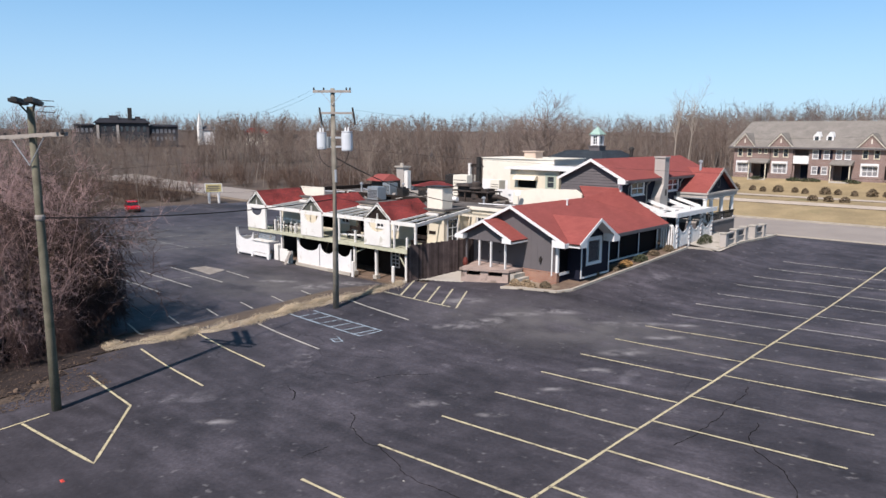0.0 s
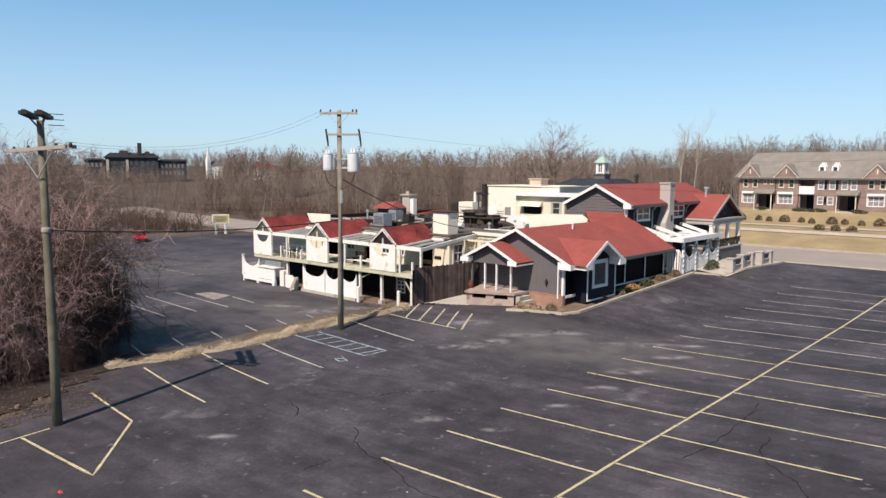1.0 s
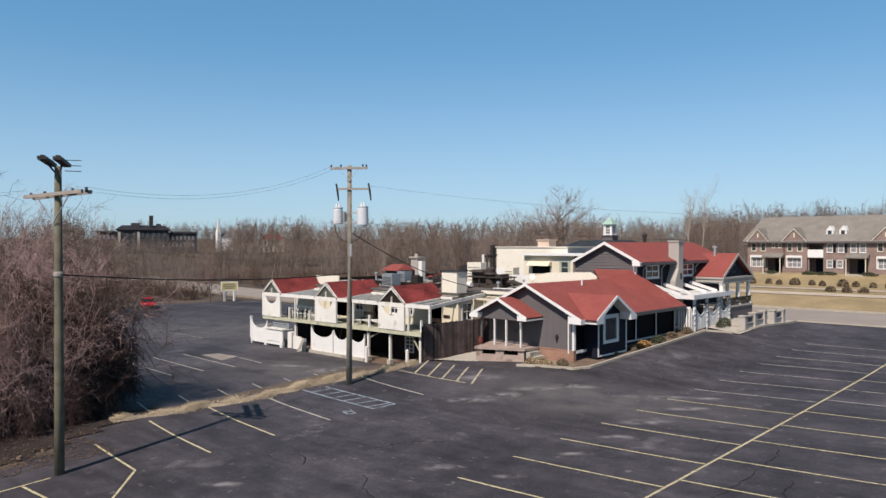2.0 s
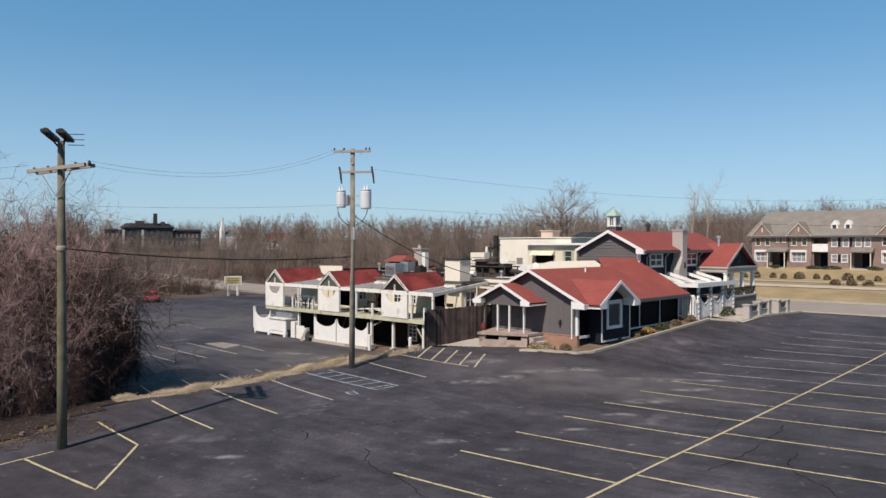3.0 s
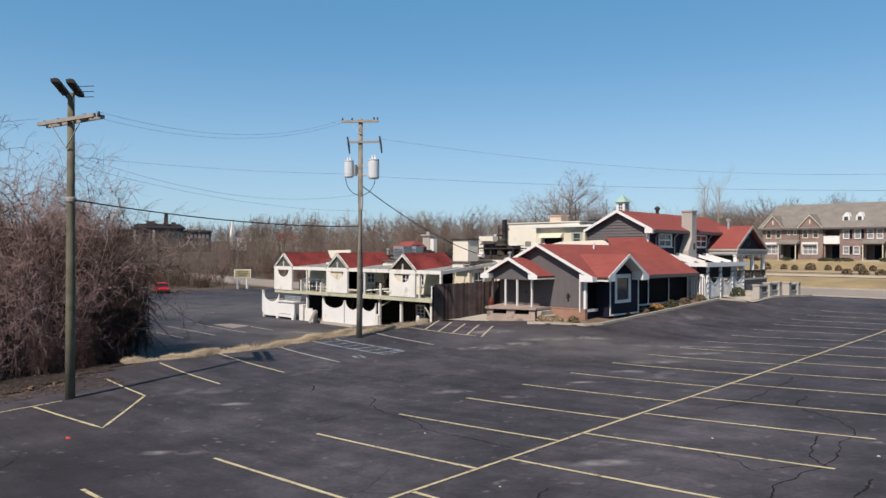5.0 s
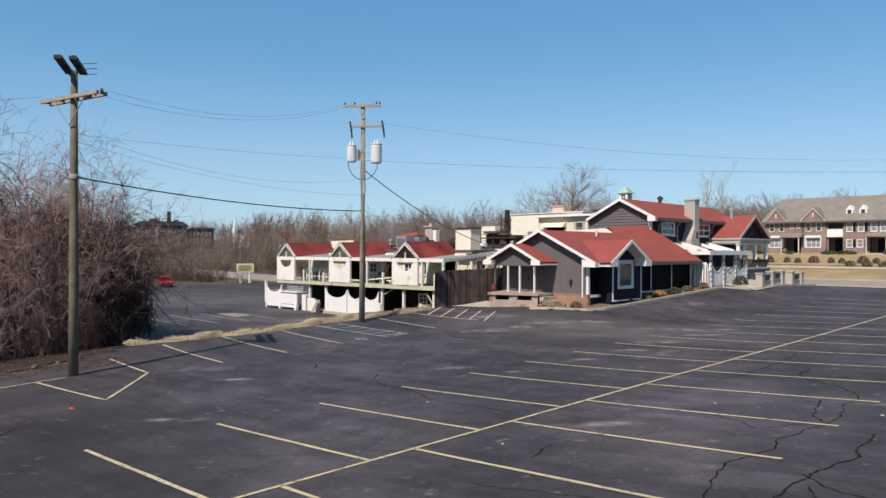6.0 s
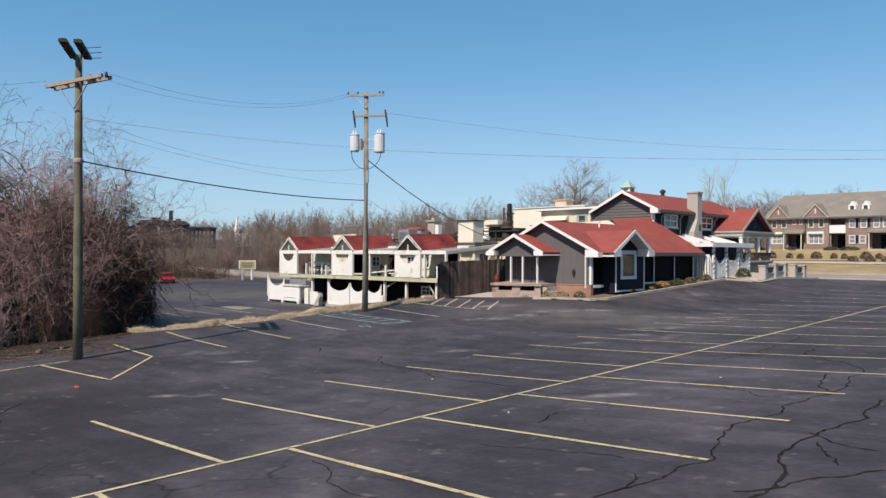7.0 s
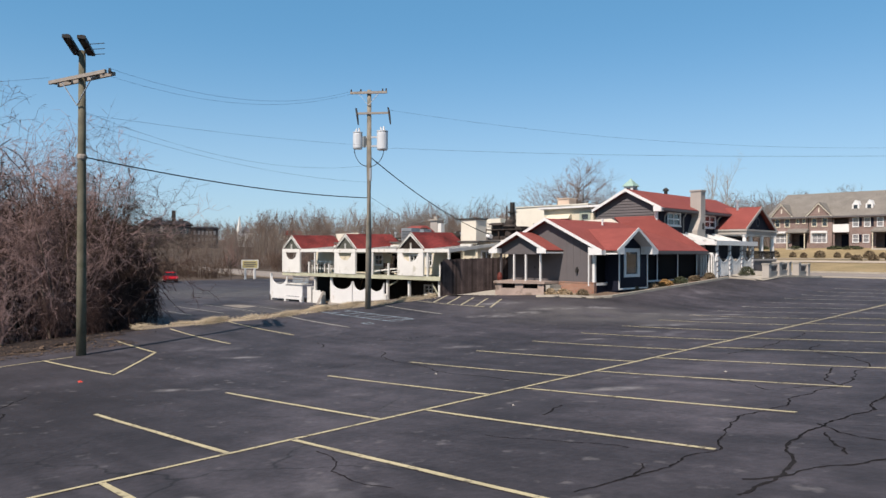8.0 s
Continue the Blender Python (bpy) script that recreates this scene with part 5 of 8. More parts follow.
# flat rafters and grey awning boards between the gables
for a, b in ((-54.3, -49.4), (-46.2, -41.3), (-38.1, -36.4)):
    for x in np.arange(a, b, 1.15):
        s = Shape().hexa([(x, DY + 0.16, 3.3), (x + 0.08, DY + 0.16, 3.3), (x + 0.08, 40.9, 3.66), (x, 40.9, 3.66)], [(x, DY + 0.16, 3.45), (x + 0.08, DY + 0.16, 3.45), (x + 0.08, 40.9, 3.80), (x, 40.9, 3.80)])
        part("rafter", s, OLDWHITE, deck)
    ys, zs = (40.15, 3.76) if a > -40 else (40.05, 3.75)
    s = Shape().hexa([(a, ys, zs), (b, ys, zs), (b, 41.2, 3.86), (a, 41.2, 3.86)], [(a, ys, zs + 0.05), (b, ys, zs + 0.05), (b, 41.2, 3.91), (a, 41.2, 3.91)])
    part("awning_board", s, ROOFTAR, deck, "dark sagging awning between the gables")
    part("awning_edge", Shape().box(a + 0.2, b - 0.3, ys - 0.15, ys, zs - 0.12, zs + 0.08), OLDWHITE, deck)
# side railings and leftovers on the deck
s = Shape()
for x in np.arange(-53.8, -50.2, 0.55):
    s.beam((x, DY + 0.3, 2.1), (x + 0.5, DY + 0.3, 2.0 - 0.15 * math.sin(x * 5)), 0.05)
    s.box(x, x + 0.06, DY + 0.28, DY + 0.34, 1.3, 2.15)
part("railing", s, BROWNWALL, deck, "dark deck railing")
for x in (-54.0, -53.1, -52.0, -51.2):
    part("baluster_post", Shape().box(x - 0.06, x + 0.06, DY + 0.9, DY + 1.02, 1.3, 2.45), OLDWHITE, deck, "weathered white rail post")
part("hand_rail", Shape().beam((-54.2, DY + 0.96, 2.4), (-50.0, DY + 0.96, 2.3), 0.08, 0.1).beam((-54.2, DY + 0.96, 1.75), (-50.0, DY + 0.96, 1.7), 0.05, 0.07), OLDWHITE, deck)
part("cross_brace", Shape().beam((-52.0, DY + 0.97, 1.4), (-50.2, DY + 0.97, 2.35), 0.05, 0.08).beam((-51.9, DY + 1.0, 2.3), (-50.3, DY + 1.0, 1.45), 0.05, 0.08), GREYWOOD, deck)
part("knee_brace", Shape().beam((-37.7, 36.8, 0.9), (-36.9, 36.8, -0.1), 0.07, 0.1), DECKWOOD, deck, "slanting knee brace under the deck")
part("knee_brace", Shape().beam((-42.6, 36.8, 0.55), (-41.5, 36.8, 1.0), 0.07, 0.1), DECKWOOD, deck)
s = Shape().beam((-49.4, 38.9, -1.2), (-48.9, 39.2, 0.9), 0.22, 0.04).beam((-47.2, 38.4, -1.2), (-47.5, 39.0, 0.95), 0.18, 0.04)
solo("leaning_planks", s, SOIL, "brown planks leaning in the shade under the deck", "boards", base=(-48.5, 39, -1.27))
s = Shape().beam((-46.1, 39.6, 1.36), (-45.4, 40.2, 3.1), 0.2, 0.05).beam((-45.4, 39.5, 1.36), (-45.9, 40.2, 2.9), 0.14, 0.05)
solo("leaning_planks", s, BROWNWALL, "dark planks leaning on the cream wall", "boards", base=(-45.7, 39.8, 1.36))
s = Shape().beam((-46.0, 38.0, 1.6), (-42.2, 37.2, 1.9), 0.25, 0.1).beam((-45.5, 38.6, 1.5), (-41.9, 38.2, 1.7), 0.2, 0.08)
solo("loose_boards", s, OLDWHITE, "loose white boards lying on the deck", "boards", base=(-44, 38, 1.35))
for x in (-44.7, -37.2):
    t = thing("picnic_bench", (x, 38.4, 1.36), "dark weathered bench standing on the deck", "bench", "deck benches")
    part("seat", Shape().box(x - 0.7, x + 0.7, 38.2, 38.6, 1.78, 1.84), BROWNWALL, t)
    part("backrest", Shape().box(x - 0.7, x + 0.7, 38.58, 38.64, 2.0, 2.3), BROWNWALL, t)
    for sx in (-0.6, 0.6):
        part("leg", Shape().box(x + sx - 0.04, x + sx + 0.04, 38.22, 38.62, 1.36, 1.78).box(x + sx - 0.04, x + sx + 0.04, 38.56, 38.62, 1.78, 2.3), BROWNWALL, t)

# upper-storey wall behind the deck, cream with dark openings and two small windows
hl = [(-52.6, -50.0, 1.4, 3.1), (-48.9, -47.9, 2.1, 2.95), (-46.9, -45.2, 1.4, 3.1), (-44.3, -43.4, 2.1, 2.95), (-42.3, -41.6, 2.1, 2.95), (-39.7, -38.4, 1.4, 3.2)]
s = wall(Shape(), "-y", 40.6, 0.25, -58.0, -36.6, 1.2, 4.0, hl)
part("upper_wall", s, CREAM, deckb, "cream stucco upper wall")
for u0, u1, z0, z1 in (hl[1], hl[3], hl[4]):
    window(deckb, "-y", 40.6, u0, u1, z0, z1, 2, 2, WHITE, 0.12)
# backing walls coloured near-black for the shade in the rooms
s = Shape().box(-57.8, -36.8, 45.5, 45.6, -1.3, 3.9).box(-57.8, -36.9, 40.85, 45.5, 1.15, 1.2)
part("inner_wall", s, SHADEBLACK, deckb, "backing wall coloured as the room's dark shade")
part("flank_wall", Shape().box(-58.0, -57.75, 40.85, 62, -1.4, 4.0), CREAM, deckb)
part("letter_plate", Shape().box(-38.15, -37.45, 40.56, 40.598, 2.1, 2.35), BROWNWALL, deckb, "small dark wall plate")
part("flank_wall", wall(Shape(), "+x", -36.6, 0.25, 40.85, 43.6, -1.4, 4.0, [(41.05, 42.25, 1.3, 3.3)]), CREAM, deckb)
window(deckb, "+x", -36.6, 41.05, 42.25, 1.3, 3.3, 2, 3, WHITE, 0.14, sill=False)
part("flat_roof", Shape().box(-58.2, -36.4, 40.5, 62.2, 4.0, 4.12), ROOFTAR, deckb, "dark patched flat roof")
part("parapet", Shape().box(-52.0, -41.5, 43.6, 43.8, 4.12, 4.55), BROWNWALL, deckb, "dark roof edge")
part("parapet", Shape().box(-58.3, -57.9, 42.8, 62.3, 4.12, 4.5).box(-58.3, -44.0, 62.0, 62.3, 4.12, 4.5), BROWNWALL, deckb)
# lower level: back wall coloured near-black for shade, posts, scalloped white screens
part("lower_wall", Shape().box(-57.5, -42.0, 40.2, 40.4, -1.5, 1.0), BROWNWALL, deckb, "dark lower wall, shade under the deck put into its colour")
part("lower_wall", wall(Shape(), "-y", 38.8, 0.2, -42.0, -36.0, -1.5, 1.0, [(-40.6, -39.7, -0.6, 0.6)]), BROWNWALL, deckb, "dark lower wall, shade under the deck put into its colour")
window(deckb, "-y", 38.8, -40.6, -39.7, -0.6, 0.6, 2, 4, WHITE, 0.1, sill=False)
part("roof_flashing", Shape().hexa([(-55.1, 41.2, 4.1), (-52.1, 41.2, 4.1), (-52.1, 41.3, 4.1), (-55.1, 41.3, 4.1)], [(-55.6, 41.2, 4.95), (-52.1, 41.2, 5.0), (-52.1, 41.3, 5.0), (-55.6, 41.3, 4.95)]), PALE, deckb, "cream boarded end behind the gable roof")
# floor takes a dark brown so that the shade under the deck reads
part("lower_floor", Shape().box(-58, -36.0, 36.6, 45.5, -1.6, -1.27), MULCH, deckb, "brown floor, darkened for the shade below the deck")
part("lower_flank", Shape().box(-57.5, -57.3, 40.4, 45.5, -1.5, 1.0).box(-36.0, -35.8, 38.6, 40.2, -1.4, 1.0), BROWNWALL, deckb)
for x, top in ((-52.6, 1.0), (-50.2, 1.0), (-42.75, 1.05), (-40.2, 1.05), (-36.9, 1.08)):
    zb = min(-1.25, gz1(x, 36.8))
    part("post", Shape().box(x - 0.09, x + 0.09, 36.72, 36.9, -1.5, top), OLDWHITE, deck, "white deck post")
    part("pad", Shape().box(x - 0.2, x + 0.2, 36.6, 37.0, -1.5, -0.95), CONCRETE, deck)
for x, h in ((-42.2, 0.9), (-37.6, 1.1)):
    part("bollard", Shape().tube([(x, 36.1, -1.4), (x, 36.1, -1.0 + h), (x, 36.1, -0.95 + h)], [0.13, 0.13, 0.05], 10), OLDWHITE, deck, "white stub bollard")


def scallop(x0, x1, y, zb, zt, depth, name="screen_wall"):
    n = 16
    s = Shape()
    for i in range(n):
        a, b = x0 + (x1 - x0) * i / n, x0 + (x1 - x0) * (i + 1) / n
        f = lambda x: zt - depth * math.sqrt(max(0, 1 - ((x - (x0 + x1) / 2) / ((x1 - x0) / 2)) ** 2))
        s.hexa([(a, y, zb), (b, y, zb), (b, y + 0.1, zb), (a, y + 0.1, zb)], [(a, y, f(a)), (b, y, f(b)), (b, y + 0.1, f(b)), (a, y + 0.1, f(a))])
    return s


screen = thing("screen_wall", (-47, 36.5, -1.35), "white scalloped board screen under the deck", "screen wall")
for x0, x1 in ((-49.9, -46.95), (-46.85, -44.95), (-44.85, -42.9)):
    part("screen_panel", scallop(x0, x1, 36.5, -1.4, 0.78, 0.72), WHITE, screen, "white panel with a scooped top")
part("plinth", Shape().box(-50.0, -42.8, 36.3, 36.7, -1.5, -1.12), CONCRETE, screen)
stall = thing("white_ticket_booth", (-55.9, 36, -1.35), "white scalloped wooden booth front on short legs", "booth")
part("front_panel", scallop(-58.6, -56.0, 36.0, -0.85, 0.95, 0.75), WHITE, stall)
part("front_panel", Shape().box(-56.0, -53.5, 36.0, 36.1, -0.8, 0.25), WHITE, stall)
part("left_post", Shape().box(-58.75, -58.6, 35.95, 36.15, -1.35, 1.2), WHITE, stall)
part("side_panel", Shape().box(-58.7, -58.6, 36.15, 38.2, -0.9, 0.3), WHITE, stall)
part("top_ledge", Shape().box(-56.1, -53.4, 35.9, 37.0, 0.25, 0.34), OLDWHITE, stall)
s = Shape()
for k in range(4):
    s.box(-56.0, -53.4, 36.6 + 0.02 * k, 36.66 + 0.02 * k, 0.4 + 0.15 * k, 0.5 + 0.15 * k)
part("louvre", s, UNITGREY, stall, "grey slatted shutter")
for x in (-58.6, -56.2, -53.7):
    part("leg", Shape().box(x - 0.15, x + 0.15, 35.95, 36.25, -1.4, -0.8), WHITE, stall)
part("foot_rail", Shape().box(-58.7, -53.5, 35.98, 36.08, -1.1, -0.85), WHITE, stall)
s = Shape()
s.box(-53.3, -52.7, 36.4, 37.0, -1.3, 0.1).box(-52.3, -51.2, 36.3, 36.4, -1.3, -0.15)
s.box(-51.2, -50.8, 36.2, 36.6, -1.35, -0.3)
solo("stacked_boards", s, OLDWHITE, "white boards and boxes stacked under the deck", "boards", base=(-52, 36.5, -1.3))
s = Shape().beam((-50.6, 35.6, -1.3), (-50.4, 36.1, -0.2), 0.7, 0.05)
solo("leaning_board", s, GREYWOOD, "weathered panel leaning on the white screen", "panel", base=(-50.5, 35.8, -1.3))

# brown board fence from the deck to the porch
fence = thing("wooden_fence", (-33, 35.6, 0), "tall dark brown wooden board fence", "fence")
FA, FB = Vector((-32.05, 32.25)), Vector((-30.65, 37.15))
nb = 38
for k in range(nb):
    t0, t1 = k / nb, (k + 0.93) / nb
    a, b = FA.lerp(FB, t0), FA.lerp(FB, t1)
    top = 2.74 + 0.16 * t0 + rngl.uniform(-0.025, 0.025)
    zb = min(gz1(a.x, a.y), gz1(b.x, b.y)) - 0.05
    n = Vector((FB.y - FA.y, -(FB.x - FA.x))).normalized() * 0.022
    off = rngl.uniform(-0.006, 0.006)
    s = Shape().hexa([(a.x + n.x + off, a.y + n.y, zb), (a.x - n.x + off, a.y - n.y, zb), (b.x - n.x, b.y - n.y, zb), (b.x + n.x, b.y + n.y, zb)],
                     [(a.x + n.x + off, a.y + n.y, top), (a.x - n.x + off, a.y - n.y, top), (b.x - n.x, b.y - n.y, top), (b.x + n.x, b.y + n.y, top)])
    part("board", s, FENCEWOOD, fence)
for k in range(4):
    c = FA.lerp(FB, k / 3)
    part("post", Shape().box(c.x - 0.16, c.x - 0.06, c.y - 0.05, c.y + 0.05, gz1(c.x, c.y) - 0.2, 2.6 + 0.16 * k / 3), FENCEWOOD, fence)
s = Shape()
for z in (0.8, 2.3):
    part("rail", Shape().beam((FA.x - 0.055, FA.y, z), (FB.x - 0.055, FB.y, z + 0.3), 0.05, 0.1), FENCEWOOD, fence)
ap = sheet("pavement", np.arange(-32.2, -28.9, 0.15), np.arange(32.3, 37.2, 0.15), 0.085, CONCRETE, lambda x, y: (x > -32.05 + 0.286 * (y - 32.25) + 0.06) & (y > 32.35 + 0.5 * (x + 32.0)))
tagged(ap, "pale concrete apron along the fence", "apron", kind="structure")

# ---- cream kitchen blocks on the flat roof ----
kit = thing("kitchen_block", (-36, 50, 0), "low cream stucco kitchen block with dark flat roof", "building")
hk = [(-38.9 + 3.2, -34.9, 1.6, 3.5), (-34.2, -33.4, 1.6, 3.5), (-32.9, -31.6, 2.4, 3.4)]
part("front_wall", wall(Shape(), "-y", 43.6, 0.2, -36.6, -30.6, -0.6, 4.05, hk), CREAM, kit, "cream stucco wall")
for k, h in enumerate(hk[:2]):
    window(kit, "-y", 43.6, *h, 2, 3, OLDWHITE, 0.12, sill=False)
part("boarded_opening", fbox(Shape(), "-y", 43.6, *hk[2], -0.12, -0.05), GREYWOOD, kit, "grey boarded opening")
part("inner_wall", Shape().box(-36.4, -30.8, 45.4, 45.5, -0.6, 4.0), SHADEBLACK, kit)
part("fascia", Shape().box(-36.7, -30.5, 43.45, 43.6, 3.95, 4.2), PALE, kit, "pale roof edge")
s = Shape()
for x in np.arange(-36.3, -31, 0.55):
    s.box(x, x + 0.07, 42.2, 43.45, 3.6, 3.72)
s.box(-36.5, -30.9, 42.15, 42.25, 3.55, 3.7)
for x in (-36.4, -33.8, -31.0):
    s.box(x - 0.06, x + 0.06, 42.15, 42.27, gz1(x, 42), 3.55)
part("pergola_frame", s, CREAM, kit, "weathered timber lattice frame")
part("flat_roof", Shape().box(-44.0, -30.6, 43.6, 55.0, 4.13, 4.24), ROOFTAR, kit, "dark patched flat roof")
part("side_wall", Shape().box(-30.8, -30.6, 43.8, 48.2, 0.0, 4.1), CREAM, kit)

tall = thing("cream_tower_block", (-41, 57, 4.1), "tall windowless cream stucco block", "building")
part("wall", Shape().box(-44.3, -36.0, 54.8, 60.0, -1.0, 7.62), PALE, tall)
part("roof", Shape().box(-44.4, -35.9, 54.7, 60.1, 7.62, 7.70), PALE, tall)
part("white_patch", Shape().box(-44.31, -41.2, 54.785, 54.8, 4.2, 5.6), WHITE, tall, "whiter patch low on the front")
part("roof_hatch", Shape().box(-39.9, -38.6, 55.6, 56.8, 7.7, 8.3).box(-40.0, -38.5, 55.5, 56.9, 8.3, 8.38), mat("pinkish_render", (0.60, 0.47, 0.38), 0.9), tall, "cream hatch box")
part("antenna", Shape().tube([(-37.0, 55.6, 7.7), (-37.0, 55.6, 9.6)], 0.02, 5), BLACKMETAL, tall)

pent = thing("cream_penthouse", (-34.8, 51.8, 4.1), "cream roof-top room with white overhanging roof slab", "building")
pw = [(-36.5, -34.6, 5.4, 6.1), (-33.5, -32.7, 5.45, 6.5)]
part("front_wall", wall(Shape(), "-y", 50.0, 0.2, -37.3, -32.3, 4.2, 6.95, pw), CREAM, pent)
part("window_recess", fbox(Shape(), "-y", 50.0, *pw[0], -0.19, -0.14), SHADEBLACK, pent, "near-black backing, the opening's shade in its colour")
part("hood", Shape().hexa([(-36.7, 49.4, 6.08), (-34.4, 49.4, 6.08), (-34.4, 50.0, 6.08), (-36.7, 50.0, 6.08)], [(-36.7, 49.75, 6.42), (-34.4, 49.75, 6.42), (-34.4, 50.0, 6.48), (-36.7, 50.0, 6.48)]), CREAM, pent, "cream window hood")
window(pent, "-y", 50.0, *pw[1], 1, 2, mat("sage_green_trim", (0.36, 0.40, 0.33), 0.7), 0.22, sill=False)
part("side_wall", Shape().box(-32.5, -32.3, 50.2, 54.7, 4.2, 6.95), CREAM, pent)
part("side_wall", Shape().box(-37.3, -37.1, 50.2, 54.7, 4.2, 6.95), CREAM, pent)
part("inner_wall", Shape().box(-37.1, -32.5, 53.0, 53.1, 4.2, 6.9), SHADEBLACK, pent)
part("dark_side", Shape().box(-32.28, -31.0, 50.3, 54.7, 4.2, 6.9), NAVY, pent, "near-black side block")
part("roof_slab", Shape().box(-37.7, -30.9, 49.6, 54.79, 6.95, 7.12), WHITE, pent, "white overhanging roof slab")
part("low_wall", Shape().box(-37.3, -34.4, 48.2, 48.35, 4.2, 5.3), WHITE, pent, "low white parapet")
s = Shape().hexa([(-34.4, 46.55, 4.3), (-28.0, 46.55, 4.3), (-28.0, 46.75, 4.3), (-34.4, 46.75, 4.3)],
                 [(-34.4, 46.55, 5.25), (-28.0, 46.55, 5.45), (-28.0, 46.75, 5.45), (-34.4, 46.75, 5.25)])
s.hexa([(-34.4, 46.55, 5.25), (-28.0, 46.55, 5.45), (-28.6, 46.55, 5.78), (-32.4, 46.55, 5.66)], [(-34.4, 46.75, 5.25), (-28.0, 46.75, 5.45), (-28.6, 46.75, 5.78), (-32.4, 46.75, 5.66)])
solo("parapet_wall", s, PALE, "sloping cream parapet behind the red roof", "wall", kind="structure")

# ---- things on the flat roofs ----
RZ = 4.12
t = thing("vent_shaft", (-37.6, 41.4, RZ), "square cream stucco roof shaft with dark cap", "roof shaft")
part("shaft", Shape().box(-38.45, -36.85, 40.7, 41.85, RZ - 0.1, 5.78), PALE, t)
part("cap", Shape().box(-38.55, -36.75, 40.6, 41.95, 5.78, 5.86), BLACKMETAL, t, "dark flat cap")


def ac_unit(x, y, w, d, h, z, material, label, fan=True):
    t = thing("air_conditioner", (x, y, z), label, "air conditioner", "roof air conditioners")
    part("casing", Shape().box(x - w / 2, x + w / 2, y - d / 2, y + d / 2, z + 0.1, z + h), material, t)
    part("base_frame", Shape().box(x - w / 2 - 0.05, x + w / 2 + 0.05, y - d / 2, y + d / 2, z, z + 0.1), BLACKMETAL, t)
    s = Shape()
    for k in range(6):
        zz = z + 0.25 + (h - 0.45) * k / 6
        s.box(x - w / 2 + 0.1, x + w / 2 - 0.1, y - d / 2 - 0.02, y - d / 2, zz, zz + 0.05)
    part("louvre", s, BLACKMETAL, t)
    if fan:
        part("fan_guard", Shape().tube([(x, y, z + h), (x, y, z + h + 0.12)], min(w, d) * 0.36, 14), BLACKMETAL, t)
    return t


ac_unit(-46.1, 42.3, 1.3, 1.0, 1.2, RZ, UNITGREY, "grey-blue metal rooftop air conditioner", False)
ac_unit(-48.6, 46.3, 1.0, 1.0, 1.25, RZ, UNITGREY, "grey metal rooftop unit with side louvres")
ac_unit(-47.2, 46.6, 0.8, 0.8, 0.8, RZ, BLACKMETAL, "small dark rooftop unit")
ac_unit(-41.9, 49.2, 1.65, 1.2, 2.15, RZ, PALE, "pale boxy rooftop unit", False)
ac_unit(-39.6, 51.2, 1.0, 0.9, 1.7, RZ, PALE, "pale boxy rooftop unit", False)
ac_unit(-45.0, 47.4, 1.1, 0.9, 0.9, RZ, SOOT, "low sooty rooftop unit")
ac_unit(-50.6, 57.2, 1.0, 0.8, 1.5, RZ, BLACKMETAL, "sooty dark rooftop unit")
t = thing("exhaust_hood", (-38.4, 46.5, RZ + 0.12), "sooty black kitchen exhaust fan on a wide curb", "exhaust fan")
z0 = RZ + 0.12
part("curb", Shape().box(-40.1, -36.7, 45.9, 47.4, z0, z0 + 0.35), SOOT, t)
part("drum", Shape().tube([(-38.0, 46.2, z0 + 0.35), (-38.0, 46.2, z0 + 1.6), (-38.0, 46.2, z0 + 1.75)], [0.42, 0.42, 0.3], 14), SOOT, t)
part("cowl", Shape().tube([(-38.0, 46.2, z0 + 1.0), (-38.0, 46.2, z0 + 1.15), (-38.0, 46.2, z0 + 1.3)], [0.5, 0.62, 0.5], 14), SOOT, t)
part("motor_box", Shape().box(-39.9, -38.7, 46.2, 47.2, z0 + 0.35, z0 + 1.3), SOOT, t)
part("hood_plate", Shape().hexa([(-40.2, 45.9, z0 + 1.3), (-38.6, 45.9, z0 + 1.3), (-38.6, 47.3, z0 + 1.3), (-40.2, 47.3, z0 + 1.3)], [(-40.0, 46.1, z0 + 1.5), (-38.8, 46.1, z0 + 1.5), (-38.8, 47.1, z0 + 1.5), (-40.0, 47.1, z0 + 1.5)]), SOOT, t)
part("side_box", Shape().box(-37.4, -36.8, 46.1, 47.2, z0 + 0.35, z0 + 1.15), SOOT, t)
part("rod", Shape().tube([(-38.45, 46.3, z0 + 0.4), (-38.45, 46.3, z0 + 2.9)], 0.07, 6), SOOT, t)
part("platform", Shape().box(-40.6, -36.3, 45.7, 47.6, z0 + 0.86, z0 + 0.95), SOOT, t, "sooty platform plate")
for x in (-40.4, -38.9, -36.5):
    for y in (45.8, 47.5):
        part("leg", Shape().box(x - 0.04, x + 0.04, y - 0.04, y + 0.04, z0, z0 + 0.86), SOOT, t)
part("duct", Shape().tube([(-36.9, 46.4, z0 + 0.5), (-36.0, 46.6, z0 + 0.55), (-35.3, 46.9, z0 + 0.3), (-35.2, 46.9, z0)], 0.2, 10), SOOT, t, "bent sooty duct")
part("duct", Shape().tube([(-40.0, 46.9, z0 + 1.2), (-40.9, 47.4, z0 + 1.2), (-41.4, 48.0, z0 + 0.6), (-41.4, 48.0, z0)], 0.17, 10), SOOT, t, "bent sooty duct")
t = thing("flue_stack", (-41.7, 51, RZ), "square dark metal flue stack", "flue")
part("shaft", Shape().box(-41.9, -41.55, 50.9, 51.22, RZ + 0.12, 7.85), BLACKMETAL, t)
part("collar", Shape().box(-42.06, -41.39, 50.74, 51.36, 6.9, 7.0), BLACKMETAL, t)
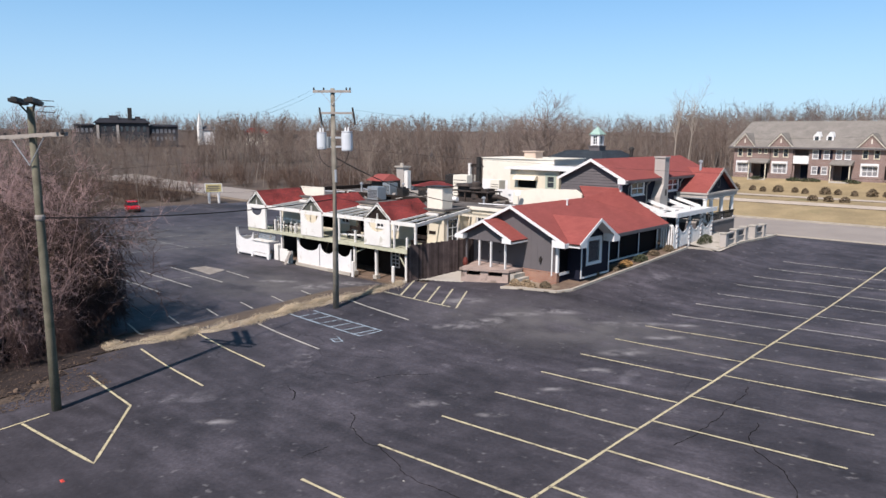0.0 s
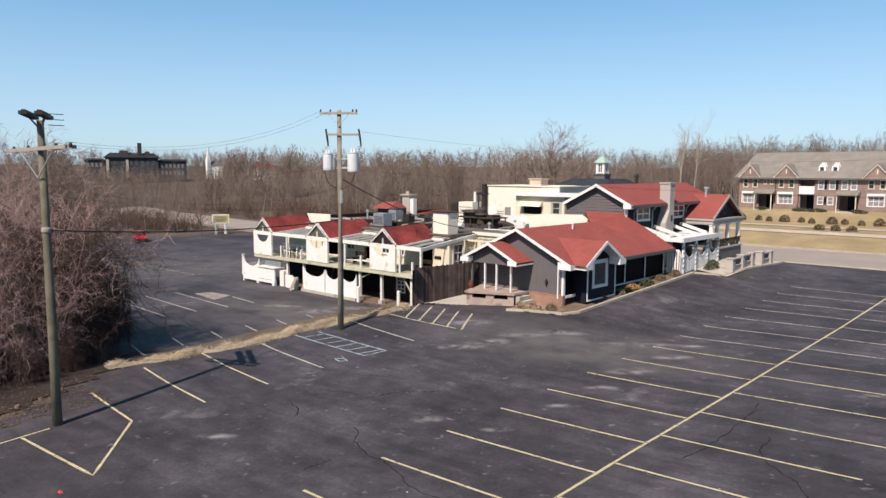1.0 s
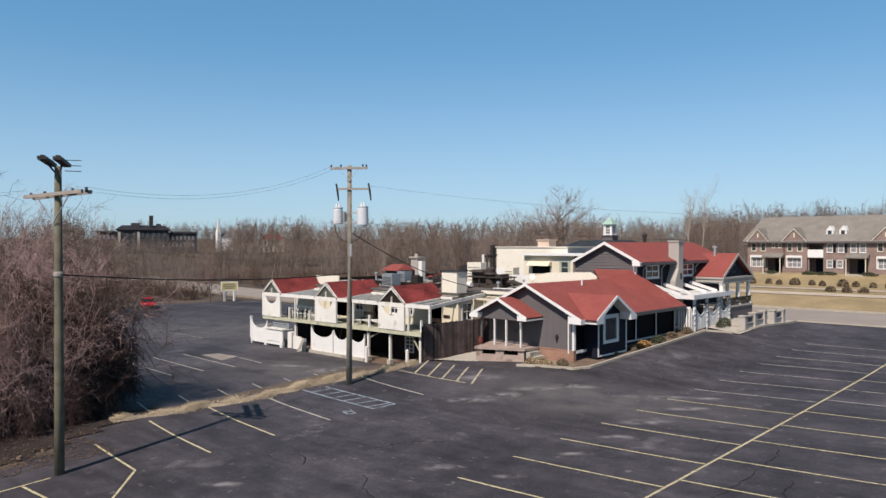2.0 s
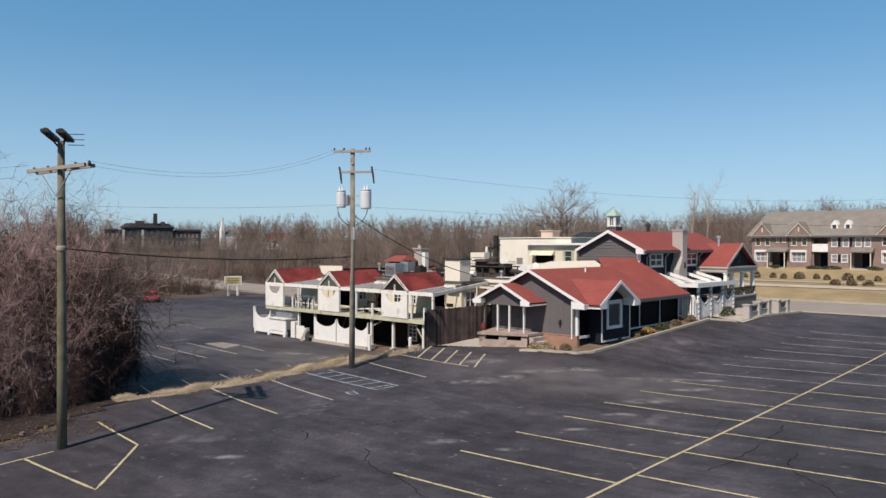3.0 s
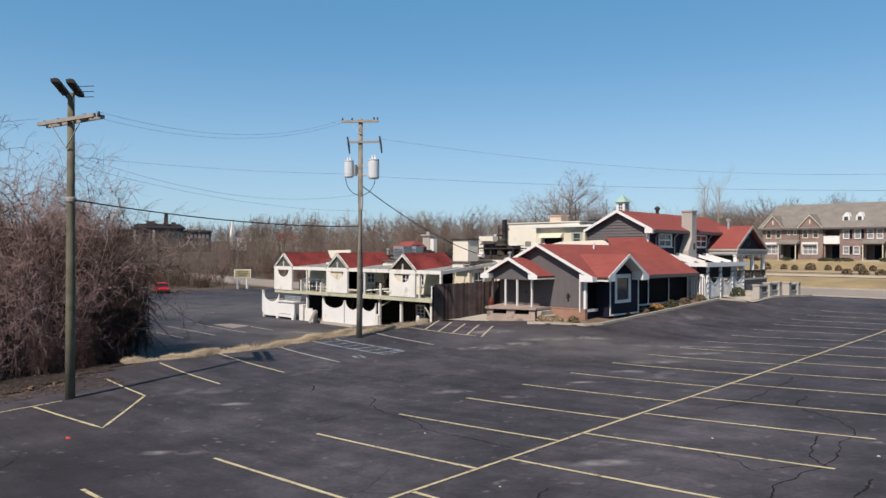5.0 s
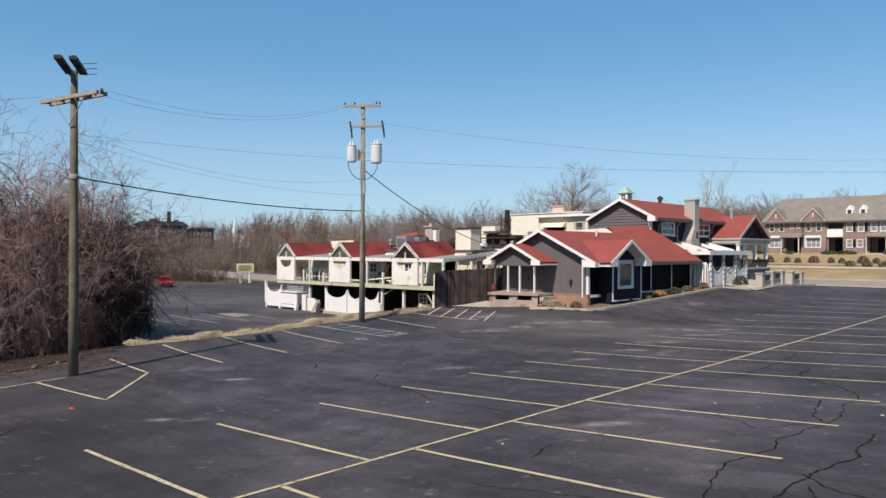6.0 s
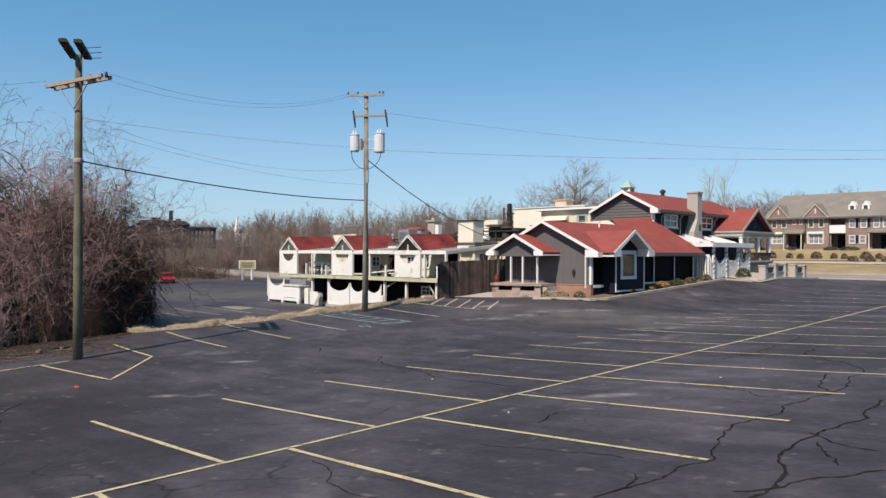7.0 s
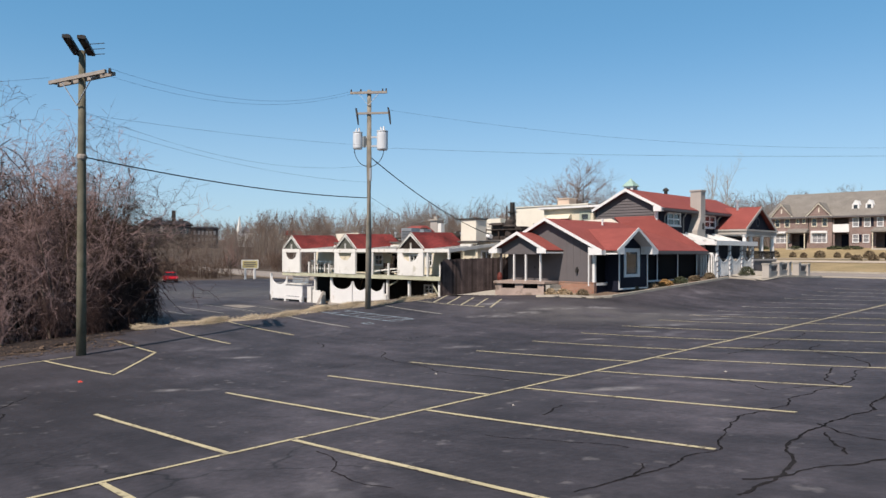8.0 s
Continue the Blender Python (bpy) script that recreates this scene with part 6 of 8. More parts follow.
t = thing("white_vent_drum", (-39.0, 44.6, RZ + 0.12), "white round roof vent drum", "vent")
part("drum", Shape().tube([(-39.4, 44.6, RZ + 0.42), (-38.7, 44.6, RZ + 0.42)], 0.2, 14), WHITE, t)
part("cradle", Shape().box(-39.35, -38.8, 44.4, 44.8, RZ + 0.12, RZ + 0.3), BLACKMETAL, t)
t = thing("satellite_dish", (-33.6, 46.2, RZ + 0.12), "small white satellite dish on the kitchen roof", "dish")
part("mast", Shape().tube([(-33.6, 46.2, RZ + 0.12), (-33.6, 46.2, RZ + 0.9)], 0.03, 6), GALV, t)
part("reflector", Shape().tube([(-33.55, 46.05, RZ + 1.15), (-33.5, 46.0, RZ + 1.17), (-33.42, 45.86, RZ + 1.2)], [0.05, 0.15, 0.25], 14), OLDWHITE, t, "white dish reflector")
for x, y, h in ((-44.6, 48.0, 0.9), (-50.6, 50.0, 0.8), (-52.9, 46.5, 0.9), (-36.2, 45.0, 0.6), (-43.0, 45.6, 0.7), (-36.0, 48.3, 0.7)):
    s = Shape().tube([(x, y, RZ + 0.12), (x, y, RZ + h)], 0.08, 8).tube([(x, y, RZ + h), (x, y, RZ + h + 0.1), (x, y, RZ + h + 0.18)], [0.17, 0.17, 0.04], 10)
    solo("roof_vent", s, GALV, "galvanised mushroom vent on the flat roof", "vent", "mushroom vents", base=(x, y, RZ), smooth=False)
s = Shape()
rr = random.Random(11)
for k in range(46):
    x, y = rr.uniform(-56, -36), rr.uniform(41.5, 54)
    a, ln = rr.uniform(0, 3.1), rr.uniform(0.5, 2.2)
    s.beam((x, y, RZ + 0.18), (x + ln * math.cos(a), y + ln * math.sin(a), RZ + 0.18 + rr.uniform(0, .35)), rr.uniform(0.08, 0.3), 0.07)
tagged(solo("roof_debris", s, GREYWOOD, "scattered broken boards on the flat roof", "debris"), kind="stuff")
s = Shape()
for k in range(16):
    x, y = rr.uniform(-54, -37), rr.uniform(42, 53)
    w, d = rr.uniform(0.3, 1.0), rr.uniform(0.2, 0.6)
    s.box(x, x + w, y, y + d, RZ + 0.12, RZ + 0.12 + rr.uniform(0.05, 0.35))
tagged(solo("roof_scrap", s, OLDWHITE, "pale scrap panels and boxes on the flat roof", "debris"), kind="stuff")
s = Shape()
for a, b in (((-56.0, 44.0), (-50.2, 45.2)), ((-49.0, 44.6), (-42.5, 44.3)), ((-43.0, 46.5), (-43.2, 52.5)), ((-55.0, 48.6), (-51.0, 47.0)), ((-47.5, 49.5), (-44.0, 53.0)), ((-36.4, 44.6), (-32.0, 45.6))):
    s.tube([(*a, RZ + 0.22), ((a[0] + b[0]) / 2, (a[1] + b[1]) / 2 + 0.1, RZ + 0.2), (*b, RZ + 0.22)], 0.05, 6)
tagged(solo("roof_pipes", s, GALV, "thin pipes lying across the flat roof", "pipe"), kind="stuff")
s = Shape()
for x, y, w, d, turn in ((-53.5, 45.6, 3.2, 1.6, 0.3), (-47.0, 44.9, 2.6, 1.2, -0.2), (-41.0, 44.6, 2.2, 0.9, 0.1), (-49.5, 51.0, 3.0, 2.0, 0.5), (-40.5, 53.0, 2.4, 1.2, 0.0), (-33.5, 45.0, 2.4, 1.0, 0.1)):
    c, q = math.cos(turn), math.sin(turn)
    ring = [(x + c * u - q * v, y + q * u + c * v) for u, v in ((-w / 2, -d / 2), (w / 2, -d / 2), (w / 2, d / 2), (-w / 2, d / 2))]
    s.hexa([(*o, RZ + 0.122) for o in ring], [(*o, RZ + 0.15) for o in ring])
tagged(solo("roof_patches", s, GREYWOOD, "weathered grey patches of roofing felt", "roofing"), kind="stuff")
solo("roof_kerb", Shape().box(-46.0, -38.6, 43.9, 44.05, RZ, RZ + 0.35), GREYWOOD, "weathered wooden roof kerb", "roof kerb", kind="structure")
t = thing("brick_chimney", (-52.5, 51.9, RZ), "weathered pale brick chimney with stone cap", "chimney")
part("shaft", Shape().box(-53.1, -52.1, 51.5, 52.3, RZ, 6.5), STUCCO, t)
part("cap", Shape().box(-53.25, -51.95, 51.35, 52.45, 6.5, 6.65), CONCRETE, t)
part("pot", Shape().tube([(-52.7, 51.9, 6.65), (-52.7, 51.9, 6.95)], [0.2, 0.16], 8), CONCRETE, t)
part("side_flue", Shape().box(-52.1, -51.6, 51.6, 52.1, RZ, 6.2), OLDWHITE, t)
mon = thing("roof_monitor", (-52.6, 49, RZ), "low roof lantern with a faded red hipped roof", "roof lantern")
part("wall", Shape().box(-53.3, -51.2, 48.2, 50.2, RZ, 5.3), BLACKMETAL, mon, "solid near-black wall below the roof")
part("roof", Shape().hexa([(-53.8, 47.8, 5.3), (-51.3, 47.8, 5.3), (-51.3, 50.4, 5.3), (-53.8, 50.4, 5.3)], [(-53.5, 49.2, 5.9), (-51.7, 49.2, 5.9), (-51.7, 49.7, 5.9), (-53.5, 49.7, 5.9)]), ROOF_X, mon, "red hipped roof")
low = thing("low_roof", (-51, 56, RZ), "worn collapsed red roof over a low room", "roof")
part("wall", Shape().box(-54.0, -49.2, 55.0, 59.0, RZ, 4.4), GREYWOOD, low)
part("roof", Shape().hexa([(-54.3, 54.7, 4.4), (-49.0, 54.7, 4.4), (-49.0, 59.3, 4.4), (-54.3, 59.3, 4.4)], [(-53.0, 56.4, 4.85), (-50.5, 56.4, 4.68), (-50.5, 57.6, 4.68), (-53.0, 57.6, 4.85)]), OLDROOF, low, "worn red roof")
frm = thing("roof_frame", (-48, 58.5, RZ), "dark open timber frame on the far roof", "frame")
for x in (-50.0, -47.9, -45.8):
    part("post", Shape().box(x - 0.07, x + 0.07, 60.0, 60.14, RZ, 6.5), BROWNWALL, frm)
part("beam", Shape().box(-50.2, -45.6, 59.95, 60.2, 6.5, 6.75), BROWNWALL, frm)
part("end_board", Shape().box(-50.5, -50.2, 59.9, 60.2, 5.2, 6.8), OLDWHITE, frm, "white end board")

# ---- utility poles and wires ----
pa = thing("utility_pole", (-28.4, 9.35, gz1(-28.4, 9.35)), "tall weathered wooden pole with floodlights and crossarm", "utility pole")
AZ = gz1(-28.4, 9.35)
part("shaft", Shape().tube([(-28.4, 9.35, AZ - 0.3), (-28.42, 9.35, 3), (-28.46, 9.35, 7), (-28.48, 9.35, 10.75)], [0.18, 0.165, 0.145, 0.12], 14), POLEWOOD, pa, smooth=True)
P0, P1 = Vector((-29.86, 8.78, 9.64)), Vector((-27.05, 9.84, 9.78))
off = Vector((0.06, -0.17, 0))
arm = part("crossarm", Shape().beam(P0 + off, P1 + off, 0.10, 0.13), GREYWOOD, pa, "grey weathered crossarm")
part("crossarm", Shape().beam(P0 - off * 1.1 + Vector((0, 0, -0.02)), P1 - off * 1.1, 0.10, 0.13), GREYWOOD, pa)
dirA = (P1 - P0).normalized()
mid = Vector((-28.47, 9.35, 9.6))
for sgn in (-1, 1):
    part("brace", Shape().beam(mid + Vector((0, 0, -0.95)) + off * 1.2, mid + dirA * sgn * 0.8 + off * 1.2, 0.04, 0.02), GALV, pa, "flat metal brace")
for k, q in enumerate((-1.45, -0.7, 0.75, 1.45)):
    c = mid + dirA * q + Vector((0, 0, 0.08))
    part("insulator", Shape().tube([c, c + Vector((0, 0, 0.08)), c + Vector((0, 0, 0.2))], [0.05, 0.07, 0.04], 8), BLACKMETAL, pa)
# two long floodlight housings side by side on the pole top
def flood(c, label):
    """A long flat housing with a bevelled back, a lens below and a bracket."""
    c, ax = Vector(c), Vector((-0.89, 0.455, -0.015)).normalized()
    h = part("floodlight", Shape().beam(c - ax * 1.15, c + ax * 1.15, 0.27, 0.12), BLACKMETAL, pa, label)
    part("spine", Shape().beam(c - ax * 1.0 + Vector((0, 0, 0.09)), c + ax * 1.0 + Vector((0, 0, 0.09)), 0.14, 0.06), BLACKMETAL, h)
    part("lens", Shape().beam(c - ax * 1.05 - Vector((0, 0, 0.07)), c + ax * 1.05 - Vector((0, 0, 0.07)), 0.2, 0.02), RUBBER, h)
    part("bracket", Shape().beam(Vector((-28.47, 9.35, 10.4)), c - Vector((0, 0, 0.08)), 0.06, 0.06), BLACKMETAL, h)


flood((-28.58, 9.02, 10.92), "long dark floodlight housing")
flood((-28.30, 9.44, 10.92), "long dark floodlight housing")
for k in range(3):
    c = Vector((-28.2, 9.5, 10.98 - 0.2 * k))
    part("spur", Shape().tube([c, c + Vector((0.75, 0.30, -0.05))], 0.015, 5), BLACKMETAL, pa)
part("cable_clamp", Shape().tube([(-28.44, 9.35, 6.62), (-28.44, 9.35, 6.68), (-28.44, 9.35, 6.78), (-28.44, 9.35, 6.84)], [0.15, 0.185, 0.185, 0.15], 12), GREYWOOD, pa, "pale rope wrapping round the pole")

BXp, BYp = -31.0, 25.3
BZp = gz1(BXp, BYp)
pb = thing("utility_pole", (BXp, BYp, BZp), "wooden utility pole with crossarms and grey transformers", "utility pole")
part("shaft", Shape().tube([(BXp - 0.05, BYp, BZp - 0.3), (BXp, BYp, 4), (BXp, BYp, 8), (BXp, BYp, 12.3)], [0.175, 0.16, 0.14, 0.115], 14), GREYPOLE, pb, smooth=True)
perp = Vector((0.80, 0.60, 0)).normalized()
top = Vector((BXp, BYp, 12.11))
part("crossarm", Shape().beam(top - perp * 1.05 + Vector((0.09, -0.12, 0.02)), top + perp * 1.05 + Vector((0.09, -0.12, 0.02)), 0.10, 0.13), GREYWOOD, pb, "grey top crossarm")
arm2 = Vector((BXp, BYp, 10.92))
part("crossarm", Shape().beam(arm2 - perp * 0.72 + Vector((0.09, -0.12, 0.05)), arm2 + perp * 1.15 + Vector((0.09, -0.12, 0.05)), 0.09, 0.11), GREYWOOD, pb, "grey lower crossarm")
for sgn in (-1, 1):
    part("brace", Shape().beam(top + Vector((0.1, -0.13, -0.7)), top + perp * sgn * 0.6 + Vector((0.1, -0.13, 0)), 0.04, 0.02), GALV, pb)
for q in (-1.0, -0.45, 0.8, 1.0):
    c = top + perp * q + Vector((0.09, -0.12, 0.08))
    part("insulator", Shape().tube([c, c + Vector((0, 0, 0.06)), c + Vector((0, 0, 0.15))], [0.03, 0.05, 0.03], 8), BLACKMETAL, pb)
for q in (-0.72, 1.12):
    c = arm2 + perp * q + Vector((0.09, -0.12, 0.35))
    part("fuse_cutout", Shape().tube([c, c + Vector((0.08, 0.03, -0.45)), c + Vector((0.14, 0.05, -0.95))], [0.05, 0.06, 0.04], 8), BLACKMETAL, pb, "dark fuse cutout")
for q, r, z0, z1 in ((-0.66, 0.27, 9.0, 9.9), (0.76, 0.31, 8.92, 9.95)):
    c = arm2 + perp * q
    tr = part("transformer", Shape().tube([(c.x, c.y, z0), (c.x, c.y, z0 + 0.06), (c.x, c.y, z1 - 0.08), (c.x, c.y, z1)], [r * 0.9, r, r, r * 0.85], 18), TRANSGREY, pb, "pale grey transformer can", smooth=False)
    part("lid", Shape().tube([(c.x, c.y, z1), (c.x, c.y, z1 + 0.05)], r * 1.02, 18), TRANSGREY, tr)
    for dx in (-0.12, 0.12):
        part("bushing", Shape().tube([(c.x + dx, c.y, z1 + 0.05), (c.x + dx, c.y, z1 + 0.28)], [0.06, 0.035], 8), WHITE, tr)
part("mount", Shape().beam((BXp - perp.x * 0.5, BYp - perp.y * 0.5, 9.65), (BXp + perp.x * 0.5, BYp + perp.y * 0.5, 9.65), 0.08, 0.1)
     .beam((BXp - perp.x * 0.5, BYp - perp.y * 0.5, 9.15), (BXp + perp.x * 0.5, BYp + perp.y * 0.5, 9.15), 0.08, 0.1), GALV, pb, "transformer mounting bars")
c = Vector((BXp, BYp, 9.4)) + perp * -0.28
part("cooling_fins", Shape().box(c.x - 0.11, c.x + 0.11, c.y - 0.1, c.y + 0.1, 9.1, 9.7), UNITGREY, pb)
for sgn in (-1, 1):
    pts = []
    for k in range(9):
        u = k / 8
        q = perp * sgn * (0.85 * math.cos(u * math.pi / 2))
        pts.append(Vector((BXp, BYp, 9.0)) + q + Vector((0, 0, -1.0 * math.sin(u * math.pi / 2))))
    part("drop_loop", Shape().tube(pts, 0.02, 5), RUBBER, pb)
part("guard", Shape().tube([(BXp + 0.2, BYp - 0.05, 7.2), (BXp + 0.2, BYp - 0.05, 7.9)], 0.07, 8), GALV, pb)


def wire(name, a, b, sag, r, label):
    a, b = Vector(a), Vector(b)
    pts = [a.lerp(b, k / 24) - Vector((0, 0, sag * 4 * (k / 24) * (1 - k / 24))) for k in range(25)]
    return solo(name, Shape().tube(pts, r, 5), RUBBER, label, "cable", "overhead wires", base=a)


wire("overhead_cable", (-28.3, 9.45, 6.72), (BXp - 0.1, BYp, 6.25), 0.28, 0.026, "thick black service cable between the poles")
for a, b, sag in (((-27.1, 9.75, 9.95), (-31.84, 24.65, 12.25), 0.85), ((-27.9, 9.5, 9.95), (-31.4, 24.95, 12.25), 1.0),
                  ((-28.3, 9.4, 8.34), (BXp, BYp, 9.2), 0.15), ((-28.3, 9.4, 8.42), (BXp, BYp, 8.08), 0.85), ((-28.3, 9.4, 8.05), (BXp, BYp, 7.13), 0.45)):
    wire("overhead_wire", a, b, sag, 0.0045, "thin overhead wire between the poles")
wire("overhead_cable", (BXp, BYp, 8.6), (-36.6, 42.0, 4.6), 0.45, 0.028, "black service cable running to the roof")
wire("overhead_wire", (BXp, BYp, 6.35), (-40.0, 41.2, 4.25), 0.25, 0.010, "thin wire running down to the roof")
wire("overhead_wire", (BXp + 0.9, BYp + 0.6, 11.15), (0, 66.0, 11.4), 1.6, 0.005, "thin overhead wire running towards the street")
wire("overhead_wire", (BXp, BYp, 9.1), (30, 62.0, 9.2), 1.4, 0.006, "thin overhead wire running towards the street")
wire("overhead_wire", (-30.05, 8.7, 9.9), (-48, -12, 10.8), 1.0, 0.005, "thin overhead wire leaving the pole")

# ---- bare trees ----
def prisms(segs):
    """Three-sided bars for segments (x0 y0 z0 x1 y1 z1 r0 r1); those with r1 = 0 end in a point."""
    segs = np.asarray(segs, dtype=float)
    p, q, r0, r1 = segs[:, :3], segs[:, 3:6], segs[:, 6:7], segs[:, 7:8]
    d = q - p
    d /= np.linalg.norm(d, axis=1, keepdims=True) + 1e-9
    ref = np.where(np.abs(d[:, 2:3]) > 0.9, np.array([[1.0, 0, 0]]), np.array([[0, 0, 1.0]]))
    s = np.cross(d, ref)
    s /= np.linalg.norm(s, axis=1, keepdims=True) + 1e-9
    u = np.cross(s, d)
    n = len(segs)
    v = np.zeros((n, 6, 3))
    for k in range(3):
        a = 2 * math.pi * k / 3
        w = s * math.cos(a) + u * math.sin(a)
        v[:, k], v[:, 3 + k] = p + w * r0, q + w * r1
    base = np.arange(n)[:, None, None] * 6
    sharp = segs[:, 7] <= 0
    low = np.array([[0, 1, 3], [1, 2, 3], [2, 0, 3]])[None] + base
    high = np.array([[1, 4, 3], [2, 5, 4], [0, 3, 5]])[None] + base
    low[~sharp] = np.array([[0, 1, 4], [1, 2, 5], [2, 0, 3]])[None] + base[~sharp]
    high[~sharp] = np.array([[0, 4, 3], [1, 5, 4], [2, 3, 5]])[None] + base[~sharp]
    f = np.concatenate([low.reshape(-1, 3), high[~sharp].reshape(-1, 3)])
    used = np.ones((n, 6), dtype=bool)
    used[sharp, 4:] = False
    used = used.ravel()
    remap = np.cumsum(used) - 1
    return v.reshape(-1, 3)[used], remap[f]


def unit(rng):
    a, z = rng.uniform(0, 2 * math.pi), rng.uniform(-1, 1)
    r = math.sqrt(1 - z * z)
    return Vector((r * math.cos(a), r * math.sin(a), z))


def bare_tree(seed, height, radius, kids=(11, 6, 5), spread=0.75, low=0.3, levels=3, thin=0.009):
    rng = random.Random(seed)
    plan = [[6, kids[0], spread, 0.46, 0.07, 0.06], [4 if levels > 2 else 3, kids[1], 0.7, 0.5, 0.17, 0.06], [2, kids[2], 0.65, 0.55, 0.22, 0.05], [1, 0, 0, 0, 0.3, 0.02]]
    segs = []

    def go(p, d, length, r, level):
        pieces, children, spr, ratio, wig, lift = plan[level]
        if level == levels:
            pieces = 1
        step, pts = length / pieces, [(p, r)]
        for k in range(pieces):
            d = (d + unit(rng) * wig + Vector((0, 0, lift))).normalized()
            r1 = max(r * (1 - 0.78 * (k + 1) / pieces), thin)
            if level >= 2 and k == pieces - 1:
                r1 = 0.0
            q = p + d * step
            segs.append((*p, *q, pts[-1][1], r1))
            p = q
            pts.append((q, r1))
        if level < levels:
            for c in range(children):
                t = rng.uniform(low if level == 0 else 0.2, 1.0)
                k = min(int(t * pieces), pieces - 1)
                a, b = pts[k], pts[k + 1]
                o = a[0].lerp(b[0], t * pieces - k)
                ax = (b[0] - a[0]).normalized()
                side = ax.cross(unit(rng)).normalized()
                nd = (ax * math.cos(spr) + side * math.sin(spr)).normalized()
                go(o, nd, length * ratio * rng.uniform(0.65, 1.2) * (1.2 - 0.55 * t), max(a[1] * 0.6, thin), level + 1)

    go(Vector((0, 0, -0.2)), Vector((0, 0, 1)), height, radius, 0)
    return np.array(segs)


def thicket_bush(seed, height, stems=8, kids=10, twigs=10, tips=3, droop=-0.03, thin=0.007, thick=0.06, bare=0.25):
    """Crooked stems from one root, bare low down, with kinked branches and short fine twigs."""
    rng = random.Random(seed)
    segs = []
    count = (kids, twigs, tips)

    def go(p, d, length, r, level):
        pieces = (6, 4, 2, 1)[level]
        step, pts = length / pieces, [(p, r)]
        for k in range(pieces):
            d = (d + unit(rng) * (0.26, 0.50, 0.55, 0.3)[level] + Vector((0, 0, (0.10, droop, droop, 0.0)[level]))).normalized()
            r1 = max(r * (1 - 0.75 * (k + 1) / pieces), thin)
            if level >= 2 and k == pieces - 1:
                r1 = 0.0
            q = p + d * step * rng.uniform(0.75, 1.25)
            if q.z < 0.05:
                q.z = 0.05
            segs.append((*p, *q, pts[-1][1], r1))
            p = q
            pts.append((q, r1))
        if level < 3:
            for c in range(count[level]):
                t = rng.uniform(bare if level == 0 else 0.12, 1.0)
                k = min(int(t * pieces), pieces - 1)
                a, b = pts[k], pts[k + 1]
                o = a[0].lerp(b[0], t * pieces - k)
                ax = (b[0] - a[0]).normalized()
                nd = (ax * (0.55, 0.8, 0.9)[level] + unit(rng)).normalized()
                go(o, nd, length * (0.36, 0.36, 0.5)[level] * rng.uniform(0.5, 1.3), max(a[1] * 0.5, thin), level + 1)

    for k in range(stems):
        a = rng.uniform(0, 2 * math.pi)
        lean = rng.uniform(0.05, 0.6)
        go(Vector((rng.uniform(-.7, .7), rng.uniform(-.7, .7), 0)), Vector((math.cos(a) * lean, math.sin(a) * lean, 1)).normalized(), height * rng.uniform(0.55, 1.1), rng.uniform(0.4, 1.0) * thick, 0)
    return np.array(segs)


def wood_tree(seed, height, limbs=15, twigs=12, low=0.28, reach=0.30, open_angle=0.85, thin=0.013):
    """A woodland tree: a slim trunk that dissolves into limbs, and a soft round crown of fine twigs."""
    rng = random.Random(seed)
    segs, pts, rad = [], [Vector((0, 0, -0.2))], [0.115]
    d = Vector((rng.uniform(-.1, .1), rng.uniform(-.1, .1), 1)).normalized()
    for k in range(4):
        d = (d + unit(rng) * 0.10).normalized()
        pts.append(pts[-1] + d * height * 0.19)
        rad.append(0.115 * (1 - 0.22 * (k + 1)))
        segs.append((*pts[-2], *pts[-1], rad[-2], rad[-1] if k < 3 else 0.0))

    def spray(a, b, ax, n, ln):
        for c in range(n):
            o = a.lerp(b, rng.uniform(0.1, 1.0))
            e = o + (ax * 0.7 + unit(rng) + Vector((0, 0, 0.2))).normalized() * ln * rng.uniform(0.4, 1.3)
            segs.append((*o, *e, thin, 0.0))

    for c in range(limbs):
        t = low + (1 - low) * (c + rng.random()) / limbs
        k = min(int(t * 4), 3)
        o = pts[k].lerp(pts[k + 1], t * 4 - k)
        a = rng.uniform(0, 6.283)
        an = open_angle * rng.uniform(0.4, 1.25) * (1.2 - 0.5 * t)
        ln = height * reach * rng.uniform(0.6, 1.15) * (1.2 - 0.45 * t)
        d = Vector((math.sin(an) * math.cos(a), math.sin(an) * math.sin(a), math.cos(an)))
        m = o + d * ln * 0.45
        e = m + (d + unit(rng) * 0.4 + Vector((0, 0, 0.1))).normalized() * ln * 0.55
        segs.append((*o, *m, max(rad[k] * 0.4, 0.022), 0.018))
        segs.append((*m, *e, 0.018, 0.0))
        spray(o.lerp(m, 0.4), m, d, twigs // 3, ln * 0.34)
        spray(m, e, (e - m).normalized(), twigs - twigs // 3, ln * 0.36)
    return np.array(segs)


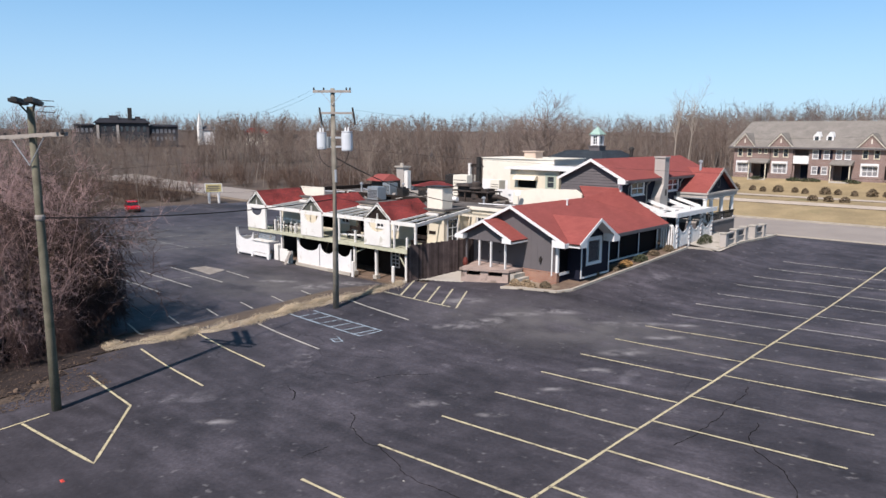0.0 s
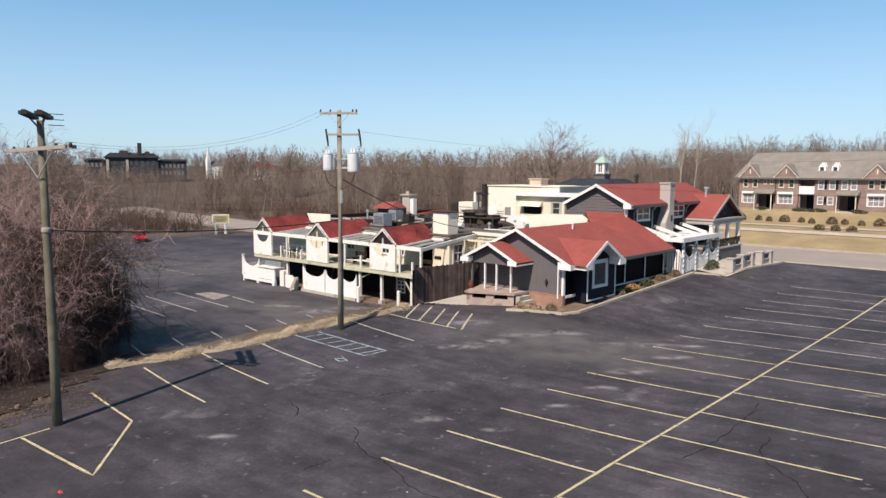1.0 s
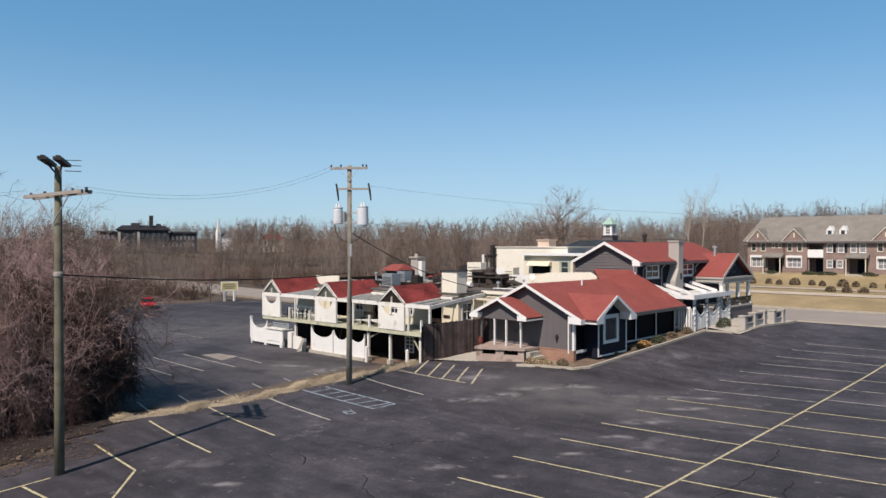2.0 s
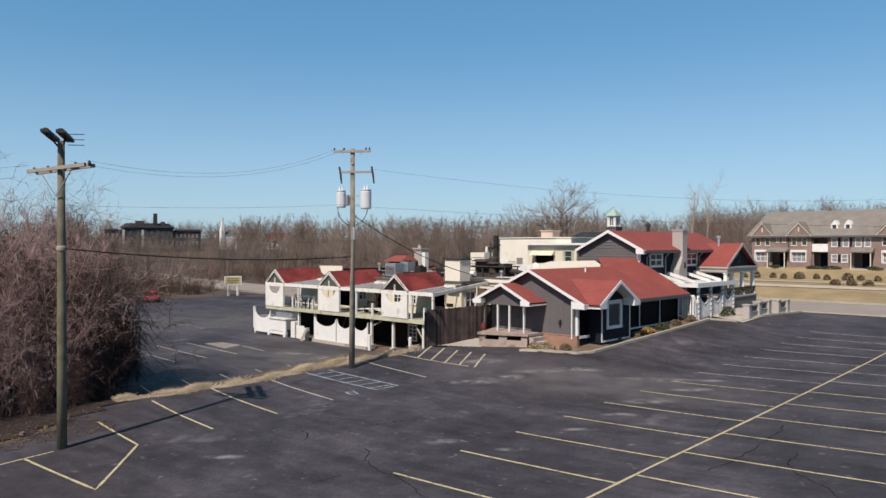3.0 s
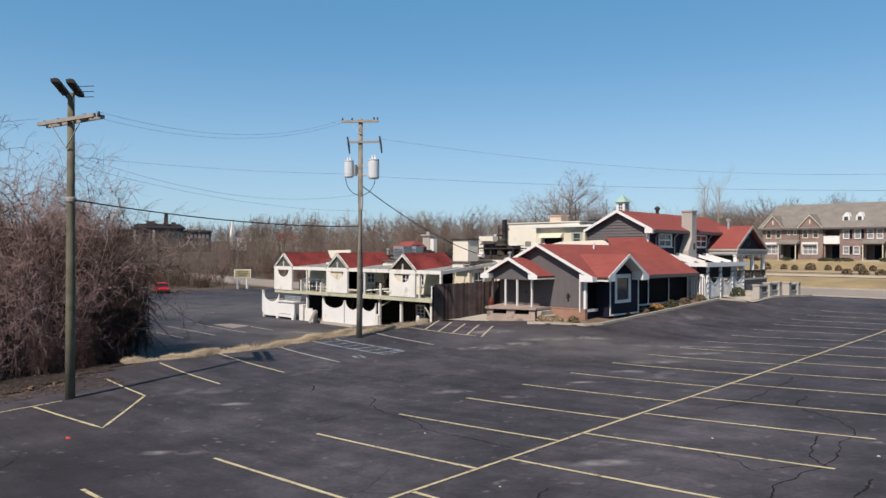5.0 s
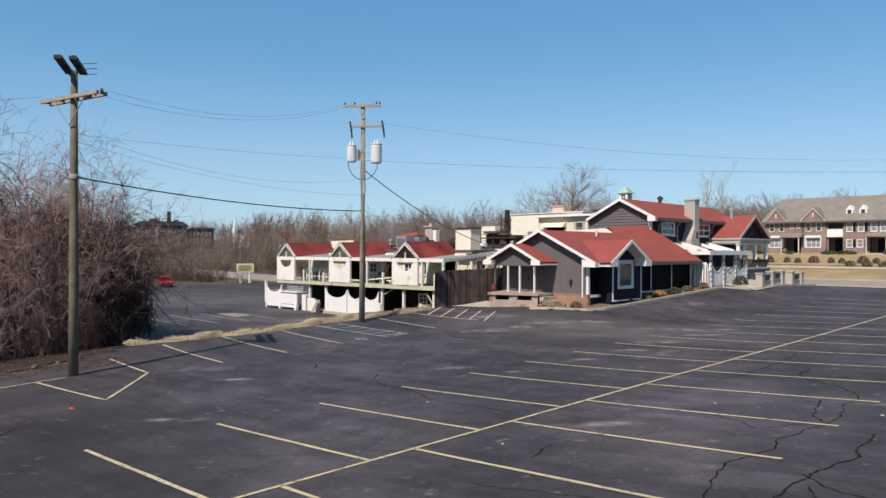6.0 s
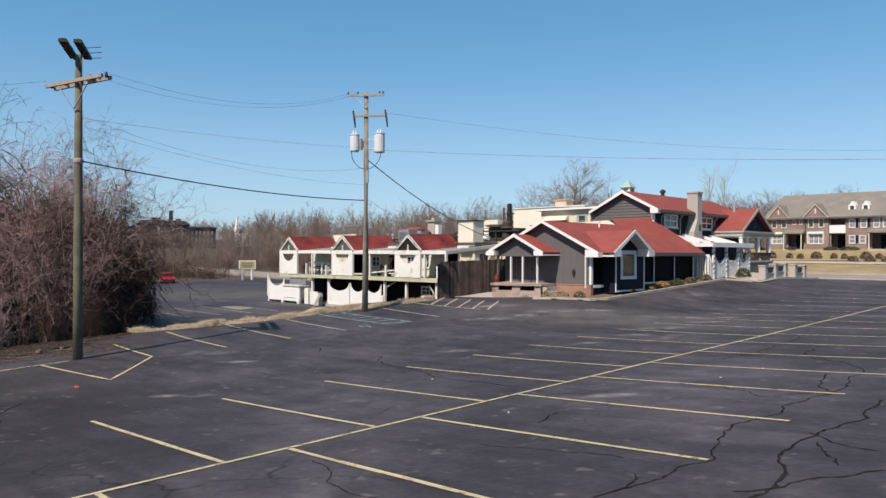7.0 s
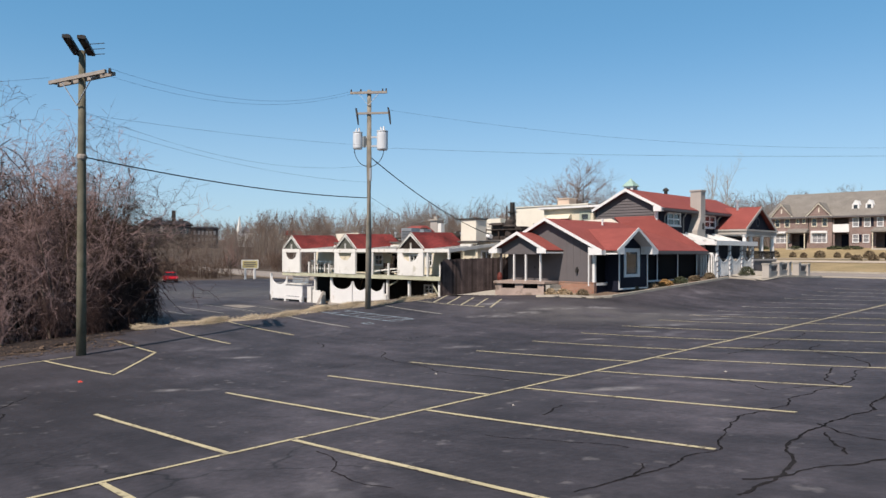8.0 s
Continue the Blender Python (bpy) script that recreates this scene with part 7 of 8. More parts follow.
def brush_clump(seed, height, stems=11, twigs=12):
    """A low leafless clump: thin stems from the ground, fine side twigs."""
    rng = random.Random(seed)
    segs = []
    for k in range(stems):
        a, ln = rng.uniform(0, 6.283), rng.uniform(0.1, 0.7)
        o = Vector((rng.uniform(-1, 1), rng.uniform(-1, 1), 0)) * 0.8
        m = o + Vector((math.cos(a) * ln, math.sin(a) * ln, 1)).normalized() * height * rng.uniform(0.3, 0.6)
        e = m + Vector((math.cos(a) * ln, math.sin(a) * ln, rng.uniform(0.3, 1))).normalized() * height * rng.uniform(0.2, 0.5)
        segs += [(*o, *m, 0.03, 0.022), (*m, *e, 0.022, 0.0)]
        for c in range(twigs):
            p = o.lerp(m, rng.uniform(0.2, 1)) if c % 2 else m.lerp(e, rng.random())
            q = p + (unit(rng) + Vector((0, 0, 0.5))).normalized() * height * rng.uniform(0.08, 0.26)
            segs.append((*p, *q, 0.014, 0.0))
    return np.array(segs)


def vine_curtain(seed, height, width, count):
    """Matted strands that hang in clumps from a crown, kinked and forked."""
    rng = random.Random(seed)
    segs = []
    clumps = [(rng.uniform(0, 6.283), width * math.sqrt(rng.uniform(0.1, 1.0)), rng.uniform(0.55, 1.0)) for k in range(26)]
    for k in range(count):
        a, rad, top = rng.choice(clumps)
        a, rad = a + rng.gauss(0, 0.22), rad + rng.gauss(0, 0.16)
        h = height * top * (1 - 0.35 * (rad / width) ** 2) * rng.uniform(0.35, 1.02)
        p = Vector((rad * math.cos(a), rad * math.sin(a), h))
        d = Vector((rng.uniform(-.5, .5), rng.uniform(-.5, .5), rng.uniform(-0.6, 0.3)))
        n = rng.randint(2, 5)
        ln = rng.uniform(0.22, 0.55)
        for j in range(n):
            d = (d + unit(rng) * 0.55 + Vector((0, 0, -0.42))).normalized()
            q = p + d * ln
            if q.z < 0.02:
                break
            segs.append((*p, *q, 0.011, 0.009))
            e = p.lerp(q, 0.6) + unit(rng) * ln * 0.6
            segs.append((*p.lerp(q, 0.6), *e, 0.008, 0.0))
            p = q
    return np.array(segs)


def placed(segs, x, y, z, scale, turn, fat=1.0):
    c, s_ = math.cos(turn), math.sin(turn)
    o = segs.copy()
    for k in (0, 3):
        a, b = segs[:, k] * scale, segs[:, k + 1] * scale
        o[:, k], o[:, k + 1], o[:, k + 2] = a * c - b * s_ + x, a * s_ + b * c + y, segs[:, k + 2] * scale + z
    o[:, 6:8] *= scale * fat
    return o


def tree_thing(segs, x, y, label, bark, twig, cut=0.035, turn=0.0, scale=1.0, group=""):
    """A tree as a thing: trunk with limbs, and a crown of twigs."""
    z = gz1(x, y)
    t = thing("bare_tree", (x, y, z), label, "tree", group)
    o = placed(segs, 0, 0, 0, scale, turn)
    thick = o[:, 6] > cut
    for nm, sel, m in (("trunk", thick, bark), ("crown", ~thick, twig)):
        if sel.any():
            ob = new(nm, raw_mesh(nm, *prisms(o[sel]), m))
            ob.parent = t
            ORIGIN[ob.name] = ORIGIN[t.name]
    return t


def crown_dir(az, dist):
    return -dist * math.sin(radians(az)), dist * math.cos(radians(az))


rt = random.Random(21)
far_kinds = [wood_tree(100 + k, 14, 16, 13, (0.22, 0.30, 0.38)[k % 3], 0.29 + 0.03 * (k % 3), 0.8 + 0.1 * (k % 2)) for k in range(8)]
back_kinds = [wood_tree(150 + k, 14, 13, 10, 0.30, 0.31, 0.85, 0.026) for k in range(5)]
tall_kinds = [bare_tree(200 + k, 15, 0.22, (15, 8, 7), 0.62, 0.2, 3, 0.011) for k in range(3)]
tall_kinds.append(bare_tree(251, 15, 0.26, (27, 11, 8), 0.80, 0.30, 3, 0.011))
low_kinds = [brush_clump(300 + k, 3.6) for k in range(5)]
tall_kinds += [bare_tree(260 + k, 15, 0.2, (9, 5, 5), 0.42, 0.42, 3, 0.010) for k in range(2)]


def blocked(x, y):
    """Where no woods stand: lots, street, buildings, lawn."""
    if -112 < x and -5 < y < 64.5:
        return True
    if 64 < y < 80:
        return True
    if x > -50 and 62 < y < 121:
        return True
    return False


woods, under = [], []
def scatter(n, az0, az1, d0, d1, top0, top1, kinds=far_kinds, fat=1.0):
    """Trees in a sector of the woods, whose tops end between two levels."""
    for k in range(n):
        az = rt.uniform(az0, az1)
        dist = rt.uniform(d0, d1)
        x, y = crown_dir(az, dist)
        if blocked(x, y):
            continue
        z = gz1(x, y)
        kind = rt.choice(kinds)
        sc = (rt.uniform(top0, top1) - z) / kind[:, 5].max()
        woods.append(placed(kind, x, y, z - 0.1, sc, rt.uniform(0, 6.28), fat * rt.uniform(0.85, 1.25)))


def scrub(n, az0, az1, d0, d1, h0, h1):
    for k in range(n):
        az, dist = rt.uniform(az0, az1), rt.uniform(d0, d1)
        x, y = crown_dir(az, dist)
        if blocked(x, y):
            continue
        under.append(placed(rt.choice(low_kinds), x, y, gz1(x, y) - 0.1, rt.uniform(h0, h1) / 3.6, rt.uniform(0, 6.28)))


scatter(190, 65, 80, 113, 165, 5.5, 10)
scatter(45, 55, 65, 116, 140, 4.5, 8.5)
scatter(90, 54, 66, 170, 190, 7.2, 9.8)
scatter(350, 23, 57, 92, 135, 9.0, 13.2, far_kinds, 1.15)
scatter(90, 9, 20, 126, 165, 11.0, 13.8)
scatter(60, 19, 24, 122, 165, 11.5, 15.2)
scatter(110, 69.5, 80, 150, 215, 10, 17, back_kinds)
scatter(190, 50, 68, 185, 262, 8.0, 10.6, back_kinds)
scatter(230, 48, 80, 335, 380, 14.5, 19.0, back_kinds, 1.3)
scatter(70, 50, 68, 335, 380, 15.0, 18.0, back_kinds, 1.1)
scatter(80, 59, 72, 225, 266, 8.5, 11.2, back_kinds)
scatter(95, 57, 74, 335, 385, 17.0, 20.5, back_kinds, 1.6)
scatter(26, 58, 70, 225, 262, 10.0, 13.0, back_kinds)
scatter(150, 21, 58, 130, 215, 10.5, 14.5, back_kinds)
scatter(400, 20, 60, 215, 262, 14.3, 17.8, back_kinds, 1.45)
scatter(190, 8, 24, 165, 240, 15.3, 19.0, back_kinds)
scatter(150, 8, 24, 180, 235, 16.2, 18.3, back_kinds, 1.15)
scrub(230, 63, 80, 109, 155, 2.0, 4.5)
scrub(120, 53, 66, 112, 134, 1.2, 3.4)
scrub(150, 24, 58, 86, 112, 2.0, 4.2)
scrub(330, 36, 64, 118, 175, 2.5, 5.5)
scrub(45, 10, 24, 122, 140, 2.0, 4.2)
for k, (m, lab) in enumerate(((TWIGFAR, "bare grey-brown winter woods on the slopes"), (WOODGREY, "bare woods with pale grey trunks and twigs"), (WOODDARK, "bare dark brown winter woods"))):
    v, f = prisms(np.concatenate(woods[k::3]))
    tagged(new("far_woods", raw_mesh("far_woods", v, f, m)), lab, "woods", kind="stuff")
v, f = prisms(np.concatenate(under))
tagged(new("undergrowth", raw_mesh("undergrowth", v, f, UNDERBRUSH)), "brown leafless undergrowth below the woods", "undergrowth", kind="stuff")

# trees that stand out
for az, dist, h, kind, bark, twig, label in (
        (34.7, 92, 15.2, 3, BARK, TWIG, "tall spreading bare tree above the restaurant roof"),
        (36.5, 99, 13.5, 1, BARK, TWIG, "slender bare tree behind the restaurant"),
        (31.5, 98, 13.0, 2, BARK, TWIG, "slender bare tree behind the restaurant"),
        (23.2, 118, 15.5, 4, PALEBARK, PALEBARK, "pale-barked bare sycamore behind the portico"),
        (24.2, 121, 14.0, 5, PALEBARK, PALEBARK, "pale-barked bare sycamore behind the portico"),
        (37.6, 101, 12.8, 0, BARK, TWIG, "slender bare tree behind the restaurant"),
        (39.2, 103, 12.0, 2, BARK, TWIG, "slender bare tree behind the restaurant"),
        (33.2, 96, 12.6, 0, BARK, TWIG, "slender bare tree behind the restaurant"),
        (52.0, 126, 9.5, 2, BARK, TWIG, "dark bare tree beyond the lower lot"),
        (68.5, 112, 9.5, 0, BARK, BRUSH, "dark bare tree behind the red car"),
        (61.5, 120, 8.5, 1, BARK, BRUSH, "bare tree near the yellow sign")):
    x, y = crown_dir(az, dist)
    tree_thing(tall_kinds[kind], x, y, label, bark, twig, 0.05, rt.uniform(0, 6), h / tall_kinds[kind][:, 5].max(), "bare trees")

# overgrown thicket beside the lot
bush_kinds = [thicket_bush(400 + k, 7.5, 8, 11, 10, 3, (0.03, -0.02, 0.0, -0.04)[k]) for k in range(4)]
vine_kinds = [vine_curtain(420 + k, 8.0, 1.7, 520) for k in range(3)]
small_kinds = [thicket_bush(440 + k, 7.5, 9, 9, 8, 2, -0.03, 0.012, 0.06, 0.05) for k in range(2)]
# x, y, size; two near (-38, 7) stand unseen, added to shade the foot
BARE_SHRUBS = ((-38.6, 10.2, 0.95), (-38.8, 12.2, 0.85), (-38.2, 7.4, 0.75), (-37.0, 6.9, 0.6), (-36.4, 8.0, 0.5), (-35.4, 8.2, 0.45), (-34.4, 7.0, 0.5), (-44, 9.0, 1.55), (-39.8, 7.4, 1.05), (-37.8, 5.6, 0.9), (-47.5, 12.0, 1.5), (-48, 6.0, 1.7), (-52.5, 9.0, 1.25),
             (-53, 13.0, 1.1), (-37.4, 8.6, 0.6), (-37.8, 11.0, 0.5), (-36.2, 6.4, 0.42), (-40.6, 12.8, 1.2), (-43.8, 13.2, 1.3),
             *((-59 - 9 * k, 10.5 + 2 * k, 1.1) for k in range(4)))
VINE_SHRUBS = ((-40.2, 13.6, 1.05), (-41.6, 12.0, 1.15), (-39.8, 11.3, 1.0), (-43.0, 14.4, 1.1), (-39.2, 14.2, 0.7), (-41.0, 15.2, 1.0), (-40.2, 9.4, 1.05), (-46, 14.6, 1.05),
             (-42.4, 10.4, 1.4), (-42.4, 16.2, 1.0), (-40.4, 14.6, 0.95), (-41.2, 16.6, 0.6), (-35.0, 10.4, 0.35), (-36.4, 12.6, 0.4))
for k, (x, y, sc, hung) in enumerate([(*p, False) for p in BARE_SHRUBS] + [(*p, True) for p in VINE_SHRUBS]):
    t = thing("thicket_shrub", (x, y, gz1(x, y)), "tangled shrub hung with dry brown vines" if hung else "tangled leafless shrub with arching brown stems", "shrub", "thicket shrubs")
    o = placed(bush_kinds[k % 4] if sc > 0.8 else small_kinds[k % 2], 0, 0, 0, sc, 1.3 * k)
    # low vine shrubs get the darker stems: the thicket foot's shade as colour
    ob = new("brushwood", raw_mesh("brushwood", *prisms(o), (SHADESTEM if sc < 0.8 else UNDERBRUSH) if hung else (GREYROSE, ROSETWIG)[k % 2]))
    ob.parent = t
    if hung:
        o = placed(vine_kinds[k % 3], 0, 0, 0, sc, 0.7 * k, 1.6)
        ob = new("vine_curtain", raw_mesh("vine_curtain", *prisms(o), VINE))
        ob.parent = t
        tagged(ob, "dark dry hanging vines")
for x, y, h, k in ((-40.2, 9.0, 11.2, 0), (-43.5, 11.5, 11.5, 1), (-48.5, 8.0, 11.8, 2), (-55, 11, 9.8, 2), (-63, 11, 9.5, 1), (-42.0, 6.0, 11.2, 2), (-40.8, 13.4, 9.2, 0), (-46.5, 15.2, 9.0, 1)):
    tree_thing(tall_kinds[k], x, y, "bare grey-brown tree rising from the thicket", GREYBARK, ROSETWIG, 0.05, x, h / tall_kinds[k][:, 5].max(), "thicket trees")
# dark crooked trees that lean out of the thicket
for k, (x, y, sc) in enumerate(((-37.4, 10.7, 1.1), (-38.6, 9.8, 1.2))):
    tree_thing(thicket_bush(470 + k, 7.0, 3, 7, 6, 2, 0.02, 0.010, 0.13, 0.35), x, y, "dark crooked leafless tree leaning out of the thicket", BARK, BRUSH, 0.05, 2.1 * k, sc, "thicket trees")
soil = sheet("soil_bank", np.arange(-62, -29.2, 0.8), np.arange(-12, 18, 0.8), 0.05, SHADESOIL, lambda x, y: (x < UP_EDGE(y) - 0.3) & (y < 12 + 0.12 * (-x - 44) + 2.2 * np.sin(x * 0.7)) | (x < UP_EDGE(y) - 0.3) & (x > LOW_EDGE(y) + 0.5) & (y < 15))
tagged(soil, "brown leaf-strewn soil, darkened for the thicket's shade", "soil", kind="structure")

rl = random.Random(77)
v, f = [], []
for k in range(5200):
    x, y = -29.6 - abs(rl.gauss(0, 2.6)), rl.uniform(-2.0, 14.0)
    if y > 12 and x > -32.5:
        continue
    c = np.array([x, y, gz1(x, y) + 0.075 + rl.uniform(0, 0.03)])
    a, w = rl.uniform(0, 6.283), rl.uniform(0.02, 0.06)
    e1 = np.array([math.cos(a), math.sin(a), rl.uniform(-.3, .3)]) * w
    e2 = np.array([-math.sin(a), math.cos(a), rl.uniform(-.3, .3)]) * w * 0.7
    i = len(v)
    v += [c - e1, c + e2, c + e1, c - e2]
    f.append([i, i + 1, i + 2, i + 3])
tagged(new("fallen_leaves", raw_mesh("fallen_leaves", v, f, LEAFLITTER)), "dead brown leaves strewn below the thicket", "leaves", kind="stuff")

# dry grass along the strip between the lots
strip = [(-34.0, 13.6), (-33.9, 14.6), (-33.2, 16.6), (-32.5, 19.2), (-32.3, 22.3), (-32.1, 24.8), (-31.9, 26.4), (-31.6, 28.6), (-31.4, 31.2)]
s = Shape()
rg = random.Random(8)
rows = []
for (x0, y0), (x1, y1) in zip(strip, strip[1:]):
    for k in range(8):
        rows.append((x0 + (x1 - x0) * k / 8, y0 + (y1 - y0) * k / 8))
cols = [-0.05, 0.1, 0.25, 0.4, 0.6, 0.95]
bump = [0.0, 0.05, 0.09, 0.06, 0.0, -0.1]
for x, y in rows:
    for c, b in zip(cols, bump):
        xx = x - c
        xx -= 0.12 * math.sin(y * 1.9) + 0.08 * math.sin(y * 4.7)
        s.v.append((xx, y, gz1(xx, y) + (0.045 if c == -0.05 else 0.07) + b * rg.uniform(0.7, 1.2)))
for i in range(len(rows) - 1):
    for j in range(5):
        a = i * 6 + j
        s.f.append([a, a + 1, a + 7, a + 6])
solo("grass_verge", s, SAND, "low pale sandy bank between the two lots", "verge", kind="structure", smooth=True)
blades = []
for k in range(30000):
    u = rg.random() ** 0.85 * (len(strip) - 1)
    i = int(u)
    x = strip[i][0] + (strip[i + 1][0] - strip[i][0]) * (u - i) - rg.gauss(0.36, 0.20 + 0.14 * math.sin(u * 2.3) ** 2)
    y = strip[i][1] + (strip[i + 1][1] - strip[i][1]) * (u - i)
    clump = 0.5 + 0.5 * math.sin(x * 2.9 + y * 1.7) * math.sin(y * 1.13 + 0.6)
    if rg.random() > (0.06 + 0.94 * clump * clump) * (0.45 if u < 1.6 or u > 6.2 else 1.0):
        continue
    h = rg.uniform(0.10, 0.27) * (0.45 + 0.95 * clump)
    a = rg.uniform(0, 6.28)
    z = gz1(x, y) + 0.06
    m = (x + math.cos(a) * h * 0.35, y + math.sin(a) * h * 0.35, z + h * 0.6)
    e = (x + math.cos(a) * h * 1.0, y + math.sin(a) * h * 1.0, z + h * rg.uniform(0.6, 1.0))
    blades.append((x, y, z, *m, 0.007, 0.006))
    blades.append((*m, *e, 0.006, 0.0))
tagged(new("dry_grass", raw_mesh("dry_grass", *prisms(blades), STRAW)), "dry straw-coloured grass tufts along the bank", "grass", kind="stuff")


def leafy(name, x, y, w, d, h, material, label, seed, count=420, group="foundation shrubs", base=None, leaf=0.05):
    """A low clipped shrub: stems and many small leaf clumps with an uneven outline."""
    r = random.Random(seed)
    z = gz1(x, y) + 0.1 if base is None else base
    t = thing(name, (x, y, z), label, "shrub", group)
    segs, v, f = [], [], []
    for k in range(9):
        a, q = r.uniform(0, 6.28), r.uniform(0.1, 0.6)
        segs.append((0, 0, 0, math.cos(a) * q * w / 2, math.sin(a) * q * d / 2, h * r.uniform(0.4, 0.85), 0.014, 0.0))
    ob = new("brushwood", raw_mesh("brushwood", *prisms(segs), SHRUBBROWN))
    ob.parent = t
    for k in range(count):
        a, u = r.uniform(0, 6.28), r.uniform(-0.1, 1)
        q = math.sqrt(max(0, 1 - (max(u, 0)) ** 2)) * r.uniform(0.55, 1.08) + 0.1
        c = np.array([math.cos(a) * q * w / 2, math.sin(a) * q * d / 2, h * max(0.04, 0.15 + 0.85 * u * r.uniform(0.8, 1.05))])
        e1 = np.array(unit(r)) * leaf * r.uniform(0.7, 1.4)
        e2 = np.array(unit(r)) * leaf * r.uniform(0.7, 1.4)
        i = len(v)
        v += [c - e1, c + e2, c + e1, c - e2]
        f.append([i, i + 1, i + 2, i + 3])
    ob = new("foliage", raw_mesh("foliage", v, f, material))
    ob.parent = t
    return t


# planting bed along the wing
bed = sheet("planting_bed", np.arange(-23.7, -22.2, 0.35), np.arange(35.4, 53.4, 0.75), 0.11, MULCH)
tagged(bed, "brown mulch bed along the wing", "planting bed", kind="structure")
s = Shape()
kp = [(-25.9, 34.0), (-24.6, 34.5), (-22.6, 35.15), (-22.2, 36.2), (-22.2, 40), (-22.15, 46), (-22.1, 52.3), (-20.3, 53.8), (-19.95, 60), (-19.9, 66)]
for a, b in zip(kp, kp[1:]):
    n = max(1, int(math.dist(a, b) / 1.2))
    for k in range(n):
        p = (a[0] + (b[0] - a[0]) * k / n, a[1] + (b[1] - a[1]) * k / n)
        q = (a[0] + (b[0] - a[0]) * (k + 0.99) / n, a[1] + (b[1] - a[1]) * (k + 0.99) / n)
        s.beam((*p, gz1(*p) + 0.06), (*q, gz1(*q) + 0.06), 0.18, 0.26)
solo("kerb", s, KERBSTONE, "worn concrete kerb round the planting bed", "kerb", kind="structure")
bed2 = sheet("planting_bed", np.arange(-26.0, -22.5, 0.5), np.arange(34.3, 36.8, 0.5), 0.115, SOIL, lambda x, y: y > 34.2 + (x + 25.9) * 0.28)
tagged(bed2, "bare tan soil bed before the brick base", "planting bed", kind="structure")
sh = [(-22.75, 42.3, .5, .6, .3, SHRUBBROWN, "brown winter shrub in the mulch bed"), (-22.7, 43.8, .7, 1.2, .42, SHRUBRUST, "rust-coloured winter shrub in the mulch bed"),
      (-22.7, 45.9, .7, 1.5, .45, SHRUBGREEN, "low dull green shrub in the mulch bed"), (-22.8, 48.2, .7, .8, .34, SHRUBBROWN, "brown winter shrub in the mulch bed"),
      (-22.6, 50.2, .7, .8, .45, SHRUBBROWN, "brown winter shrub in the mulch bed"), (-21.75, 54.9, .7, 2.2, .7, SHRUBGREEN, "clipped dull green hedge before the pergola"),
      (-22.9, 40.2, .5, .4, .25, SHRUBBROWN, "small brown shrub below the bay"), (-24.9, 35.3, .7, .5, .35, DRYGRASS, "dry straw tuft by the brick base"),
      (-23.7, 35.6, .6, .6, .35, SHRUBBROWN, "dry brown shrub by the brick base"), (-25.5, 34.9, .6, .5, .4, DRYGRASS, "dry straw tuft by the porch"), (-24.3, 35.0, .5, .5, .3, DRYGRASS, "dry straw tuft by the kerb")]
for k, (x, y, w, d, h, m, lab) in enumerate(sh):
    leafy("shrub", x, y, w, d, h, m, lab, 500 + k, 760)
for k in range(19):
    w = 1.15 if k % 3 == 0 else 0.7
    leafy("shrub", -40.5 + 1.78 * k + 0.25 * math.sin(k * 3.7), 98.4 + 0.3 * math.sin(k * 2.1), w, w, 0.6 * w + 0.18, SHRUBBROWN, "round brown shrub in the lawn's hedge row", 560 + k, 330, "lawn shrubs", leaf=0.1)
for k in range(3):
    leafy("shrub", -23.6 + 1.7 * k, 90.6, 1.0, 0.9, 0.6, SHRUBBROWN, "round brown shrub below the walk", 590 + k, 300, "lawn shrubs", leaf=0.1)
for k, (x, w) in enumerate(((-35.2, 1.8), (-30.2, 1.6), (-28.0, 2.4), (-39.5, 1.4), (-23.0, 2.0))):
    leafy("shrub", x, 105.6, w, 0.8, 0.4, SHRUBGREEN, "low dark foundation shrub before the townhouse", 610 + k, 330, "townhouse shrubs", leaf=0.1)

# ---- townhouses across the street ----
TY, TE, TR = 107.0, 8.35, 12.1
town = thing("townhouse_row", (-27, 112, 4), "long brown brick townhouse row with grey roof", "building")
gables = [(-37.45, 1.45), (-32.5, 1.6), (-21.3, 1.6), (-16.3, 1.5), (-10.8, 1.5)]
wins = []
for gc, hw in gables:
    wins += [(gc - 0.98, gc - 0.36, 7.05, 8.15), (gc + 0.36, gc + 0.98, 7.05, 8.15), (gc - 0.92, gc + 0.92, 4.75, 6.0)]
for c in (-28.0, -26.6, -25.1, -24.0):
    wins.append((c - 0.34, c + 0.34, 6.9, 8.05))
for c in (-28.0, -26.75):
    wins.append((c - 0.34, c + 0.34, 4.8, 5.8))
wins += [(-35.55, -35.2, 7.5, 8.1), (-34.7, -34.35, 7.5, 8.1)]
recess = [(-36.2, -34.1, 3.95, 6.15), (-30.6, -28.8, 3.95, 6.05), (-30.7, -28.8, 6.25, 8.1), (-25.6, -23.4, 3.95, 6.1), (-19.6, -18.0, 3.95, 6.1)]
part("front_wall", wall(Shape(), "-y", TY, 0.25, -39.0, -5.0, 3.0, TE + 0.05, wins + recess), TOWNBRICK, town, "brown-red brick front")
s = Shape().box(-38.9, -5, TY + 1.6, TY + 1.7, 3.0, TE).box(-39.0, -38.8, TY + 0.25, 119, 3.0, TE).box(-39, -5, TY + 0.25, TY + 1.6, 6.1, 6.2)
part("inner_wall", s, TOWNBRICK, town)
part("back_wall", Shape().box(-39, -5, 119, 119.2, 3, TE), TOWNBRICK, town)
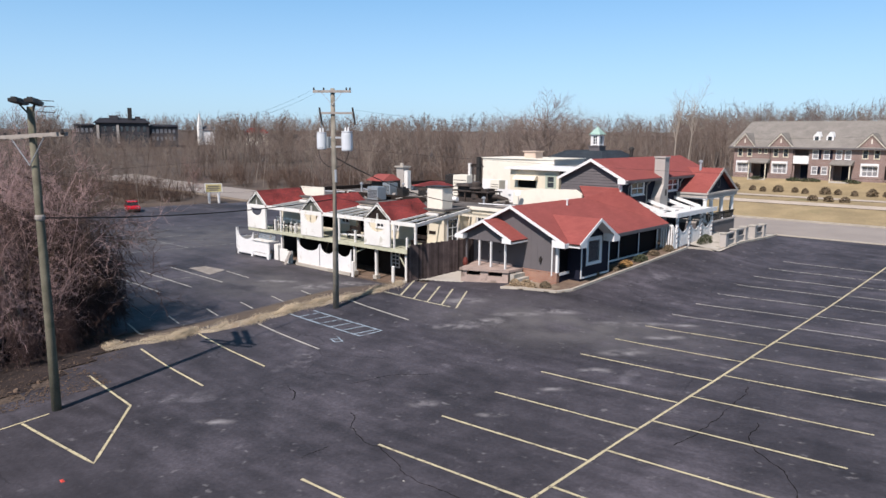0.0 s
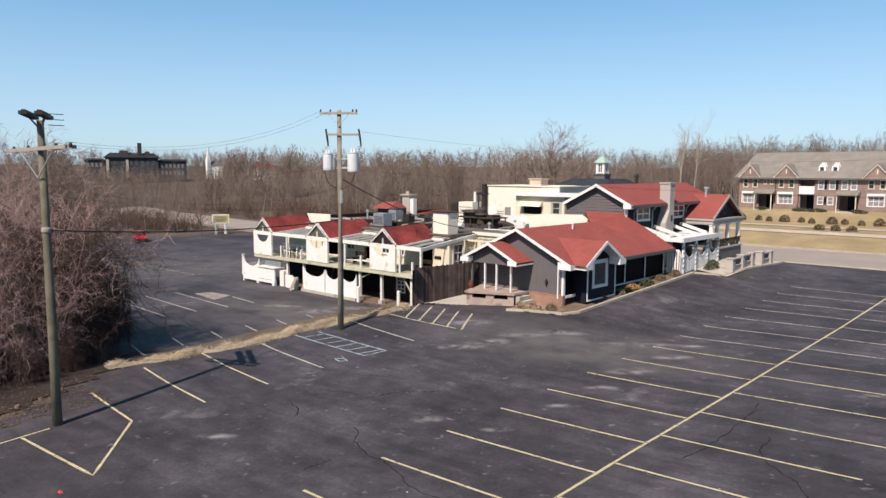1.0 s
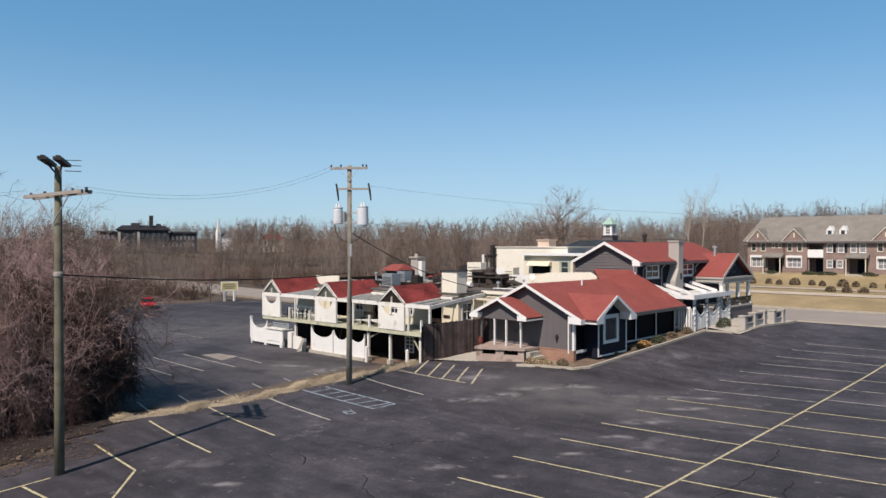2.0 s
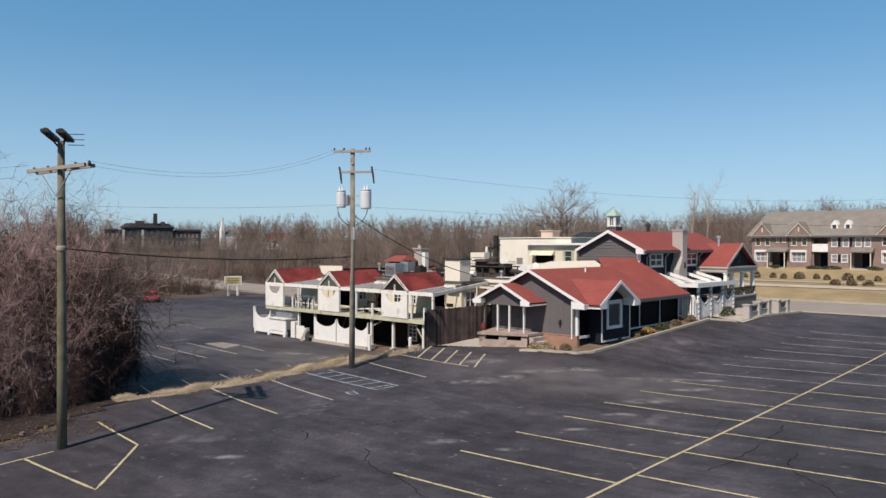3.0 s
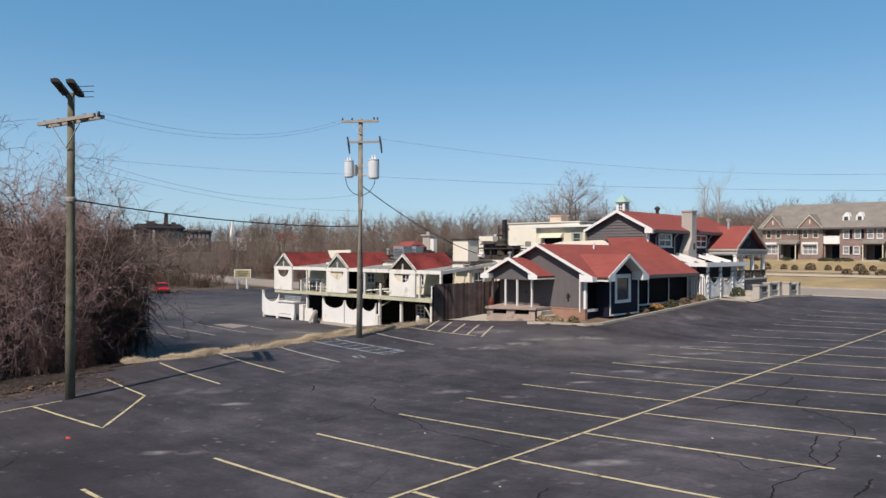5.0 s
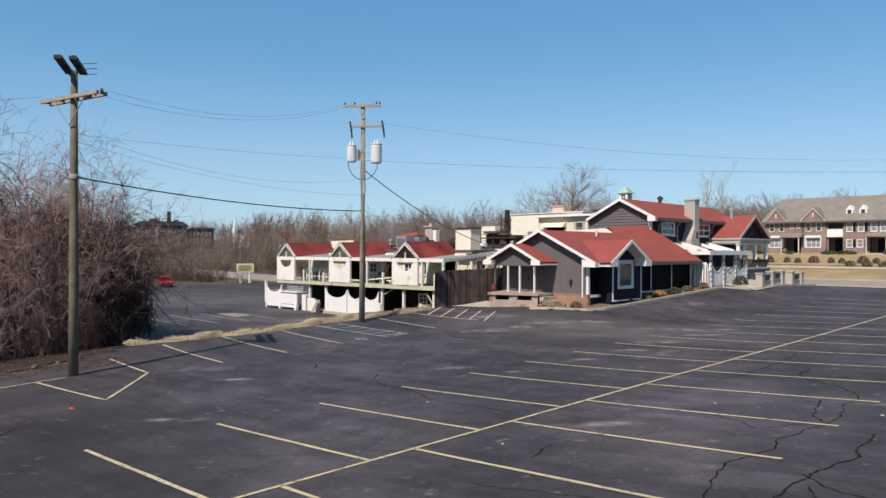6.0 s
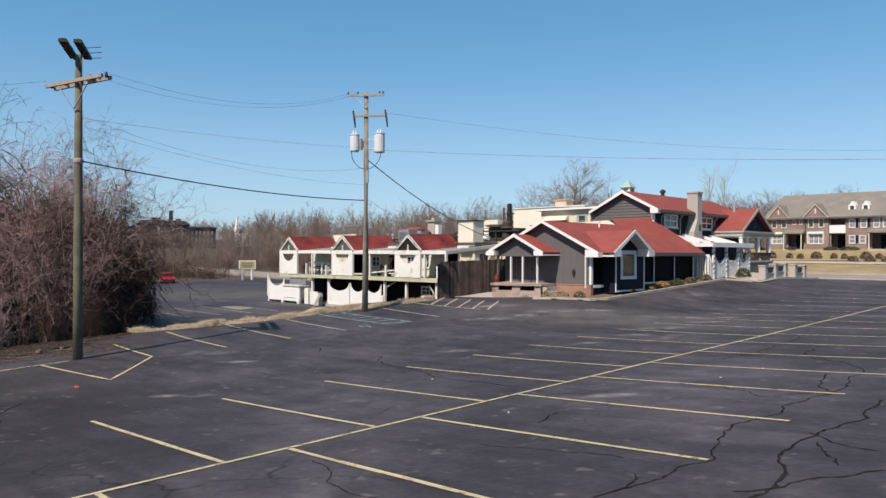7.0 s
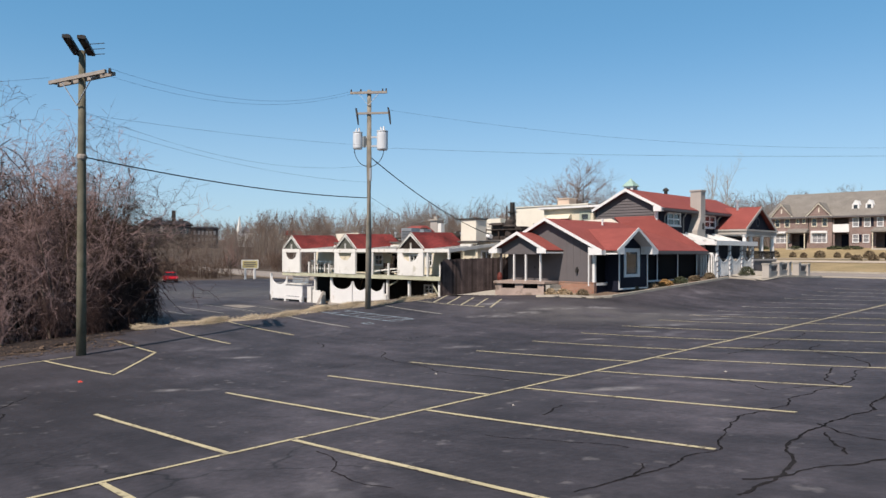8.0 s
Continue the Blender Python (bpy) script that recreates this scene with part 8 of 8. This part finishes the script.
top = [(-39.6, TY - 0.5, TE + 0.05), (-4, TY - 0.5, TE + 0.05), (-4, 113.2, TR), (-38.9, 113.2, TR)]
part("roof", Shape().hexa([(a, b, c - 0.15) for a, b, c in top], top), TOWNROOF, town, "grey-brown shingle roof")
top = [(-39.6, 119.9, TE + 0.05), (-39.6, TY - 0.5, TE + 0.05), (-38.9, 113.2, TR)]
part("roof", Shape().hexa([(a, b, c - 0.15) for a, b, c in top], top), TOWNROOF, town, "grey-brown shingle hip")
top = [(-4, 119.9, TE + 0.05), (-39.6, 119.9, TE + 0.05), (-38.9, 113.2, TR), (-4, 113.2, TR)]
part("roof", Shape().hexa([(a, b, c - 0.15) for a, b, c in top], top), TOWNROOF, town)
part("eave_fascia", Shape().box(-39.6, -4, TY - 0.55, TY - 0.5, TE - 0.18, TE + 0.04), GREY, town)
for gc, hw in gables:
    pk = 10.35
    part("bay_base", Shape().hexa([(gc - hw + 0.05, TY - 0.3, 3.2), (gc + hw - 0.05, TY - 0.3, 3.2), (gc + hw - 0.05, TY - 0.02, 3.2), (gc - hw + 0.05, TY - 0.02, 3.2)],
                                    [(gc - hw + 0.05, TY - 0.3, 4.7), (gc + hw - 0.05, TY - 0.3, 4.7), (gc + hw - 0.05, TY - 0.02, 4.7), (gc - hw + 0.05, TY - 0.02, 4.7)]), TOWNBRICK, town)
    part("gable_wall", Shape().hexa([(gc - hw + 0.05, TY - 0.3, 8.45), (gc + hw - 0.05, TY - 0.3, 8.45), (gc, TY - 0.3, pk - 0.15)], [(gc - hw + 0.05, TY + 0.2, 8.45), (gc + hw - 0.05, TY + 0.2, 8.45), (gc, TY + 0.2, pk - 0.15)]), TOWNBRICK, town, "brick gable")
    for sx in (-1, 1):
        s = Shape().hexa([(gc + sx * (hw + 0.15), TY - 0.5, 8.22), (gc, TY - 0.5, pk - 0.22), (gc, TY - 0.5, pk + 0.02), (gc + sx * (hw + 0.15), TY - 0.5, 8.45)],
                         [(gc + sx * (hw + 0.15), TY - 0.35, 8.22), (gc, TY - 0.35, pk - 0.22), (gc, TY - 0.35, pk + 0.02), (gc + sx * (hw + 0.15), TY - 0.35, 8.45)])
        part("rake_board", s, PALE, town, "cream gable trim")
        top = [(gc + sx * (hw + 0.15), TY - 0.5, 8.46), (gc, TY - 0.5, pk + 0.03), (gc, TY + 3.1, pk + 0.03), (gc + sx * (hw + 0.15), TY - 0.1, 8.46)]
        part("gable_roof", Shape().hexa([(a, b, c - 0.1) for a, b, c in top], top), TOWNROOF, town)
    part("lintel", Shape().box(gc - 0.07, gc + 0.07, TY - 0.34, TY - 0.3, 8.95, 9.55), PALE, town)
    for dx in (-0.67, 0.67):
        part("lintel", Shape().box(gc + dx - 0.42, gc + dx + 0.42, TY - 0.06, TY, 8.2, 8.36), PALE, town, "pale stone lintel")
    part("bay_surround", Shape().box(gc - 1.05, gc + 1.05, TY - 0.36, TY - 0.02, 6.1, 6.4).box(gc - 1.05, gc - 0.93, TY - 0.36, TY - 0.02, 4.7, 6.1).box(gc + 0.93, gc + 1.05, TY - 0.36, TY - 0.02, 4.7, 6.1), WHITE, town, "white bay window surround")
for u0, u1, z0, z1 in wins:
    big = (u1 - u0) > 1.2
    window(town, "-y", TY, u0, u1, z0, z1, 3 if big else 1, 2, WHITE if big or -29 < u0 < -23 else CREAM, 0.12 if big else 0.08, muntin=0.06, pane_mat=BLINDS if big or -29 < u0 < -23 else GLASS)
for c in (-28.0, -26.6):
    for z0, z1 in ((6.9, 8.05), (4.8, 5.8)):
        part("shutter", Shape().box(c + 0.42, c + 0.75, TY - 0.05, TY - 0.002, z0, z1), NAVY, town, "dark shutter")
for u0, u1, z0, z1 in recess:
    if z0 < 5:
        dd = part("door", Shape().box((u0 + u1) / 2 - 0.45, (u0 + u1) / 2 + 0.45, TY + 1.5, TY + 1.58, 3.95, 5.9), NAVY, town, "dark front door")
part("balcony", Shape().box(-30.75, -28.75, TY - 0.25, TY - 0.02, 6.15, 7.25), WHITE, town, "white balcony front")
for c in (-35.15, -24.5):
    part("porch_roof", Shape().hexa([(c - 1.35, TY - 1.6, 6.1), (c + 1.35, TY - 1.6, 6.1), (c + 1.35, TY - 0.01, 6.1), (c - 1.35, TY - 0.01, 6.1)], [(c - 1.35, TY - 1.6, 6.25), (c + 1.35, TY - 1.6, 6.25), (c + 1.35, TY - 0.01, 6.75), (c - 1.35, TY - 0.01, 6.75)]), TOWNROOF, town)
    for sx in (-1.15, 1.15):
        part("porch_post", Shape().box(c + sx - 0.06, c + sx + 0.06, TY - 1.5, TY - 1.38, 3.6, 6.1), CREAM, town)
    part("porch_step", Shape().box(c - 1.2, c + 1.2, TY - 1.7, TY - 0.01, 3.4, 3.95), CONCRETE, town)
for c in (-28.35, -26.7):
    part("dormer", Shape().hexa([(c - 0.45, 108.3, 8.75), (c + 0.45, 108.3, 8.75), (c + 0.45, 111.2, 8.75), (c - 0.45, 111.2, 8.75)], [(c - 0.45, 108.3, 9.95), (c + 0.45, 108.3, 9.95), (c + 0.45, 111.2, 9.95), (c - 0.45, 111.2, 9.95)])
         .hexa([(c - 0.45, 108.3, 9.95), (c + 0.45, 108.3, 9.95), (c, 108.3, 10.55)], [(c - 0.45, 111.2, 9.95), (c + 0.45, 111.2, 9.95), (c, 111.2, 10.55)]), WHITE, town, "small white roof dormer")
    part("dormer_window", Shape().box(c - 0.24, c + 0.24, 108.26, 108.3, 9.15, 9.9), GLASS, town)
for x in (-33.95, -30.85):
    part("downpipe", Shape().box(x, x + 0.08, TY - 0.1, TY - 0.02, 3.9, 8.3), BROWNWALL, town)

# ---- sign, car, far buildings ----
sg = thing("roadside_sign", (-105, 60.4, gz1(-105, 60.4)), "yellow lettered sign board on two white posts", "sign")
dv = Vector((0.5, 0.866, 0))
c0 = Vector((-105, 60.4, 0))
zb = gz1(-105, 60.4)
SIGNY = mat("yellow_sign_face", (0.50, 0.43, 0.19), 0.6, 0.08)
a, b = c0 - dv * 1.35, c0 + dv * 1.35
part("board", Shape().beam((a.x, a.y, 1.15), (b.x, b.y, 1.15), 0.25, 1.45), OLDWHITE, sg, "pale sign frame")
nrm = Vector((0.866, -0.5, 0)) * 0.14
a2, b2 = c0 - dv * 1.2 + nrm, c0 + dv * 1.2 + nrm
part("face", Shape().beam((a2.x, a2.y, 1.15), (b2.x, b2.y, 1.15), 0.03, 1.2), SIGNY, sg, "yellow sign face")
for z, w in ((1.45, 0.9), (1.12, 1.0), (0.82, 0.7)):
    a3, b3 = c0 - dv * w + nrm * 1.15, c0 + dv * w + nrm * 1.15
    part("text_bar", Shape().beam((a3.x, a3.y, z), (b3.x, b3.y, z), 0.02, 0.16), GREY, sg, "dark line of unreadable letters")
for q in (-0.75, 0.75):
    p = c0 + dv * q
    part("post", Shape().box(p.x - 0.14, p.x + 0.14, p.y - 0.14, p.y + 0.14, zb - 0.2, 0.45), WHITE, sg, "white square post")

car = thing("parked_car", (-101.5, 45.4, gz1(-101.5, 45.4) + 0.06), "small red hatchback parked at the lot's edge", "car")
cz = gz1(-101.5, 45.4) + 0.06
cd, cs = Vector((0.95, -0.31, 0)), Vector((-0.31, -0.95, 0))
cc = Vector((-101.5, 45.4, cz))


def car_loft(profile, half, inset):
    """Side profile (along, up) swept across the car, narrower at the top."""
    zs = [p[1] for p in profile]
    lo, hi = min(zs), max(zs)
    sides = []
    for sgn in (-1, 1):
        sides.append([cc + cd * u + cs * sgn * (half - inset * (w - lo) / (hi - lo)) + Vector((0, 0, w)) for u, w in profile])
    return Shape().hexa(sides[0], sides[1])


part("body", car_loft([(-2.0, 0.28), (2.0, 0.28), (2.08, 0.6), (2.0, 0.82), (1.1, 0.95), (-1.9, 0.98), (-2.05, 0.6)], 0.86, 0.06), REDPAINT, car, "red painted body")
part("cabin", car_loft([(-1.85, 0.95), (1.0, 0.95), (0.35, 1.42), (-1.45, 1.45)], 0.8, 0.14), mat("car_glass", (0.02, 0.02, 0.025), 0.1, 0.1, bump=0), car, "dark car windows")
part("roof", car_loft([(-1.5, 1.42), (0.42, 1.40), (0.3, 1.5), (-1.3, 1.52)], 0.69, 0.03), REDPAINT, car)
for u in (-1.25, 1.3):
    for sgn in (-1, 1):
        p = cc + cd * u + cs * sgn * 0.78 + Vector((0, 0, 0.31))
        w = part("wheel", Shape().tube([p - cs * 0.1, p + cs * 0.1], 0.31, 14), RUBBER, car)
        part("rim", Shape().tube([p + cs * sgn * 0.1, p + cs * sgn * 0.115], 0.19, 10), GALV, w)
for sgn in (-1, 1):
    p = cc - cd * 2.02 + cs * sgn * 0.6 + Vector((0, 0, 0.78))
    part("tail_lamp", Shape().box(p.x - 0.1, p.x + 0.1, p.y - 0.05, p.y + 0.05, p.z - 0.08, p.z + 0.08), mat("red_lens", (0.25, 0.01, 0.01), 0.3), car)
    p = cc + cd * 2.03 + cs * sgn * 0.6 + Vector((0, 0, 0.68))
    part("headlamp", Shape().box(p.x - 0.12, p.x + 0.12, p.y - 0.05, p.y + 0.05, p.z - 0.07, p.z + 0.07), GALV, car)
part("bumper", car_loft([(1.95, 0.3), (2.13, 0.34), (2.13, 0.5), (1.95, 0.52)], 0.84, 0.02), BLACKMETAL, car)

mill = thing("distant_mill", (-272, 122, 9), "long charcoal building with chimney beyond the woods", "building")
# laid out along the line of sight's cross direction
ux, uy = 0.41, 0.912
def far_box(s, u0, u1, d0, d1, z0, z1, o=(-272.0, 122.0)):
    pts = [(o[0] + ux * u - uy * d, o[1] + uy * u + ux * d) for u, d in ((u0, d0), (u1, d0), (u1, d1), (u0, d1))]
    return s.hexa([(x, y, z0) for x, y in pts], [(x, y, z1) for x, y in pts])


part("wall", far_box(far_box(far_box(Shape(), -11.3, 7.2, 0, 14, 2, 13.8), -18.4, -11.3, 1, 13, 2, 12.8), 7.2, 17.6, 1, 13, 2, 12.6), MILLWALL, mill, "charcoal wall")


def far_hip(u0, u1, d0, d1, z0, z1, cut, o=(-272.0, 122.0)):
    """A hipped roof over a far building."""
    low = far_box(Shape(), u0, u1, d0, d1, z0, z1, o).v
    mid = (d0 + d1) / 2
    high = far_box(Shape(), u0 + cut, u1 - cut, mid - 0.3, mid + 0.3, z0, z1, o).v
    return Shape().hexa(low[:4], high[4:])


part("roof", far_hip(-12.1, 8.0, -0.8, 14.8, 13.8, 15.7, 2.2), MILLROOF, mill, "low dark roof")
part("roof", far_hip(-19.0, -11.3, 0.4, 13.6, 12.8, 13.4, 1.0), MILLROOF, mill)
part("roof", far_hip(7.2, 18.2, 0.4, 13.6, 12.6, 13.4, 1.0), MILLROOF, mill)
part("roof_house", far_box(far_box(Shape(), -6.5, -3.4, 4, 9, 14.0, 16.6), 2.6, 4.4, 4, 8, 14.0, 16.3), MILLWALL, mill, "low roof house")
part("chimney", far_box(Shape(), 0.0, 1.5, 3, 5, 13, 19.5), BLACKMETAL, mill)
for u in (-10.5, -8.6, -5.6, -3.0, -1.0, 1.0, 3.0, 5.0):
    for z in (7.4, 10.6):
        part("window", far_box(Shape(), u, u + 1.1, -0.1, 0.05, z, z + 1.9), GLASS, mill)
for k in range(6):
    for z in (7.2, 10.0):
        part("window", far_box(Shape(), 8.2 + 1.5 * k, 9.1 + 1.5 * k, 0.9, 1.05, z, z + 1.5), MILLPANE, mill, "pale grey window")
    if k < 4:
        part("window", far_box(Shape(), -17.8 + 1.5 * k, -16.9 + 1.5 * k, 0.9, 1.05, 10.2, 11.7), MILLPANE, mill, "pale grey window")
for u in (-11.0, -4.2):
    part("pier", far_box(Shape(), u, u + 0.9, -0.5, -0.02, 6, 13.0), STUCCO, mill, "pale stucco pier")
church = thing("distant_church", (-279, 154, 9), "small white church with pointed steeple", "church")
o = (-279.0, 155.2)
part("nave", far_box(Shape(), 0.6, 6.0, 0, 9, 2, 11.4, o), WHITE, church)
x, y = o
part("tower", Shape().box(x - 0.8, x + 0.8, y - 0.8, y + 0.8, 2, 13.4), OLDWHITE, church)
part("steeple", Shape().hexa([(x - 0.75, y - 0.75, 13.4), (x + 0.75, y - 0.75, 13.4), (x + 0.75, y + 0.75, 13.4), (x - 0.75, y + 0.75, 13.4)], [(x - .05, y - .05, 18.6), (x + .05, y - .05, 18.6), (x + .05, y + .05, 18.6), (x - .05, y + .05, 18.6)]), OLDWHITE, church, "white pointed steeple")
part("roof", far_hip(0.2, 6.4, -0.4, 9.4, 11.4, 14.2, 2.7, o), GREY, church)
red = thing("distant_red_roof", (-262, 172, 7), "small far house with bright red roof", "house")
part("wall", far_box(Shape(), -4, 4, 0, 6, 2, 10.4, (-262.0, 172.0)), PALE, red)
part("roof", far_hip(-4.5, 4.5, -0.5, 6.5, 10.4, 12.4, 1.5, (-262.0, 172.0)), REDPAINT, red)

# ---- small marks and litter on the lot ----
# a branching net of cracks: places along each, and its width
CRACKS = [
    ([(-4.34, 7.5), (-4.0, 9.4), (-4.5, 14.2), (-7.2, 23.7)], 0.032),
    ([(-3.0, 7.5), (-3.4, 11.2), (-3.3, 15.0)], 0.042),
    ([(-3.2, 8.1), (-2.1, 9.8)], 0.036), ([(-3.5, 11.6), (-2.4, 10.8)], 0.03), ([(-3.2, 11.0), (-2.6, 9.8)], 0.035),
    ([(-5.2, 18.3), (-4.2, 15.5)], 0.032), ([(-7.8, 15.8), (-5.3, 14.6), (-4.6, 15.5)], 0.024), ([(-8.6, 20.4), (-8.7, 27.2)], 0.036),
    ([(-7.5, 8.6), (-5.1, 8.9)], 0.02), ([(-4.5, 6.7), (-4.5, 8.2)], 0.03), ([(-7.7, 10.4), (-8.0, 11.4)], 0.03),
    ([(-19.1, 16.2), (-14.2, 14.0), (-10.7, 13.6)], 0.028), ([(-23.4, 16.5), (-21.9, 15.6)], 0.032), ([(-17.4, 12.7), (-17.4, 13.8)], 0.026),
    ([(-17.4, 4.1), (-20.4, 5.4)], 0.04), ([(-9.0, 6.4), (-6.4, 5.7)], 0.02), ([(-21.5, 18.2), (-19.6, 21.2)], 0.032), ([(-1.5, 20.5), (-1.6, 26)], 0.032)]
for k, (pts, w) in enumerate(CRACKS):
    crack(pts, w, 40 + k)
s = Shape()
ring = [(-54.85, 29.02), (-54.65, 30.38), (-51.94, 30.67), (-51.06, 28.73)]
s.hexa([(a, b, gz1(a, b)) for a, b in reversed(ring)], [(a, b, gz1(a, b) + LOT_LIFT + 0.012) for a, b in reversed(ring)])
solo("concrete_patch", s, STAIN, "pale worn concrete patch in the lower lot", "patch")
rb = random.Random(5)
s = Shape()
x, y = -21.97, 7.23
z = gz1(x, y) + LOT_LIFT
s.hexa([(x - .1, y - .05, z), (x + .09, y - .06, z), (x + .1, y + .05, z), (x - .09, y + .06, z)], [(x - .07, y - .03, z + .03), (x + .06, y - .03, z + .04), (x + .07, y + .03, z + .03), (x - .06, y + .03, z + .035)])
solo("red_litter", s, mat("faded_red_plastic", (0.55, 0.06, 0.04), 0.6), "crumpled red plastic litter on asphalt", "litter", base=(x, y, z))
for k in range(5):
    x, y = rb.uniform(-14, -3), rb.uniform(8, 20)
    z = gz1(x, y) + LOT_LIFT
    w = rb.uniform(.025, .04)
    s = Shape().hexa([(x - w, y - w * .6, z), (x + w, y - w * .5, z), (x + w * .8, y + w * .6, z), (x - w * .9, y + w * .5, z)], [(x - w * .6, y - w * .3, z + .012), (x + w * .6, y - w * .3, z + .02), (x + w * .4, y + w * .3, z + .012), (x - w * .5, y + w * .3, z + .02)])
    solo("paper_litter", s, CONCRETE, "small scrap of white litter on asphalt", "litter", "litter scraps", base=(x, y, z))
for k in range(14):
    x, y = -31.6 - rb.uniform(0, 2.5), 4.5 + k * 0.5
    r = rb.uniform(.08, .2)
    z = gz1(x, y)
    s = Shape()
    n = 7
    ring = [(x + r * rb.uniform(.7, 1.1) * math.cos(6.283 * i / n), y + r * rb.uniform(.6, 1) * math.sin(6.283 * i / n)) for i in range(n)]
    s.hexa([(a, b, z - .05) for a, b in ring], [(x + (a - x) * .65, y + (b - y) * .65, z + r * rb.uniform(.5, .9)) for a, b in ring])
    solo("broken_concrete", s, MULCH, "broken concrete lump at the thicket's edge", "rubble", "rubble lumps", base=(x, y, z))
